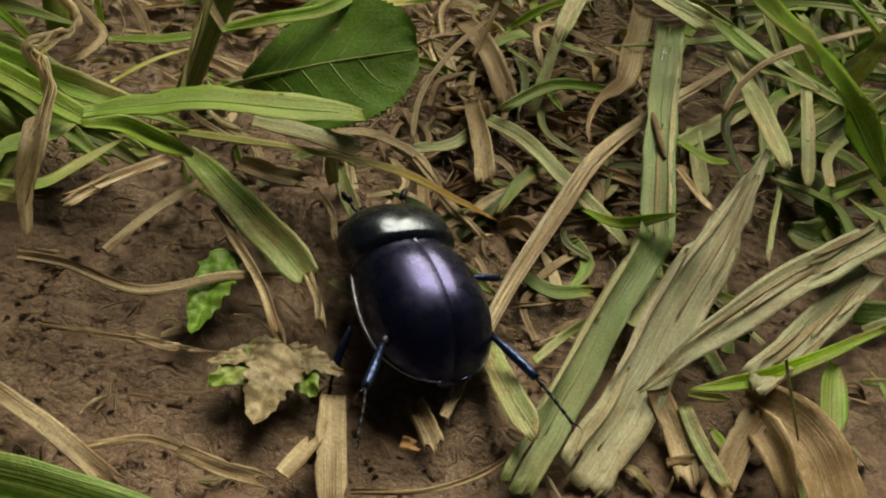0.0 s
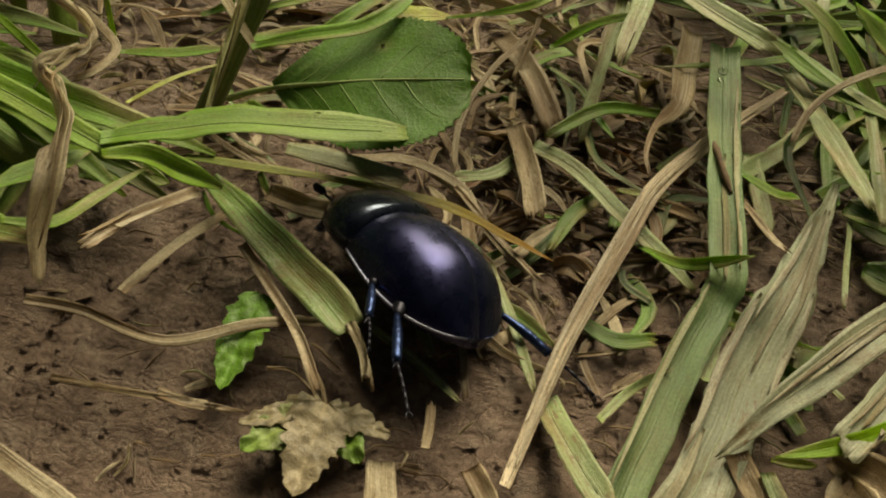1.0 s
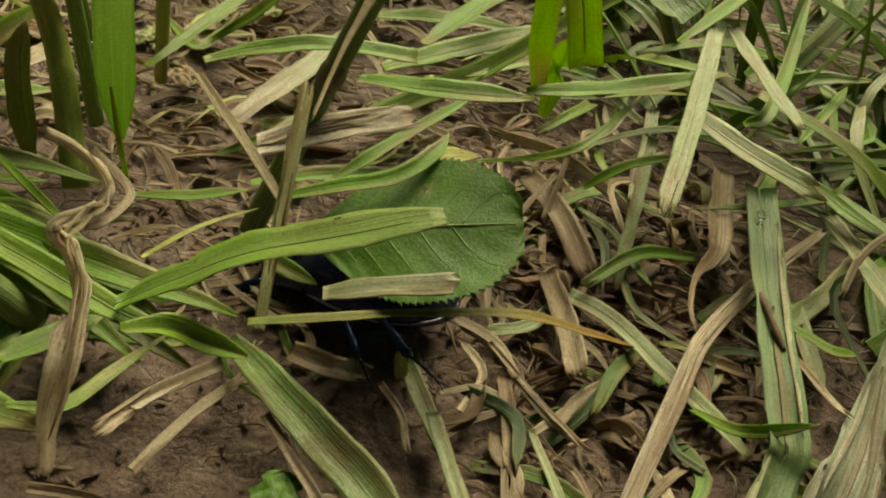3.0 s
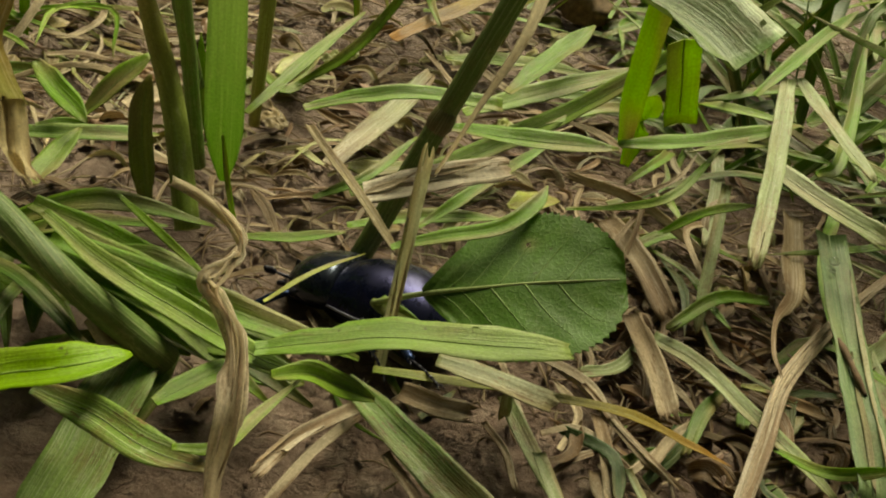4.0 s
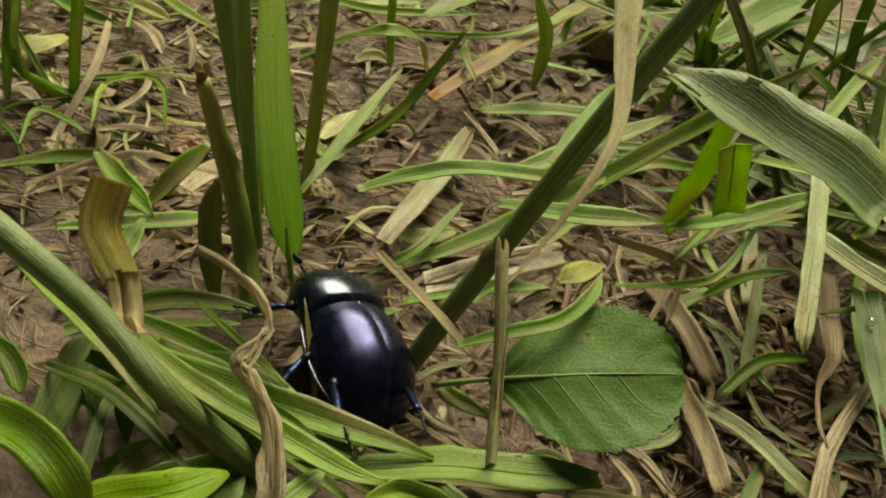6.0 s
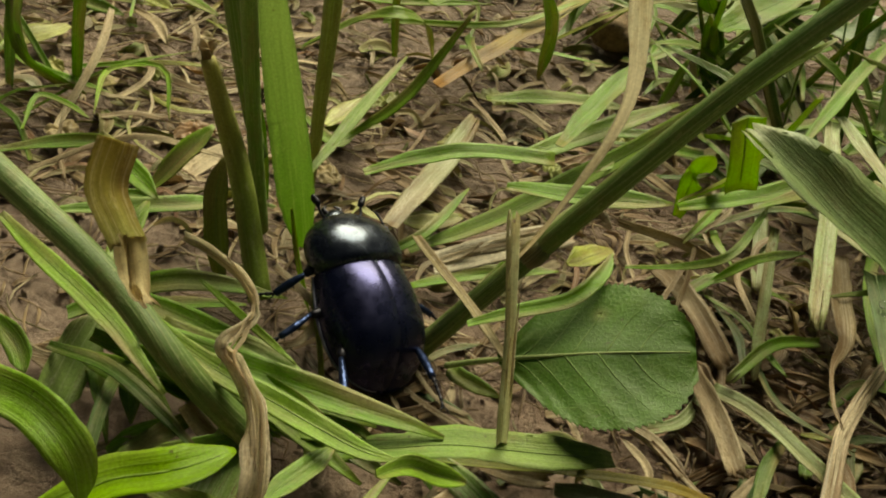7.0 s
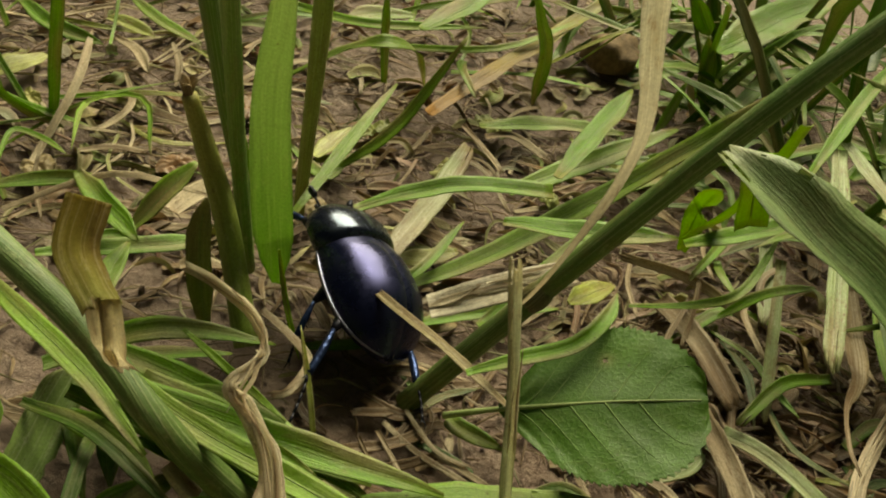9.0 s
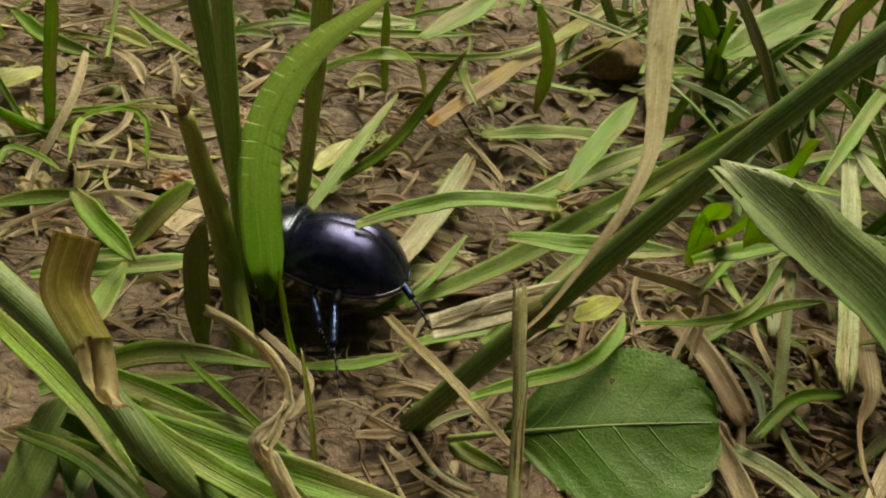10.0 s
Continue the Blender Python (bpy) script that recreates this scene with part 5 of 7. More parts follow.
blade("pale_leaf_strip", [(-6.6, 49.1, 2), (-5.5, 46.3, 2), (-3.2, 40.9, 2)], 0.98, PALE, PALE, "pale grey-green bruised cut grass lying over earth", category="grass leaf", fold=0.25, ends=(0.9, 0.45), tip=0.8, ragged=0.3)
blade("dry_straw", [(-1.9, 50.3, 0.6), (-1.7, 45.9, 0.6), (-0.7, 39.6, 0.6)], 0.46, DRY, DRY, "dry straw-coloured grass strip lying on earth", category="dry straw", fold=0.14, stain=0.75, ragged=0.4, ends=(0.85, 0.8), tip=0.8)
blade("pale_leaf_strip", [(-7.1, 43.1, 0.8), (-4.3, 41.5, 0.8), (-1, 39, 0.8)], 0.50, PALE, PALE, "pale grey-green bruised cut grass lying over earth", category="grass leaf", fold=0.25, ends=(0.9, 0.45), tip=0.8, ragged=0.3)
blade("dry_straw", [(-0.5, 50.3, 0.6), (1.6, 52.8, 0.6), (4.2, 55.6, 0.6)], 0.58, DRY, DRY, "dry straw-coloured grass strip lying on earth", category="dry straw", fold=0.14, stain=0.75, ragged=0.4, ends=(0.85, 0.8), tip=0.8)
blade("withered_leaf_strip", [(-3.7, 57.1, 1), (-0.8, 53.7, 1), (2.7, 49.9, 1)], 0.44, BROWN, DRY, "withered brown dry grass strip on damp earth", category="dry straw", fold=0.3, stain=0.9, ragged=0.6, ends=(0.95, 0.85), tip=0.85, wave=0.2)
blade("pale_leaf_strip", [(-0.5, 50.6, 0.8), (1.5, 45.8, 0.8), (3.3, 40.8, 0.8)], 0.66, PALE, PALE, "pale grey-green bruised cut grass lying over earth", category="grass leaf", fold=0.25, ends=(0.9, 0.45), tip=0.8, ragged=0.3)
blade("dry_straw", [(-6.3, 52.1, 0.6), (-4.1, 53.3, 0.6), (-2.1, 52.8, 0.6)], 0.45, DRY, DRY, "dry straw-coloured grass strip lying on earth", category="dry straw", fold=0.14, stain=0.75, ragged=0.4, ends=(0.85, 0.8), tip=0.8)
blade("dry_straw", [(1.2, 51.6, 0.8), (2.5, 54, 0.8), (4.4, 56.1, 0.8)], 0.84, DRY, DRY, "dry straw-coloured grass strip lying on earth", category="dry straw", fold=0.14, stain=0.75, ragged=0.4, ends=(0.85, 0.8), tip=0.8)
blade("dry_straw", [(-6.2, 47.8, 0.6), (-4.4, 50.2, 0.6), (-2.5, 51.7, 0.6)], 0.51, DRY, DRY, "dry straw-coloured grass strip lying on earth", category="dry straw", fold=0.14, stain=0.75, ragged=0.4, ends=(0.85, 0.8), tip=0.8)
blade("withered_leaf_strip", [(-2.5, 54.8, 0.6), (-1.8, 50.9, 0.6), (-1.5, 47.4, 0.6)], 0.95, BROWN, DRY, "withered brown dry grass strip on damp earth", category="dry straw", fold=0.3, stain=0.9, ragged=0.6, ends=(0.95, 0.85), tip=0.85, wave=0.2)
blade("dry_straw", [(-11.5, 57.7, 1), (-7.5, 58.9, 1), (-3.4, 57.4, 1), (-1.8, 54.6, 1)], 0.71, DRY, DRY, "dry straw-coloured grass strip lying on earth", category="dry straw", fold=0.14, stain=0.75, ragged=0.4, ends=(0.85, 0.8), tip=0.8)
blade("dry_straw", [(-3, 56.1, 0.8), (0.4, 51.9, 0.8), (3.3, 49.9, 0.8)], 0.37, DRY, DRY, "dry straw-coloured grass strip lying on earth", category="dry straw", fold=0.14, stain=0.75, ragged=0.4, ends=(0.85, 0.8), tip=0.8)
blade("withered_leaf_strip", [(-10.1, 52, 0.5), (-8.4, 49.6, 0.5), (-7.6, 47.1, 0.5)], 0.51, BROWN, DRY, "withered brown dry grass strip on damp earth", category="dry straw", fold=0.3, stain=0.9, ragged=0.6, ends=(0.95, 0.85), tip=0.85, wave=0.2)
blade("pale_leaf_strip", [(-9, 54.3, 1), (-7.1, 50.3, 1), (-5, 46.4, 1)], 1.21, PALE, PALE, "pale grey-green bruised cut grass lying over earth", category="grass leaf", fold=0.25, ends=(0.9, 0.45), tip=0.8, ragged=0.3)
blade("dry_straw", [(-21.9, 41.8, 0.6), (-20.3, 46.1, 0.6), (-18.2, 50, 0.6)], 0.69, DRY, DRY, "dry straw-coloured grass strip lying on earth", category="dry straw", fold=0.14, stain=0.75, ragged=0.4, ends=(0.85, 0.8), tip=0.8)
blade("green_leaf_strip", [(-26.5, 70.9, 1.2), (-22.8, 74.5, 2), (-19.8, 81.2, 2.7)], 0.93, GREEN, GREEN, "fresh green ribbed grass leaf among cut grass", category="grass leaf", fold=0.3)
blade("green_leaf_strip", [(-17.6, 69, 2.2), (-13.5, 74.4, 3.5), (-7.7, 82.9, 4.8)], 1.10, GREEN, GREEN, "fresh green ribbed grass leaf among cut grass", category="grass leaf", fold=0.3)
blade("green_leaf_strip", [(-31, 65, 0.3), (-26.9, 65.8, 0.7), (-23, 67.5, 1.2)], 0.95, GREEN, GREEN, "fresh green ribbed grass leaf among cut grass", category="grass leaf", fold=0.3)
blade("green_leaf_strip", [(-23.1, 68.4, 1.1), (-17.4, 71.2, 1.6), (-11.2, 72.8, 2.1)], 1.36, GREEN, GREEN, "fresh green ribbed grass leaf among cut grass", category="grass leaf", fold=0.3, midrib=True)
blade("green_leaf_strip", [(-13, 81.1, 9), (-9.6, 89.3, 9), (-5.7, 99, 9)], 2.04, GREEN, GREEN, "fresh green ribbed grass leaf among cut grass", category="grass leaf", fold=0.3, midrib=True)
blade("pale_leaf_strip", [(12.4, 90.8, 12), (14.4, 81.4, 12), (15.9, 75, 12)], 1.39, PALE, PALE, "pale grey-green bruised cut grass lying over earth", category="grass leaf", fold=0.25, ends=(0.9, 0.45), tip=0.8, ragged=0.3, midrib=True)
blade("green_leaf_strip", [(6.4, 80.8, 14), (13.7, 94.4, 14), (20.3, 106, 14)], 1.34, GREEN, GREEN, "fresh green ribbed grass leaf among cut grass", category="grass leaf", fold=0.3, midrib=True)
blade("green_leaf_strip", [(18.3, 80.4, 8), (22.4, 87.7, 8), (25.1, 93.1, 8)], 0.91, GREEN, GREEN, "fresh green ribbed grass leaf among cut grass", category="grass leaf", fold=0.3)
blade("green_leaf_strip", [(12.7, 77.6, 10), (15.9, 82.6, 10), (24.4, 111.6, 10)], 1.24, GREEN, GREEN, "fresh green ribbed grass leaf among cut grass", category="grass leaf", fold=0.3)
blade("pale_leaf_strip", [(8.7, 91.7, 2), (7.8, 84.3, 2), (6.2, 75.8, 2)], 1.33, PALE, PALE, "pale grey-green bruised cut grass lying over earth", category="grass leaf", fold=0.25, ends=(0.9, 0.45), tip=0.8, ragged=0.3, midrib=True)
blade("green_leaf_strip", [(-50.6, 73.8, 6), (-47.2, 70.5, 6), (-43.3, 67, 6)], 1.73, GREEN, GREEN, "fresh green ribbed grass leaf among cut grass", category="grass leaf", fold=0.3, midrib=True)
blade("pale_leaf_strip", [(-44.7, 61, 4), (-44.9, 64.7, 4), (-44.8, 68.9, 4)], 1.85, LUSH, LUSH, "pale grey-green bruised cut grass lying over earth", category="grass leaf", fold=0.25, ends=(0.45, 0.2), tip=0.6, midrib=True)
blade("green_leaf_strip", [(-48.7, 69.4, 3), (-46.6, 70.7, 3), (-44.6, 70.3, 3)], 0.80, GREEN, GREEN, "fresh green ribbed grass leaf among cut grass", category="grass leaf", fold=0.3)
blade("green_leaf_strip", [(-36.6, 45.2, 4), (-34.2, 46.4, 4), (-31.2, 48.1, 4)], 1.31, GREEN, GREEN, "fresh green ribbed grass leaf among cut grass", category="grass leaf", fold=0.3, midrib=True)
blade("pale_leaf_strip", [(-36.9, 88.8, 2), (-32.5, 85.1, 2), (-31.4, 92.8, 2)], 1.17, LUSH, LUSH, "pale grey-green bruised cut grass lying over earth", category="grass leaf", fold=0.25, ends=(0.45, 0.2), tip=0.6)
blade("pale_leaf_strip", [(-33.5, 75, 5), (-31.1, 86.8, 5), (-28.5, 98.6, 5)], 1.23, LUSH, LUSH, "pale grey-green bruised cut grass lying over earth", category="grass leaf", fold=0.25, ends=(0.45, 0.2), tip=0.6)
blade("pale_leaf_strip", [(-44.4, 48.1, 1.4), (-43.9, 51.8, 2.9), (-43, 54.9, 4.9)], 2.87, (0.25, 0.40, 0.10), (0.30, 0.42, 0.15), "pale grey-green bruised cut grass lying over earth", category="grass leaf", fold=0.25, ends=(0.9, 0.45), tip=0.8, ragged=0.3, stain=0.1, face=(0, -0.5, 0.85))
blade("green_leaf_strip", [(-58.6, 87.1, 0.3), (-57.1, 85.6, 7.8), (-55.5, 84.1, 14.8), (-54.4, 82.6, 18.6)], 1.15, GREEN, LUSH, "thin green grass blade standing among litter", fold=0.3, face=(0, -1, 0.3), ends=(0.7, 0.2))
blade("green_leaf_strip", [(-64.8, 86.4, 0.3), (-62.9, 84.9, 8.1), (-60.6, 83.4, 14.0), (-58.9, 81.9, 18.0)], 1.3, (0.12, 0.27, 0.05), GREEN, "thin green grass blade standing among litter", fold=0.3, face=(0, -1, 0.3), ends=(0.7, 0.2))
blade("green_leaf_strip", [(-30.5, 106.8, 0.3), (-30.9, 105.3, 6.5), (-31.1, 103.8, 12.3)], 0.9, LUSH, LUSH, "thin green grass blade standing among litter", fold=0.3, face=(0, -1, 0.3), ends=(0.7, 0.2))
blade("dry_straw", [(-56.9, 81.3, 3.0), (-55.8, 77.2, 2.0), (-53.4, 72.7, 1.0)], 0.35, DRY, BROWN, "thin curled dry straw among litter", category="dry straw", fold=0.3)
blade("yellowed_leaf_strip", [(-66.9, 92.4, 1.2), (-65.3, 94.6, 1.5), (-63.8, 97.8, 1.2)], 3.0, (0.40, 0.43, 0.13), (0.46, 0.48, 0.16), "yellowed broad leaf piece lying on litter", category="grass leaf", fold=0.2, ends=(0.3, 0.3), tip=0.4)
blade("yellowed_leaf_strip", [(-36.1, 112.6, 4.0), (-33.3, 115.4, 4.0), (-28.8, 116.6, 4.0)], 2.2, (0.36, 0.42, 0.10), LUSH, "yellowed broad leaf piece lying on litter", category="grass leaf", fold=0.2, ends=(0.3, 0.3), tip=0.4)
blade("dry_straw", [(-55.5, 97.1, 1.5), (-52.9, 91.6, 1.5), (-54.0, 87.7, 1.0), (-55.6, 86.7, 0.8)], 0.7, DRY, DRY, "thin curled dry straw among litter", category="dry straw", fold=0.3)
blade("dry_straw", [(-53.5, 105.5, 1.0), (-51.2, 100.7, 1.2), (-50.3, 96.7, 0.8)], 0.8, (0.60, 0.50, 0.33), BROWN, "thin curled dry straw among litter", category="dry straw", fold=0.3)
blade("withered_leaf_strip", [(-59.4, 104.3, 1.0), (-55.8, 101.3, 1.6), (-53.3, 97.5, 1.4)], 1.2, (0.46, 0.34, 0.20), DRY, "withered brown dry grass strip on damp earth", category="dry straw", fold=0.3, wave=0.3)
blade("withered_leaf_strip", [(-29.9, 85.0, 0.8), (-23.2, 81.3, 0.8), (-18.6, 79.3, 0.6)], 1.3, (0.30, 0.19, 0.10), BROWN, "dark brown curled leaf strip on damp earth", category="dry straw", fold=0.4, wave=0.3)
blade("yellowed_leaf_strip", [(-24.9, 77.1, 0.8), (-22.7, 77.1, 1.0), (-19.9, 79.4, 0.8)], 1.7, (0.34, 0.42, 0.09), YELLOW, "yellowed broad leaf piece lying on litter", category="grass leaf", fold=0.2, ends=(0.4, 0.3))
blade("green_leaf_strip", [(15.6, 116.0, 10.0), (17.4, 112.6, 11.0), (20.9, 110.8, 12.0)], 5.6, (0.17, 0.27, 0.15), (0.20, 0.30, 0.17), "rounded blue-green leaf in the tuft behind", category="leaf", fold=0.15, ends=(0.3, 0.8), tip=0.9, stain=0.1)

# ---------------------------------------------------------------- broad leaf, drops, crumbs


def toothed_leaf():
    """A rounded leaf with a saw-toothed edge, its own x along the midrib."""
    leaf = new("toothed_leaf", None)
    tagged(leaf, "rounded green leaf with a finely toothed edge and pale midrib", "leaf")
    length, n, m = 13.1, 90, 28

    def half(s):
        return 5.4 * (math.sin(min(1, s / 0.54) * math.pi / 2) ** 0.95) * (1 if s < 0.54 else math.sqrt(max(0, 1 - ((s - 0.54) / 0.465) ** 2.4)))

    def sag(a, s):
        return 0.5 * a * a - 1.0 * max(0.0, -a) - 0.9 * (s - 0.5) ** 2 + 0.16 * noise.noise((a * 1.7, s * 3, 2.0)) + 0.022 * math.cos((s - 0.32 * abs(a)) * 40) * min(1, abs(a) * 3)

    bm = bmesh.new()
    tint = bm.loops.layers.float_color.new("tint")
    uvl = bm.loops.layers.uv.new("UVMap")
    rng, rows = random.Random(8), []
    size = [rng.uniform(0.6, 1.15) for _ in range(n)]
    for i in range(n + 1):
        s = i / n
        w = half(s)
        tooth = 0.42 * (i % 3 / 2) * size[i // 3] * (1 if s > 0.22 else 0)
        row = []
        for k in range(m + 1):
            a = k / m * 2 - 1
            a = math.copysign(abs(a) ** 0.85, a)
            rim = max(0, abs(a) - 0.92) / 0.08
            row.append((Vector((s * length + 0.35 * tooth * rim, a * w + math.copysign(tooth * rim, a) * (1 - 0.5 * s), sag(a, s))), a, s))
        rows.append(row)
    hole = (47, 21)
    for lift in (0.06, -0.06):
        vs = [[bm.verts.new((p + Vector((0, 0, lift))) * MM) for p, _, _ in r] for r in rows]
        for i in range(n):
            for k in range(m):
                if (i, k) in (hole, (hole[0] + 1, hole[1])):
                    continue
                idx = [(i, k), (i + 1, k), (i + 1, k + 1), (i, k + 1)]
                fc = bm.faces.new([vs[p][q] for p, q in (idx if lift > 0 else idx[::-1])])
                for lp, (p, q) in zip(fc.loops, idx if lift > 0 else idx[::-1]):
                    v, a, s = rows[p][q]
                    near = math.exp(-(((p - hole[0] - 1) / 3) ** 2 + (q - hole[1] - 0.5) ** 2) / 1.2)
                    k2 = 1 + 0.25 * noise.noise((v.x * 0.4, v.y * 0.4, 1))
                    lp[uvl].uv = (v.y, v.x)
                    lp[tint] = (*(u * k2 * (1 - near) + w * near for u, w in zip((0.075, 0.190, 0.016), (0.30, 0.36, 0.12))), 1)
    part("leaf_plate", bm, LEAF, leaf)
    pale = (0.36, 0.46, 0.18)
    bm = bmesh.new()
    tube(bm, [(-3.8, 0.6, -1.6), (-1.8, 0.2, -0.7)] + [(s * length, 0, sag(0, s) + 0.06) for s in (0.05, 0.3, 0.6, 0.97)], (0.24, 0.20, 0.14, 0.10, 0.05), pale, pale, 8)
    part("midrib", bm, LEAF, leaf, "pale green midrib and stalk")
    for side in (-1, 1):
        for s in (0.09, 0.21, 0.36, 0.53, 0.69):
            s += 0.02 * side
            end = min(0.95, s + 0.24)
            pts = []
            for q in (0, 0.35, 0.7, 1):
                u = s + (end - s) * q
                a = side * 0.84 * q**0.9
                pts.append((u * length, a * half(u), sag(a, u) + 0.055))
            bm = bmesh.new()
            tube(bm, pts, (0.06, 0.035, 0.012), (0.22, 0.35, 0.09), (0.12, 0.25, 0.03), 5, 4)
            part("vein", bm, LEAF, leaf)
    return leaf


LEAFLET = toothed_leaf()


def sheet(name, centre, radii, turn, c0, c1, parent, seed, lobes=5, deep=0.25, crumple=0.5, label=""):
    """A crumpled lobed piece of leaf with a jagged edge."""
    bm = bmesh.new()
    tint = bm.loops.layers.float_color.new("tint")
    uvl = bm.loops.layers.uv.new("UVMap")
    n, m, top, low, data = 60, 9, [], [], {}
    for j in range(m + 1):
        for i in range(n):
            t, r = i / n * math.tau, j / m
            edge = 1 + deep * math.cos(lobes * t + seed) + 0.22 * noise.noise((math.cos(t) * 1.4, math.sin(t) * 1.4, seed)) + (0.10 if i % 2 else -0.04) * noise.noise((i * 0.9, seed, 1))
            x, y = math.cos(t) * r * edge * radii[0], math.sin(t) * r * edge * radii[1]
            a = radians(turn)
            x, y = x * math.cos(a) - y * math.sin(a), x * math.sin(a) + y * math.cos(a)
            z = crumple * (1.8 * abs(noise.noise((x * 0.55, y * 0.55, seed))) + 1.1 * abs(noise.noise((x * 1.3, y * 1.3, seed))) + 0.5 * noise.noise((x * 3, y * 3, seed)) - 0.6 * r * r + 0.25 * abs(math.sin(lobes * 0.5 * t)) * r)
            k = 1 + 0.5 * noise.noise((x * 0.7, y * 0.7, seed + 4))
            c = tuple((u + (v - u) * r) * k for u, v in zip(c0, c1))
            p = Vector(centre) + Vector((x, y, z))
            for side, lift in ((top, 0.05), (low, -0.05)):
                v = bm.verts.new((p + Vector((0, 0, lift))) * MM)
                side.append(v)
                data[v] = (c, (x, y))
    for side, flip in ((top, 1), (low, -1)):
        for j in range(m):
            for i in range(n):
                i2 = (i + 1) % n
                fc = bm.faces.new([side[q] for q in (j * n + i, (j + 1) * n + i, (j + 1) * n + i2, j * n + i2)][::flip])
                for lp in fc.loops:
                    lp[tint], lp[uvl].uv = (*data[lp.vert][0], 1), data[lp.vert][1]
    return part(name, bm, LEAF, parent, label)


def lobe(name, at, turn, length, width, c0, c1, parent, seed, drop=0.4, label=""):
    """A flat veined piece of leaf with a toothed, torn edge, creased along its midrib."""
    bm = bmesh.new()
    tint = bm.loops.layers.float_color.new("tint")
    uvl = bm.loops.layers.uv.new("UVMap")
    n, m, a = 42, 12, radians(turn)
    way, side, grid = Vector((math.cos(a), math.sin(a), 0)), Vector((-math.sin(a), math.cos(a), 0)), []
    for i in range(n + 1):
        s = i / n
        w = width * 0.5 * (0.16 + 0.84 * math.sin(math.pi * min(1.0, s**0.75)) ** 0.6) * (1 - 0.25 * s)
        w *= 1 + 0.20 * (i % 6 / 5 - 0.5) + 0.30 * noise.noise((s * 5, seed, 2))
        row = []
        for k in range(m + 1):
            u = k / m * 2 - 1
            edge = w * (1 + 0.25 * noise.noise((s * 9, seed, u)) * abs(u))
            vein = abs((s * 5.5 - 1.4 * abs(u)) % 1 - 0.5) * 2
            rim = max(abs(u) ** 3, s**6)
            p = way * s * length + side * u * edge
            p.z = 0.28 * abs(u) * width * 0.3 + 0.09 * vein + 0.45 * noise.noise((p.x * 0.5, p.y * 0.5, seed)) + 0.2 * noise.noise((p.x * 1.6, p.y * 1.6, seed)) - drop * s * s - 0.1 * rim
            pale = 0.45 * max(0.0, 1 - vein * 4) + 0.6 * max(0.0, 1 - abs(u) * 7)
            tone = 1 + 0.5 * noise.noise((p.x * 0.8, p.y * 0.8, seed + 4))
            c = tuple((x + (y - x) * s) * tone * (1 + 0.5 * pale) for x, y in zip(c0, c1))
            row.append((Vector(at) + p, c, (p.x, p.y)))
        grid.append(row)
    for lift in (0.04, -0.04):
        vs = [[bm.verts.new((p + Vector((0, 0, lift))) * MM) for p, _, _ in row] for row in grid]
        for i in range(n):
            for k in range(m):
                idx = [(i, k), (i + 1, k), (i + 1, k + 1), (i, k + 1)][:: 1 if lift > 0 else -1]
                fc = bm.faces.new([vs[p][q] for p, q in idx])
                for lp, (p, q) in zip(fc.loops, idx):
                    lp[tint], lp[uvl].uv = (*grid[p][q][1], 1), grid[p][q][2]
    return part(name, bm, LEAF, parent, label)


def torn_leaf():
    """The withered lobed leaf, still green in places, that lies on bare earth."""
    leaf = new("torn_leaf", None)
    leaf.location = (-8.3 * MM, 36.7 * MM, 0.5 * MM)
    tagged(leaf, "crumpled greyish withered leaf with green lobes on earth", "leaf")
    grey, dull, green, fresh = (0.30, 0.245, 0.155), (0.24, 0.20, 0.115), (0.13, 0.27, 0.03), (0.20, 0.33, 0.06)
    lobe("green_lobe", (0, 0, 0.1), -137, 5.2, 3.0, dull, fresh, leaf, 3.0, 0.3, "fresh green lobe")
    lobe("green_lobe", (0, 0, 0.1), -47, 3.7, 2.4, green, fresh, leaf, 9.0, 0.3, "fresh green lobe")
    lobe("withered_lobe", (0, 0.2, 0.3), -153, 4.9, 2.0, dull, grey, leaf, 5.0)
    lobe("withered_lobe", (0, 0, 0.3), -13, 3.9, 2.0, dull, grey, leaf, 7.0)
    lobe("withered_lobe", (0, 0, 0.5), -95, 5.6, 3.5, grey, (0.36, 0.29, 0.19), leaf, 2.0, 0.6)
    bm = bmesh.new()
    tube(bm, [(0, -0.3, 0.5), (-0.7, 1.2, 0.9), (-1.9, 2.4, 0.9), (-3.2, 2.5, 0.7)], (0.16, 0.13, 0.11, 0.08), (0.26, 0.19, 0.10), (0.30, 0.22, 0.12), 7, 5)
    part("leaf_stalk", bm, STRAW, leaf, "thin withered brown stalk")


torn_leaf()
tagged(lobe("green_leaf", (-13.8, 43.0, 1.6), -94, 6.6, 2.9, (0.10, 0.24, 0.02), (0.13, 0.28, 0.03), None, 14.0, 0.9), "small dark green notched leaf lying under a strip", "leaf")
curl = new("withered_leaf", None)
tagged(curl, "folded tan withered leaf with a torn edge on earth", "leaf")
bm = bmesh.new()
ribbon(bm, [(21.0, 40.2, 1.2), (22.6, 38.6, 2.2), (24.3, 36.3, 2.5), (25.4, 33.6, 2.0), (25.8, 30.6, 1.0)], 3.6, (0.40, 0.28, 0.15), (0.36, 0.25, 0.13), widths=(0.25, 0.8, 1, 1.05, 1, 0.8), fold=0.35, wave=0.5, stain=0.6, face=(-0.35, -0.3, 0.9), steps=8, rng=random.Random(5))
part("leaf_plate", bm, STRAW, curl)
bm = bmesh.new()
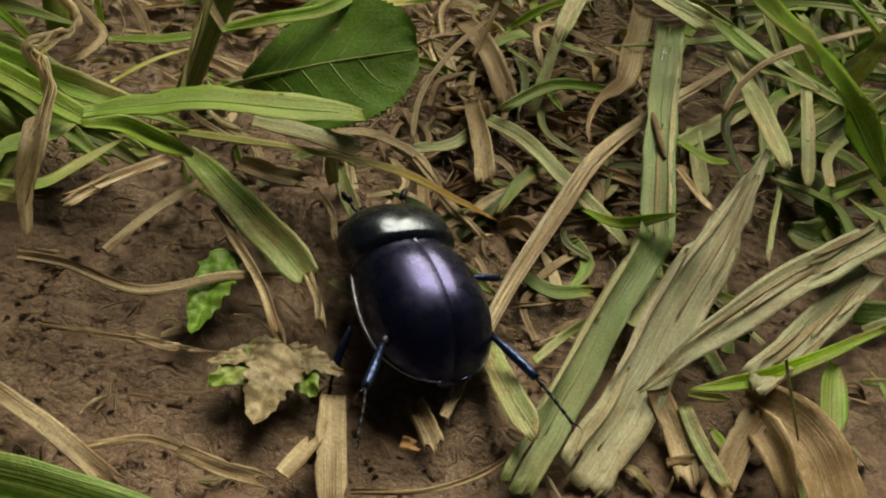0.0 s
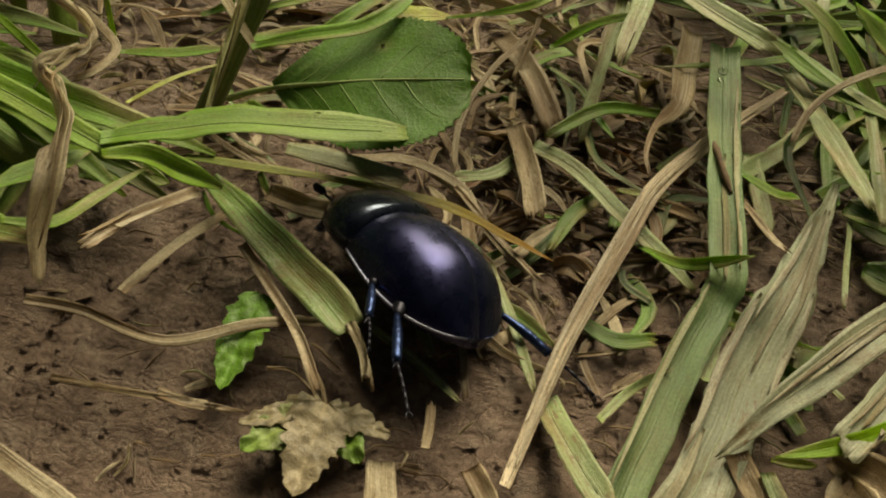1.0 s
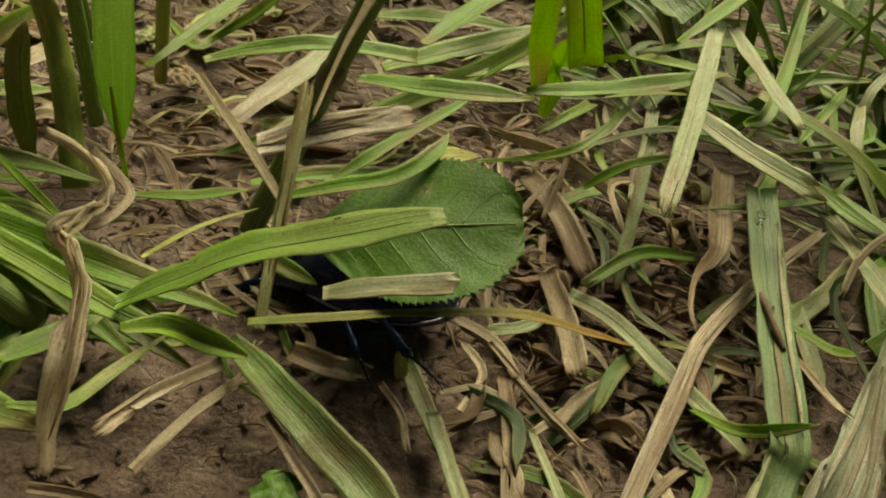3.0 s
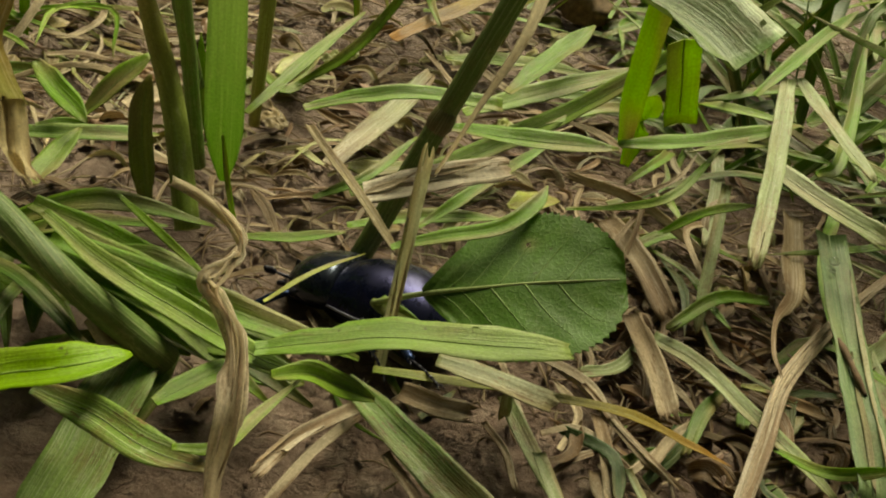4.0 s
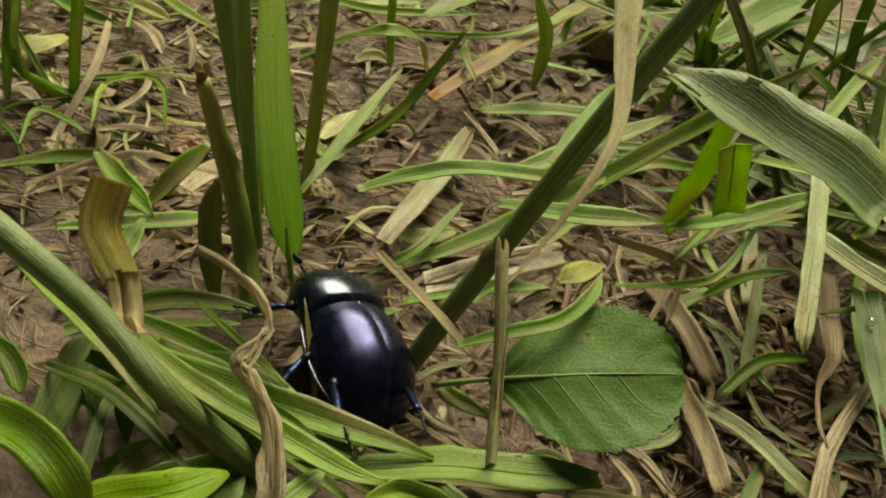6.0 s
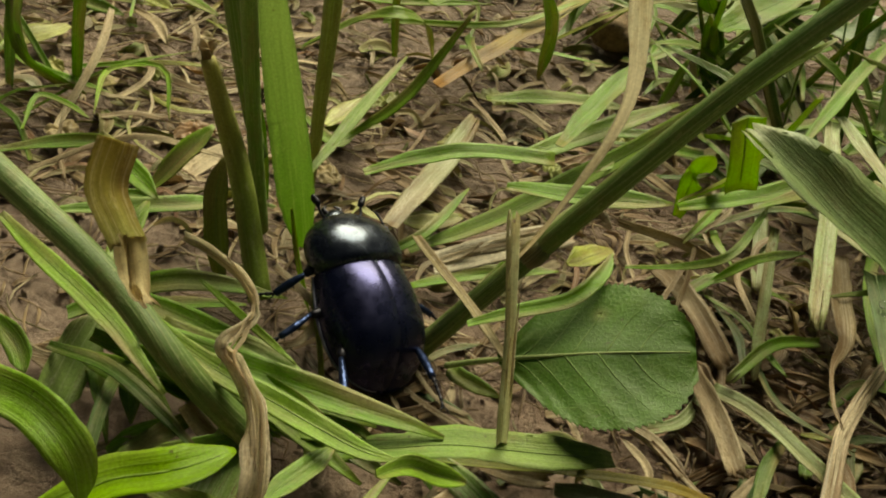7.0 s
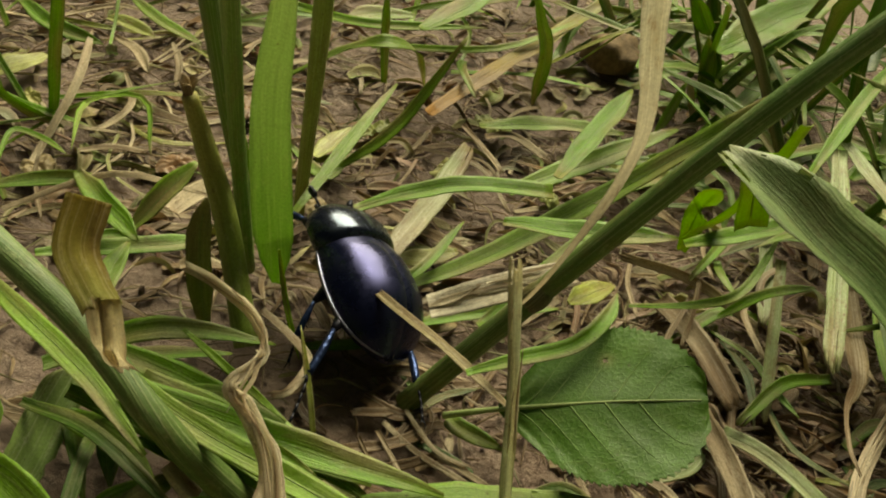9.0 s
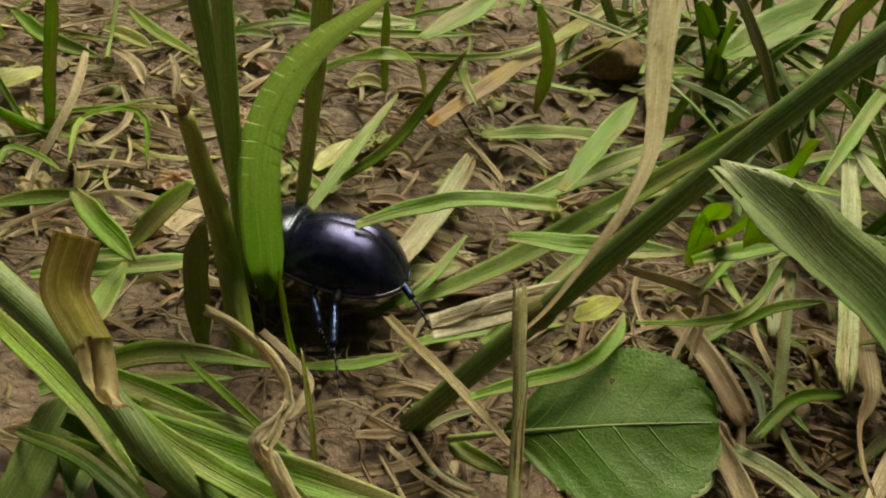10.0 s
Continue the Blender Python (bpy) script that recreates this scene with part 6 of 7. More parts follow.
ribbon(bm, [(21.4, 38.9, 1.4), (21.9, 37.0, 2.0), (22.6, 35.0, 2.2), (23.2, 32.6, 1.6)], 2.2, (0.62, 0.50, 0.33), (0.50, 0.38, 0.22), widths=(0.4, 1, 0.9, 0.5), fold=0.5, wave=0.4, stain=0.5, ragged=0.4, face=(-0.7, -0.4, 0.6), steps=7, rng=random.Random(6))
part("folded_edge", bm, STRAW, curl, "paler folded edge")

rng = random.Random(44)
for x, y, z in ((-46, 84, 0.8), (-52, 92, 1.0), (-38, 88, 0.6), (-30, 96, 0.8), (-22, 92, 0.6), (-12, 90, 0.6), (-57, 80, 0.9), (-43, 96, 0.8), (-5, 98, 0.8), (-33, 82, 0.5), (-18, 101, 0.8), (-62, 90, 1.0)):
    scrap = new("leaf_scrap", None)
    scrap.location = (x * MM, y * MM, z * MM)
    tagged(scrap, "small yellowed torn leaf scrap lying on litter", "leaf scrap", "yellowed scraps")
    k = rng.choice(((0.44, 0.42, 0.14), (0.50, 0.38, 0.20), (0.36, 0.40, 0.12), (0.34, 0.20, 0.11)))
    sheet("leaf_plate", (0, 0, 0), (rng.uniform(1.4, 2.8), rng.uniform(0.8, 1.5)), rng.uniform(0, 180), k, tuple(v * 0.7 for v in k), scrap, rng.uniform(1, 40), 2, 0.12, 0.5)


def pebble_like(name, x, y, z, r, squash, mat, label, category, seed, flat=0.7):
    bm = bmesh.new()
    bmesh.ops.create_icosphere(bm, subdivisions=3, radius=1)
    for v in bm.verts:
        k = 1 + 0.55 * noise.noise(v.co * 1.5 + Vector((seed, 0, 0))) + 0.34 * noise.noise(v.co * 3.5 + Vector((0, seed, 0))) + 0.14 * noise.noise(v.co * 8)
        v.co = Vector((v.co.x * k * r * squash, v.co.y * k * r, v.co.z * k * r * flat)) * MM
    ob = part(name, bm, mat)
    ob.rotation_euler = (0, 0, seed)
    ob.location = (x * MM, y * MM, z * MM)
    return tagged(ob, label, category)


pebble_like("dried_leaf_ball", -4.6, 121.5, 1.7, 3.1, 1.25, plain("tan_withered_skin", (0.24, 0.16, 0.085), 0.8), "tan crumpled withered leaf ball on earth", "withered leaf", 3)
rng = random.Random(11)
for x, y, r in ((7, 42.7, 0.8), (6.4, 41.9, 0.45), (-1.5, 47.5, 0.9), (3.5, 50.5, 0.7), (-19.8, 35.4, 0.6), (-14, 33, 0.7), (-6, 28.5, 0.8), (2.4, 31.5, 0.9), (10.5, 45.2, 0.6), (-17, 48, 0.6), (-34, 79, 1.1), (-28, 88, 1.2), (-45, 86, 1.3), (-15, 97, 1.2), (-9, 84, 1.1)):
    pebble_like("earth_crumb", x, y, hills(x, y) - r * 0.05, r * 0.8, rng.uniform(0.9, 1.5), EARTH, "small brown lump of crumbled clay", "clod", rng.random() * 50)
bm = bmesh.new()
tube(bm, [(14.0, 63.9, 4.9), (14.2, 62.0, 5.2), (14.55, 60.0, 5.15), (15.0, 58.3, 4.9)], (0.16, 0.30, 0.20, 0.27, 0.12), (0.1, 0.06, 0.03), (0.1, 0.06, 0.03))
tagged(part("bark_scab", bm, TWIG), "dark brown bark sliver stuck on a grass leaf", "bark sliver")
for x, y, z, r in ((15.2, 72.6, 5.6, 0.42), (14.5, 61.6, 5.2, 0.18), (14.9, 71.4, 5.5, 0.22), (-21.3, 50.6, 3.6, 0.45)):
    bm = lump((0, 0, 0), (r, r, r * 0.8), 16, 10)
    drop = part("water_drop", bm, WATER)
    drop.location = (x * MM, y * MM, z * MM)
    tagged(drop, "tiny clear water drop on a grass leaf", "water drop")

# the bundle of leaves that lies along the near stalk
r = random.Random(78)
for i in range(7):
    a, b = (Vector(p) + Vector((r.uniform(-2.5, 2.5), r.uniform(-2.5, 2.5), -0.5 * i)) for p in ((-40.5, 54.2, 7.5), (-20.9, 48.9, 5.5)))
    mid = (a + b) / 2 + Vector((r.uniform(-1, 1), r.uniform(-1, 1), r.uniform(0, 1.2)))
    c = r.choice((GREEN, GREEN, LUSH, DEEP))
    blade("green_leaf_strip", [a, mid, b], r.uniform(1.3, 2.2), c, c, "green grass leaf in the bundle along the stalk", "bundle leaves", ends=(0.6, 0.15), tip=r.uniform(0.5, 0.75), fold=0.3, steps=5, rng=r)

# the dense tuft whose leaves all lean out of one root over the bare earth
r = random.Random(77)
for i in range(12):
    root = Vector((r.uniform(-48, -37), r.uniform(52, 58), r.uniform(1.5, 4.5)))
    a = radians(r.gauss(-20, 24))
    n = min(r.uniform(8, 18), -27 - root.x)
    way = Vector((math.cos(a), math.sin(a), 0))
    rise = r.uniform(0.05, 0.22) * n
    pts = [root, root + way * n * 0.5 + Vector((0, 0, rise)), root + way * n + Vector((0, 0, rise * r.uniform(0.1, 0.9)))]
    c = r.choice((GREEN, GREEN, LUSH, DEEP, DEEP, (0.11, 0.25, 0.02)))
    blade("green_leaf_strip", pts, r.uniform(0.9, 2.3), c, c, "green grass leaf leaning out of the dense tuft", "tuft leaves", ends=(0.6, 0.1), tip=r.uniform(0.3, 0.7), fold=0.3, steps=5, rng=r)

# ---------------------------------------------------------------- scattered grass


def strew(count, xr, yr, zr, length, width, kinds, seed, lift=0.0, turn=(0, 360), mass=None):
    """Cut grass thrown over a stretch of earth, one by one or into one mass."""
    r = random.Random(seed)
    for _ in range(count):
        x, y, a = r.uniform(*xr), r.uniform(*yr), radians(r.uniform(*turn))
        n, w = r.uniform(*length), r.uniform(*width)
        w *= 0.75 if y > 80 else 1
        kind, label, c0, c1 = r.choice(kinds)
        way, across = Vector((math.cos(a), math.sin(a), 0)), Vector((-math.sin(a), math.cos(a), 0))
        z0 = max(hills(x, y), -0.4) + r.uniform(*zr)
        bend, rise = r.uniform(-0.28, 0.28) * n, r.uniform(0, lift) * n
        p = Vector((x, y, z0))
        k = r.uniform(0.8, 1.25)
        pts = [p, p + way * n * 0.5 + across * bend + Vector((0, 0, rise * 0.7 + 0.04 * n)), p + way * n + Vector((0, 0, rise))]
        c0, c1 = (tuple(v * k for v in c) for c in (c0, c1))
        shape = dict(ends=(0.8, r.choice((0.05, 0.1, 0.3, 0.7))), tip=r.uniform(0.25, 0.8), ragged=0.3, twist=(r.uniform(-30, 30), r.uniform(-30, 30)), fold=r.uniform(0.1, 0.4), steps=4, rng=r)
        if mass is not None:
            ribbon(mass, pts, w, c0, c1, **shape)
        else:
            blade(kind, pts, w, c0, c1, label, "scattered cut grass", category="dry straw" if c0[0] > c0[1] else "grass leaf", **shape)


FRESH = ("green_leaf_strip", "fresh green ribbed grass leaf among cut grass", GREEN, GREEN)
# DARKG and SHADY: shade between blades put into the leaf colour
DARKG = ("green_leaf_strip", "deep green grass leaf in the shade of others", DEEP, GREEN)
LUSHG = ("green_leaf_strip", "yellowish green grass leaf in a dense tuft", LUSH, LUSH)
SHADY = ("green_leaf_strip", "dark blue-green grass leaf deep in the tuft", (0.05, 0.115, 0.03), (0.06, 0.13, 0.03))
PALEG = ("pale_leaf_strip", "pale grey-green bruised cut grass lying over earth", PALE, PALE)
STRAWS = ("dry_straw", "dry straw-coloured grass strip lying on earth", DRY, DRY)
BROWNS = ("withered_leaf_strip", "withered brown dry grass strip on damp earth", BROWN, DRY)
DARKB = ("withered_leaf_strip", "dark brown rotting leaf shred on damp earth", (0.20, 0.12, 0.06), (0.13, 0.08, 0.04))
YELL = ("yellowed_leaf_strip", "yellowing green grass leaf on the earth", YELLOW, YELLOW)
FAR = bmesh.new()
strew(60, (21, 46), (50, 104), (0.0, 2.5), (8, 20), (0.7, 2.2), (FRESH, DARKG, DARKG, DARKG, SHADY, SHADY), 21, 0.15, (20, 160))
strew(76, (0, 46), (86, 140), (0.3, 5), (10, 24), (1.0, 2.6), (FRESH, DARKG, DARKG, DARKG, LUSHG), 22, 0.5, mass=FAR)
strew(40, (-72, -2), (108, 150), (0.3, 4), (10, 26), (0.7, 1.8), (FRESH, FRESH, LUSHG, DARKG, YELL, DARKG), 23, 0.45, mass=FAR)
strew(26, (-80, -50), (66, 108), (0.2, 3), (7, 18), (0.4, 1.1), (FRESH, FRESH, LUSHG, YELL, STRAWS), 24, 0.35)
strew(34, (-56, -4), (78, 112), (0.1, 0.6), (5, 14), (0.25, 0.8), (STRAWS, BROWNS, BROWNS, DARKB, YELL, STRAWS), 25, 0.03)
strew(12, (16, 38), (28, 52), (0.0, 0.3), (5, 11), (0.6, 1.6), (PALEG, FRESH, DARKG, DARKG), 27, 0.0)
strew(16, (-44, -14), (62, 84), (0.0, 0.2), (4, 10), (0.25, 0.7), (DARKB, STRAWS, BROWNS, BROWNS), 28, 0.0)

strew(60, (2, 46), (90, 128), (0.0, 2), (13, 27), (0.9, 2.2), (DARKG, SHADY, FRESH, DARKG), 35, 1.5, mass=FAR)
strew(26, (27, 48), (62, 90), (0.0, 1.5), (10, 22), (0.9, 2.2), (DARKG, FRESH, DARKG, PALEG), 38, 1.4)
strew(18, (-2, 18), (70, 92), (0.2, 1.6), (6, 14), (0.4, 1.2), (FRESH, DARKG, BROWNS, STRAWS), 37, 0.25)
# dark tints here paint in the shaded gaps behind
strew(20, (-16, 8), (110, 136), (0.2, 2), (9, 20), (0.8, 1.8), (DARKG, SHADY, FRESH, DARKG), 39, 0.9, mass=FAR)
# dark shreds and leaves whose colour darkens earth that lies in shade
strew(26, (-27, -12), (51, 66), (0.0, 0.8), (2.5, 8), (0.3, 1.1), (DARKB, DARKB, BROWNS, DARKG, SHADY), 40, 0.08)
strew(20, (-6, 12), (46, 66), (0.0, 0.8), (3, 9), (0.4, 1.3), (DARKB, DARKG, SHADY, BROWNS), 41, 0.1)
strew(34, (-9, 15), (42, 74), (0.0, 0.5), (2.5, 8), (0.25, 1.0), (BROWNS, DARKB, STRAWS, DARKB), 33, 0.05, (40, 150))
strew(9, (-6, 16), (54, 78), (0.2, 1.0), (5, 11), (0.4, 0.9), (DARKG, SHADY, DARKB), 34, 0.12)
tagged(part("far_grass", FAR, GRASS), "dense green grass standing behind the bare patch", "grass", kind="stuff")
for x, y, z, turn in ((-40.3, 69.2, 17.9, 40), (-40.0, 69.0, 18.0, 150), (-40.2, 69.6, 17.8, 265)):
    a = radians(turn)
    bm = bmesh.new()
    ribbon(bm, [(x, y, z - 0.6), (x + 0.35 * math.cos(a), y + 0.35 * math.sin(a), z + 0.6), (x + 0.8 * math.cos(a), y + 0.8 * math.sin(a), z + 1.0)], 0.7, (0.30, 0.17, 0.07), (0.60, 0.48, 0.32), face=(0, -1, 0.2), ragged=0.3, ends=(0.9, 0.6), steps=4, rng=random.Random(turn))
    part("torn_husk", bm, STRAW, STUB, "torn brown husk")


def litter():
    """Shreds of straw, bark and crumbs trodden into the earth."""
    r = random.Random(31)
    bm = bmesh.new()
    for i in range(3600):
        if i < 3000:
            x, y, n = r.uniform(-78, 46), 60 + 85 * r.random() ** 1.2, r.uniform(1.2, 7)
        else:
            x, y, n = r.uniform(-32, 30), r.uniform(22, 66), r.uniform(0.5, 2.6)
            if i % 2:
                x, y = r.gauss(3, 7), r.uniform(42, 76)
        a = radians(r.gauss(0, 45))
        way, z = Vector((math.cos(a), math.sin(a), 0)), hills(x, y)
        p = Vector((x, y, z + r.uniform(0.05, 0.35)))
        q = p + way * n
        q.z = hills(q.x, q.y) + r.uniform(0.05, 0.6)
        mid = (p + q) / 2 + Vector((r.uniform(-0.2, 0.2) * n, r.uniform(-0.2, 0.2) * n, r.uniform(0, 0.5)))
        c = r.choice((DRY, BROWN, BROWN, (0.20, 0.115, 0.055), (0.13, 0.075, 0.04), (0.40, 0.30, 0.17), (0.30, 0.28, 0.12)))
        k = r.uniform(0.5, 1.0)
        c = tuple(v * k for v in c)
        ribbon(bm, [p, mid, q], r.uniform(0.06, 0.24) if r.random() < 0.88 else r.uniform(0.35, 0.7 if y < 62 else 1.0), c, c, face=(r.uniform(-0.5, 0.5), r.uniform(-0.6, 0.4), 1), ends=(0.6, 0.4), ragged=0.3, steps=2, rng=r)
    r = random.Random(36)
    shades = (DRY, DRY, DRY, BROWN, (0.55, 0.53, 0.24), (0.46, 0.30, 0.20), (0.19, 0.11, 0.055), (0.13, 0.075, 0.04), (0.42, 0.32, 0.19), (0.34, 0.19, 0.09), (0.36, 0.38, 0.12), (0.20, 0.28, 0.06))
    for i in range(900):
        x, y = r.uniform(-74, 14), 70 + 62 * r.random() ** 1.1
        if i % 5 == 0:
            x, y = r.uniform(-4, 16), r.uniform(52, 78)
        n, a = r.uniform(1.8, 8) * (1 if i % 7 in (0, 2, 4, 5) else 0.6), radians(r.gauss(10, 50))
        way, side = Vector((math.cos(a), math.sin(a), 0)), Vector((-math.sin(a), math.cos(a), 0))
        curl, arch = r.uniform(-0.5, 0.5) * n, r.uniform(0, 0.16) * n
        pts = []
        for k in (0, 0.33, 0.66, 1):
            p = Vector((x, y, 0)) + way * n * k + side * curl * (k - k * k) * 2
            p.z = hills(p.x, p.y) + 0.15 + arch * 4 * (k - k * k) + r.uniform(0, 0.35)
            pts.append(p)
        c, k = r.choice(shades), r.uniform(0.6, 1.2)
        if i % 5 == 0:
            c = r.choice((BROWN, (0.19, 0.11, 0.055), (0.13, 0.075, 0.04)))
        c = tuple(v * k for v in c)
        wide = r.uniform(0.18, 0.6) if i % 7 in (0, 2, 4, 5) else r.uniform(0.6, 1.8)
        ribbon(bm, pts, wide, c, tuple(v * r.uniform(0.7, 1.2) for v in c), face=(r.uniform(-0.8, 0.8), r.uniform(-0.9, 0.3), 1), twist=(r.uniform(-50, 50), r.uniform(-50, 50)), ends=(0.5, r.choice((0.1, 0.4, 0.8))), ragged=0.4, steps=3, fold=r.uniform(0.1, 0.6), rng=r)
    tagged(part("straw_litter", bm, STRAW), "shreds of dry straw and bark trodden into earth", "litter", kind="stuff")
    r = random.Random(32)
    ball = bmesh.new()
    bmesh.ops.create_icosphere(ball, subdivisions=1, radius=1)
    ball.verts.index_update()
    corners, sides = [v.co.copy() for v in ball.verts], [[v.index for v in fc.verts] for fc in ball.faces]
    ball.free()
    verts, faces = [], []
    for i in range(7500):
        x, y = r.uniform(-34, 30), 23 + 42 * r.random()
        if i % 4 == 0:
            x, y = r.uniform(-60, 34), r.uniform(60, 112)
        s = (0.05 + 0.22 * r.random() ** 5) * (1 if y < 62 else 1.5)
        turn = Euler((r.random() * 6, r.random() * 6, r.random() * 6)).to_matrix()
        at, first = Vector((x, y, hills(x, y) + s * 0.25)), len(verts)
        for c in corners:
            q = turn @ Vector((c.x * 1.35, c.y, c.z * 0.75)) * s * (1 + 0.5 * noise.noise(c * 1.3 + at))
            verts.append((at + q) * MM)
        faces += [[first + j for j in fc] for fc in sides]
    ball = bmesh.new()
    bmesh.ops.create_icosphere(ball, subdivisions=2, radius=1)
    ball.verts.index_update()
    corners, sides = [v.co.copy() for v in ball.verts], [[v.index for v in fc.verts] for fc in ball.faces]
    ball.free()
    for i in range(170):
        x, y = r.uniform(-32, 28), 23 + 40 * r.random()
        if i % 3 == 0:
            x, y = r.uniform(-58, 34), r.uniform(60, 108)
        s = 0.3 + 0.9 * r.random() ** 3
        turn = Euler((r.gauss(0, 0.3), r.gauss(0, 0.3), r.random() * 6)).to_matrix()
        at, first = Vector((x, y, hills(x, y) - s * 0.06)), len(verts)
        for c in corners:
            k = 1 + 0.7 * noise.noise(c * 1.2 + at) + 0.4 * noise.noise(c * 3 + at)
            verts.append((at + turn @ Vector((c.x * 1.3 * k, c.y * k, c.z * 0.26 * (0.6 + 0.4 * k))) * s) * MM)
        faces += [[first + j for j in fc] for fc in sides]
    me = bpy.data.meshes.new("earth_crumbs")
    me.from_pydata(verts, [], faces)
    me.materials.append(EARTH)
    tagged(new("earth_crumbs", me), "loose fine crumbs of brown clay", "crumbs", kind="stuff")


litter()

# ---------------------------------------------------------------- movement


def lay(a, b, roll=0.0):
    """The pose of a thing whose own y axis runs from a to b (mm), its top as far up as it can be."""
    a, b = Vector(a), Vector(b)
    y = (b - a).normalized()
    x = y.cross(Vector((0, 0, 1))).normalized()
    m = Matrix((x, y, x.cross(y))).transposed().to_4x4()
    return Matrix.Translation(a * MM) @ m @ Matrix.Rotation(radians(roll), 4, "Y")


STALK = stem("plant_stalk", [(0, 0, 0), (0, 15, 0.6), (0, 32, 0.9), (0, 50, 0)], (0.85, 0.8, 0.78, 0.75), (0.16, 0.235, 0.06), (0.095, 0.22, 0.055), "long round green grass stalk leaning over the leaf", category="grass stem")
bm = bmesh.new()
tube(bm, [(0, 12.2, 0.5), (0, 12.8, 0.5), (0, 13.4, 0.52), (0, 14.0, 0.55)], (0.8, 0.98, 0.95, 0.8), (0.22, 0.16, 0.07), (0.16, 0.17, 0.06), 12, 3)
part("node", bm, STEM, STALK, "swollen brownish node")
UPZ = dict(face=(0, 0, 1))
BROAD = blade("pale_leaf_strip", [(0, 0, 0), (0, 6, 0.9), (0, 12, 0.7), (0, 18, 0)], 2.7, (0.19, 0.37, 0.045), (0.25, 0.38, 0.085), "broad pale cut grass with a brown end lifted by the beetle", stain=0.14, ends=(0.4, 0.4), tip=0.72, mat=GRASS, ragged=0.2, fold=0.16, midrib=True, **UPZ)
WHITE = blade("pale_leaf_strip", [(0, 6, 0), (0, 9, 0.25), (0, 13.5, 0)], 1.5, (0.34, 0.41, 0.19), (0.52, 0.54, 0.36), "whitish cut grass with a square torn end", ends=(0.6, 0.9), tip=0.92, ragged=0.3, fold=0.1, **UPZ)
RUSTY = blade("yellowed_leaf_strip", [(0, 0, 0), (0.3, 8, 1.6), (0, 16, 2.0), (0, 21, 0.9), (0, 25, 0)], 0.95, (0.24, 0.34, 0.04), (0.46, 0.21, 0.04), "long green grass leaf turning orange towards its tip", stain=0.2, ends=(0.7, 0.1), fold=0.3, **UPZ)
NEAR = blade("pale_leaf_strip", [(0, 0, 0), (0, 6, 0.4), (0, 13.2, 0)], 4.9, (0.20, 0.35, 0.11), (0.27, 0.38, 0.16), "thick pale cut grass leaf hanging from the stalk", widths=(1, 1, 1, 0.92, 0.72, 0.25), ragged=0.26, fold=0.5, stain=0.12, mat=GRASS, midrib=True, **UPZ)
YOUNG = blade("young_leaf_strip", [(0, 0, 0), (0, 5, -0.8), (0, 10, -0.4), (0, 14.5, 0.6)], 1.8, BRIGHT, BRIGHT, "bright yellow-green young grass leaf bent by the stalk", ends=(0.5, 0.8), tip=0.9, fold=0.3, **UPZ)
PROP = blade("pale_leaf_strip", [(0, 0, 0), (0, 7, 0.3), (0, 15.7, 0)], 0.85, (0.50, 0.56, 0.34), (0.58, 0.60, 0.42), "thin pale dry grass strip standing before the toothed leaf", ends=(0.9, 0.9), tip=0.95, ragged=0.5, fold=0.4, mat=PAPER, fray=3, **UPZ)
LOOSE = blade("dry_straw", [(0, 0, 0), (0, 6, 0.3), (0, 13.2, 0)], 0.72, (0.42, 0.34, 0.17), (0.26, 0.22, 0.09), "brownish dry grass strip leaning over the stalk", category="dry straw", ends=(0.5, 0.85), tip=0.9, ragged=0.3, fold=0.3, **UPZ)
SLIVER = blade("yellowed_leaf_strip", [(0, 0, 0), (0, 4, 0.5), (0, 8.8, 0)], 0.42, YELLOW, YELLOW, "thin yellow-green grass sliver near the beetle", ends=(0.6, 0.1), fold=0.3, **UPZ)

SEGMENT, SEGMENTS = 1.45, 22


def curved_leaf():
    """A broad upright grass leaf in overlapping lengths, so that it can bow."""
    leaf = new("green_grass_leaf", None)
    tagged(leaf, "broad fresh green grass leaf standing upright beside the stems", "grass leaf")
    outline, lengths = (0.22, 0.75, 1.0, 1.0, 0.98, 0.94, 0.88, 0.78, 0.66, 0.50, 0.30, 0.04), []

    def wide(i):
        k = min(i // 2, len(outline) - 2)
        return outline[k] + (outline[k + 1] - outline[k]) * (i / 2 - k)

    for i in range(SEGMENTS):
        # sky sheen on the upper half is painted as a paler tint
        low, top_sheen = (0.17, 0.37, 0.04), (0.42, 0.53, 0.28)
        c0, c1 = (tuple(u + (v - u) * (i + k) / SEGMENTS for u, v in zip(low, top_sheen)) for k in (0, 1))
        bm = bmesh.new()
        ribbon(bm, [(0, 0, 0), (0, SEGMENT * 0.5, 0), (0, SEGMENT + 0.015, 0)], 3.1, c0, c1, face=(0, 0, 1), widths=(wide(i), wide(i + 1)), fold=0.2, stain=0.0, crook=0.0, steps=2, rng=random.Random(1))
        layer = bm.loops.layers.uv["UVMap"]
        for fc in bm.faces:
            for lp in fc.loops:
                lp[layer].uv.y += i * SEGMENT
        lengths.append(part("leaf_length", bm, WAXY, leaf))
    return leaf, lengths


UPRIGHT, LENGTHS = curved_leaf()


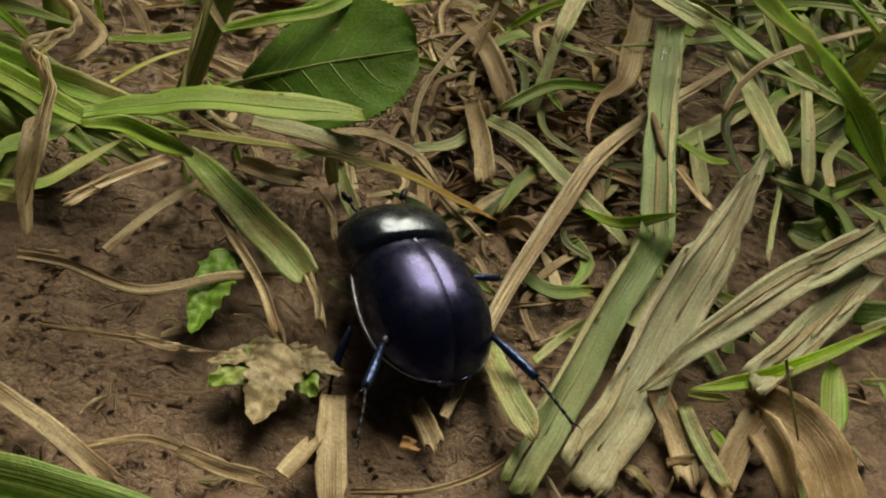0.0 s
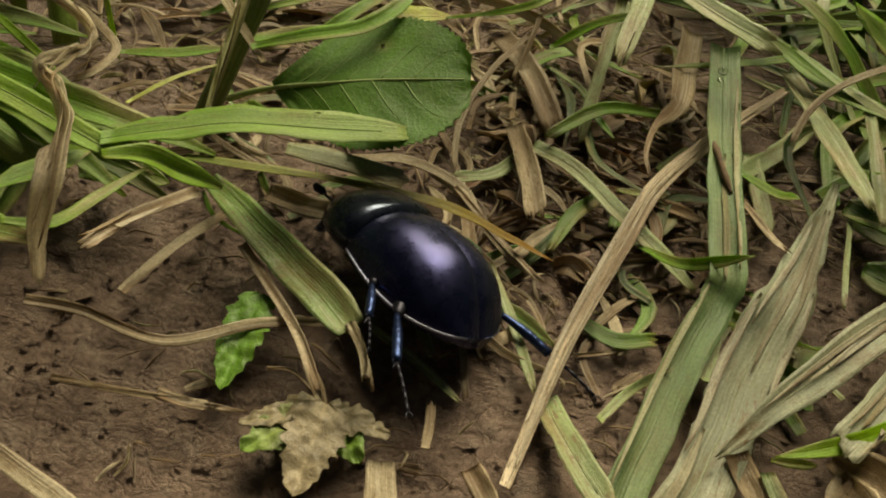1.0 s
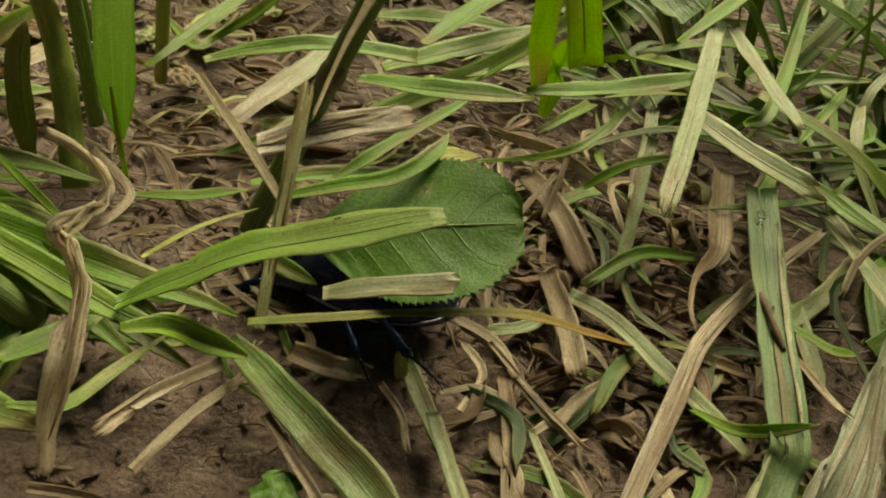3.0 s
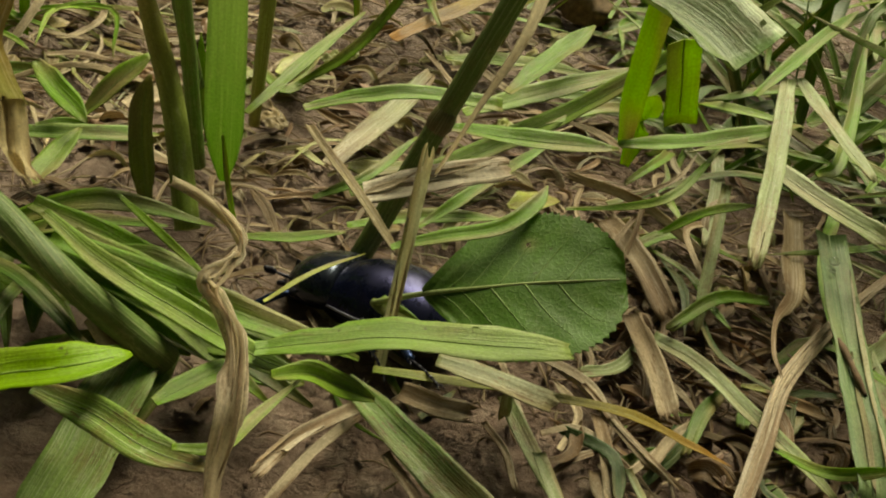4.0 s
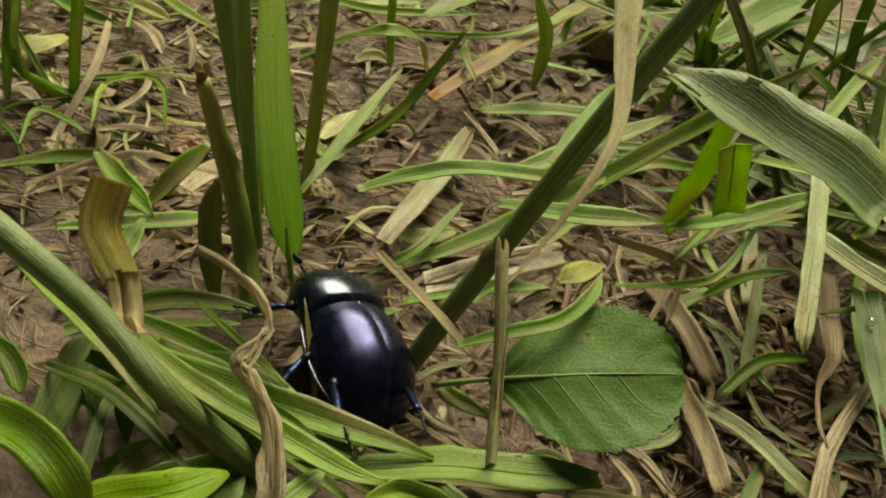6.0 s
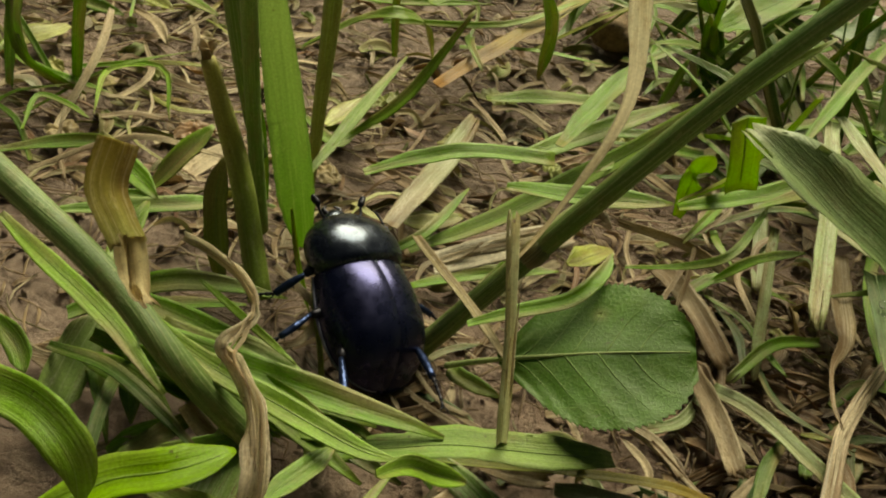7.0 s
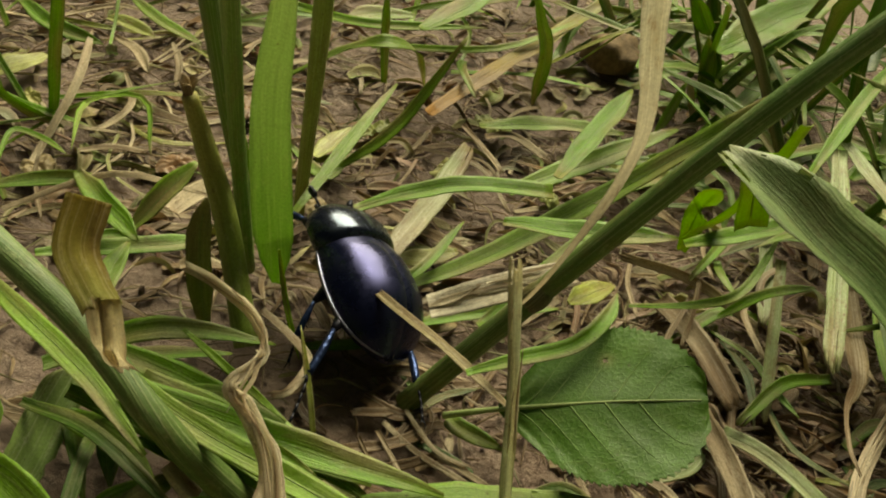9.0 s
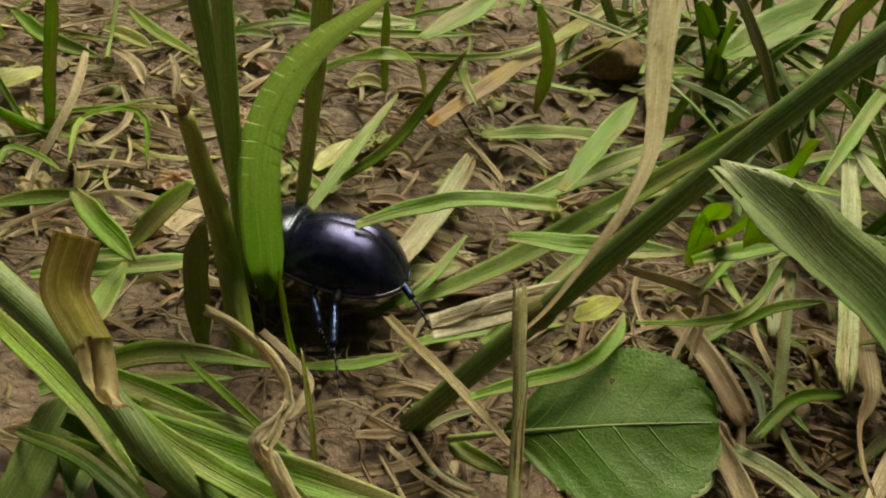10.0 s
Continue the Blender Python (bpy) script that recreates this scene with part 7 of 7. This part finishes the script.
def bowed(points):
    """Poses of the leaf's lengths along a line of points (x, z in mm) in its upright plane."""
    line = curve_points([(x, 71 - 0.12 * z, z) for x, z in points], 12)
    end = line[-1] + (line[-1] - line[-2]).normalized() * 40
    poses, at, k = [], line[0], 0
    line.append(end)
    for _ in range(SEGMENTS):
        p = at
        while k < len(line) - 1 and (line[k + 1] - p).length < SEGMENT:
            k += 1
        q = line[k + 1]
        a = line[k] if (line[k] - p).length < SEGMENT and k else p
        way = (q - a).normalized()
        u = a - p
        d = -u.dot(way) + math.sqrt(max(0.0, u.dot(way) ** 2 - u.dot(u) + SEGMENT**2))
        at = a + way * d
        y = (at - p).normalized()
        x = y.cross(Vector((0, -1, 0.15))).normalized()
        poses.append(Matrix.Translation(p * MM) @ Matrix((x, y, x.cross(y))).transposed().to_4x4())
    return poses


def motions():
    rows = [
        (0, -1.8, 41.6, 0.9, 32, 5, 10),
        (0.5, -2.8, 44.3, 0.8, 29, -1, 1),
        (1, -6.1, 45.7, 1.0, 42, -6, 25),
        (1.5, -7.9, 48.4, 1.0, 43, -3, 19),
        (2, -9.3, 54.8, -0.6, 42, -3, 19),
        (3.5, -16.0, 59.3, -0.5, 84, -13, 14),
        (4, -19.2, 59.2, -1.0, 68, -10, 26),
        (4.5, -20.9, 57.6, -0.3, 61.5, -1, 32),
        (5, -25.6, 59.7, -1.2, 51, -8, 40),
        (5.5, -26.4, 60.9, -1.0, 38.4, -6, 29),
        (6, -27.2, 60.8, 0.7, 36.8, 10, 23.5),
        (7.5, -27.6, 62.5, 3.7, 43, 32, 20),
        (8, -28.2, 62.5, 4.2, 45, 28, 30),
        (8.5, -28.5, 65.5, 4.0, 35, 28, 33),
        (9, -28.3, 68.3, 3.0, 41, 16, 33),
        (9.5, -29.2, 68.8, 3.0, 47, 12, 32),
        (10, -31.0, 74.1, 1.3, 82, -0, 8),
    ]
    walk(BEETLE, [(t, pose(x * MM, y * MM, z * MM, pitch, lean, heading)) for t, x, y, z, heading, pitch, lean in rows])
    # front, middle and hind leg of the left, then of the right side: seconds and tilts about the hip
    stances = [
        [(0, 0, -12, -52), (1, 0, -16, -60), (2, 0, -12, -45), (4.5, 0, 0, 0), (6, -10, 4, 30), (7.5, -32, 8, 65), (8, -36, 14, 66), (8.5, -25, 8, 50), (9, -5, -10, -30), (9.5, 0, -12, -50), (10, 0, -12, -40)],
        [(0, 0, -32, 10), (0.5, 8, 4, 34), (1, 0, 6, 22), (1.5, -8, 4, 18), (2, 0, -8, 10), (5, 0, 0, 15), (7.5, 20, 12, 0), (8, 0, 16, 0), (8.5, 0, -12, 5), (9, 0, -36, 20), (10, 0, -10, 0)],
        [(0, -8, 30, -10), (0.5, -6, 12, -4), (1, -8, -4, -8), (1.5, -8, -16, -10), (2, -16, 0, -10), (3.5, -14, -4, -20), (4.5, -8, -8, -20), (5.5, 0, 16, 5), (6, -30, 8, 0), (7.5, -30, 8, 5), (8, 0, 22, 18), (8.5, -14, 8, -12), (9, 22, 8, 0), (9.5, 8, 0, -15), (10, 0, -8, -45)],
        [(0, 0, 0, 0), (2, 0, 0, 12), (4, 0, 0, -10), (6, 0, 0, 10), (8, 0, 0, -8), (10, 0, 0, 8)],
        [(0, -16, 0, 35), (1, 0, 0, 10), (2, -8, 0, 30), (4, 0, 0, 5), (6, -8, 0, 25), (8, 0, 0, 0), (10, -8, 0, 25)],
        [(0, -8, -30, -10), (0.5, -6, -16, -8), (1, -2, -8, -4), (1.5, 0, 0, 0), (2, -24, -24, -40), (4.5, -16, -32, -55), (5.5, -16, -16, -40), (6, -32, -24, -45), (7.5, -40, -38, -32), (8, -40, -24, -48), (8.5, -38, -8, -40), (9, -16, 0, -45), (9.5, -8, 0, -45), (10, -8, 0, -72)],
    ]
    for ob, steps in zip(LEGS, stances):
        hip = Matrix.Translation(ob.location.copy())
        walk(ob, [(t, hip @ pose(0, 0, 0, rx, ry, rz)) for t, rx, ry, rz in steps])
    rows = [(0, -16.7, 55.8, 6.1, 15, -22.6, 4.1), (2.0, -17.0, 56.7, 7.2, 7, -14.5, -0.8), (2.3, -17.0, 56.7, 7.2, 7, -14.5, -0.8), (3.4, -15.9, 56.4, 7.0, 11, -19.8, 4.2), (4.2, -16.0, 56.2, 6.6, 13, -19.5, 3.2), (5, -15.9, 56.4, 6.9, 12.5, -18.5, 3.1), (6, -16.1, 56.5, 7, 9.4, -16.6, 2.2), (10, -16.1, 56.5, 7, 9.4, -16.6, 2.2)]
    walk(LEAFLET, [(t, pose(x * MM, y * MM, z * MM, rx, ry, rz)) for t, x, y, z, rx, ry, rz in rows])
    foot = Matrix.Translation(Vector((-30.2, 48.5, 3.1)) * MM)
    rows = [(0, 9), (4.5, 9), (5, 7), (6, 4), (7.3, 0), (10, 0)]
    walk(LEANING, [(t, foot @ Matrix.Rotation(radians(-turn), 4, Vector((0, 0.78, -0.62))) @ foot.inverted()) for t, turn in rows])
    base = (-22.5, 58.5, 0.5)
    away, late = (-21.5, 64.5, 0.8), (-22.0, 61.2, 0.5)
    rows = [(0, base, (-14, 65.5, 23.4)), (2.2, base, (-14, 65.5, 23.4)), (3.3, away, (-14, 70, 21.2)), (4.5, away, (-14, 70, 21.2)), (5.0, away, (-13.5, 70, 22.7)), (5.5, (-22, 63, 0.7), (-10.5, 68, 26.7)), (6.0, late, (-8.3, 66, 31.5)), (6.6, late, (-5, 66, 28.5)), (7.3, late, (-2.4, 66, 26.5)), (10, late, (-3.2, 66, 27))]
    walk(STALK, [(t, lay(p, q)) for t, p, q in rows])
    a, b = (-24.3, 46.3, 8.1), (-25.4, 48.4, 4.0)
    rows = [(0, a, (-7.3, 51.5, 8.3)), (1, a, (-7.7, 52.3, 8.4)), (1.5, a, (-7.8, 52.6, 9.9)), (2, a, (-8.4, 52.5, 13)), (2.6, a, (-8, 51, 15)), (3.3, a, (-7.9, 50, 16)), (3.5, a, (-7.8, 50, 16)),
            (3.75, a, (-7.3, 50, 12)), (4.2, a, (-7, 48.5, 10)), (4.5, a, (-6.6, 45.5, 9.9)), (4.75, a, (-7.5, 49.5, 10)), (5, b, (-7.5, 52, 7)), (5.5, b, (-7.3, 51.4, 5)), (10, b, (-7.3, 51.4, 5))]
    walk(BROAD, [(t, lay(p, q)) for t, p, q in rows])
    a, b = (-17, 50.5, 7), (-17.6, 49.5, 3.7)
    rows = [(0, a, (-7, 50.6, 6.2)), (1, a, (-7, 50.6, 6.2)), (2, a, (-7.4, 52.5, 9.2)), (3.3, a, (-7, 51.5, 10)), (3.6, a, (-7, 51.5, 9.6)), (4.2, a, (-7, 49, 5)), (5, b, (-5.2, 48, 1.5)), (5.5, b, (-3.6, 50.4, 1.5)), (10, b, (-3.6, 50.7, 1.3))]
    walk(WHITE, [(t, lay(Vector(q) + (Vector(p) - Vector(q)).normalized() * 13.5, q, 20)) for t, p, q in rows])
    a, b = (-20.5, 49.5, 5.2), (-17.6, 49.2, 6)
    rows = [(0, a, (3.6, 52.8, 0.2)), (1, a, (3.8, 52.5, 0.4)), (1.5, a, (3.8, 54.5, 2.1)), (2, a, (3.8, 55.3, 5.5)), (3.3, b, (8, 58.4, 2.4)), (3.5, b, (8, 58.4, 2.2)), (3.7, b, (6, 54, 2)), (4.1, (-18, 49.6, 5), (4, 52.6, 0.8)), (4.6, (-19.6, 50.6, 2.4), (2.6, 52.6, -0.2)), (10, (-19.6, 50.6, 2.4), (2.6, 52.6, -0.2))]
    walk(RUSTY, [(t, lay(p, q)) for t, p, q in rows])
    z, a, b = ((-20.7, 52.5, 3.0), (-17.3, 56.5, 17.8)), ((-17.6, 53.5, 1.3), (-17.5, 57.5, 16.4)), ((-15.1, 50.5, 5.0), (-17.7, 55.5, 20.0))
    walk(PROP, [(t, lay(*p)) for t, p in ((0, z), (2.2, z), (3.3, a), (4.6, a), (5.3, b), (10, b))])
    a, b = ((-25.7, 53.4, 5.2), (-20.6, 60.4, 5.2)), ((-27.4, 55.5, 0.2), (-30.8, 62.7, 8.7))
    walk(SLIVER, [(t, lay(*p)) for t, p in ((0, a), (4.5, a), (5.1, b), (10, b))])
    rows = [(0, (4, 78, 31), (13.5, 70, 29)), (2.2, (2, 76, 31), (11.5, 68, 29)), (3.3, (-11.2, 60, 27.8), (-1.7, 52, 25.7)), (3.5, (-11.2, 60, 27.8), (-1.7, 52, 25.7)), (4, (-10.9, 60, 28.8), (-3.7, 52, 28.3)), (4.5, (-12.3, 60, 30.1), (-4.7, 52, 30.4)), (5, (-11.9, 60, 29.5), (-3.2, 52, 30.7)),
            (5.5, (-11.7, 60, 31.1), (-1.3, 52, 30.6)), (6, (-11.5, 60, 30.8), (0.3, 52, 28.5)), (6.6, (-8.5, 60, 28.5), (3, 52, 24)), (7.3, (-6.5, 60, 26.3), (5.1, 52, 20.8)), (8, (-7.4, 60, 26.4), (3.0, 52, 21.5)), (8.5, (-6.3, 60, 25.2), (3.8, 52, 20.4)), (9, (-8.6, 60, 27), (2.2, 52, 22)), (9.5, (-7.4, 60, 25.3), (2.5, 52, 21)), (10, (-9.5, 60, 27), (1.2, 52, 22.2))]
    walk(NEAR, [(t, lay(q, p)) for t, p, q in rows])
    a = (-3.8, 73, 11)
    rows = [(0, (-5.3, 68.6, 24.6)), (5, (-5.3, 68.6, 24.6)), (5.9, (-4.6, 71, 25)), (6.2, (0.4, 76, 24.4)), (7.3, (1.5, 68, 23.7)), (10, (0.2, 68.4, 24.2))]
    walk(YOUNG, [(t, lay(a, q)) for t, q in rows])
    bows = [(0, [(-34.1, 0.8), (-34.0, 4.1), (-33.3, 16.9)]), (2.5, [(-34.1, 0.8), (-34.0, 4.1), (-33.3, 16.9)]), (3.5, [(-34.1, 0.8), (-34.0, 4.1), (-33.3, 16.9)]), (4, [(-33.9, 0.8), (-33.9, 2.9), (-33.5, 17.5)]), (4.5, [(-33.9, 0.8), (-33.8, 2.4), (-33.0, 17.3)]), (5, [(-33.7, 0.8), (-33.6, 3.1), (-32.6, 18.9)]), (5.2, [(-32.4, 0.8), (-32.3, 5.5), (-31.9, 20.5)]), (5.5, [(-33.6, 0.8), (-33.5, 3.6), (-33.0, 13.8), (-32.4, 22.5)]), (5.8, [(-33.7, 0.8), (-33.7, 2.5), (-34.3, 15.0), (-33.9, 24.5)]), (6, [(-33.0, 0.8), (-33.1, 1.6), (-34.6, 15.4), (-35.0, 25.8)]), (6.2, [(-32.2, 0.8), (-32.3, 2.5), (-33.5, 15.4), (-34.4, 25.6)]), (7.3, [(-33.4, 0.8), (-33.6, 4.8), (-34.4, 14.6), (-35.6, 23.6)]), (7.5, [(-33.8, 0.8), (-33.9, 4.6), (-34.4, 15.3), (-35.3, 24.3)]), (7.8, [(-33.1, 0.8), (-33.2, 5.1), (-33.7, 16.7), (-34.4, 25.6)]), (8, [(-33.7, 0.8), (-33.8, 3.7), (-34.3, 15.0), (-35.6, 26.1)]),
            (8.2, [(-34.1, 1.0), (-34.9, 17.6), (-35.6, 25.9)]), (8.4, [(-33, 1.0), (-34.9, 17.5), (-36.2, 25.7)]), (8.5, [(-33.5, 0.8), (-33.6, 2.4), (-35.2, 14.8), (-37.1, 23.4)]),
            (8.6, [(-32.9, 1.2), (-31.7, 15.5), (-29.5, 22.4), (-26.7, 26), (-22.5, 27.3)]), (8.8, [(-34.2, 1.2), (-34.2, 17.1), (-34, 26.3)]), (9, [(-33.8, 1), (-34.4, 17.3), (-33.7, 26.5)]),
            (9.2, [(-34.4, 0.6), (-35, 15), (-34, 23.2), (-32.8, 27.4)]), (9.4, [(-37.2, 1.2), (-36, 14.6), (-33.7, 19.8), (-29.1, 23.8), (-22.2, 25.8)]), (9.5, [(-35.4, 0.8), (-35.2, 6.7), (-34.6, 17.4), (-31.5, 23.4), (-27.8, 26.8), (-24.9, 27.8)]), (9.6, [(-33.9, 1.2), (-34.4, 15.4), (-32.6, 23.7), (-30.8, 27.2), (-26.8, 29.5)]),
            (9.8, [(-33.6, 1.2), (-33.4, 15.5), (-31.1, 21), (-26.5, 24.5), (-20.7, 25.8)]), (10, [(-34.4, 1), (-35, 14.4), (-33.9, 20.4), (-31.5, 25.1), (-28.1, 28.7)])]
    bows = [(t, bowed(points)) for t, points in bows]
    for i, ob in enumerate(LENGTHS):
        walk(ob, [(t, poses[i]) for t, poses in bows])
    a = ((-17.6, 56.3, 8.5), (-26.5, 65.7, 11.1))
    rows = [(0, a), (5, a), (6, ((-16.8, 56.1, 8.4), (-25.6, 65.9, 8.0))), (7.4, ((-14.9, 54.8, 7.6), (-22.9, 65.2, 9.0))), (8.5, ((-16.6, 56.2, 8.5), (-24.6, 66.6, 6.6))), (9, ((-15.8, 55.6, 8.2), (-25.2, 64.6, 7.4))), (10, ((-15.8, 54.9, 7.6), (-24.7, 64.5, 7.3)))]
    walk(LOOSE, [(t, lay(*p)) for t, p in rows])
    rows = [(0, 0, 0, 0), (5, 0, 0, 0), (6, -3.8, 1.2, 1.3), (7.5, -5.0, 0.4, 0.6), (8.5, -5.3, 1.5, 3.0), (9.5, -2.2, 0.8, 1.0), (10, -2.2, 0.8, 1.0)]
    walk(FOLDED, [(t, pose(x * MM, y * MM, z * MM)) for t, x, y, z in rows])


motions()
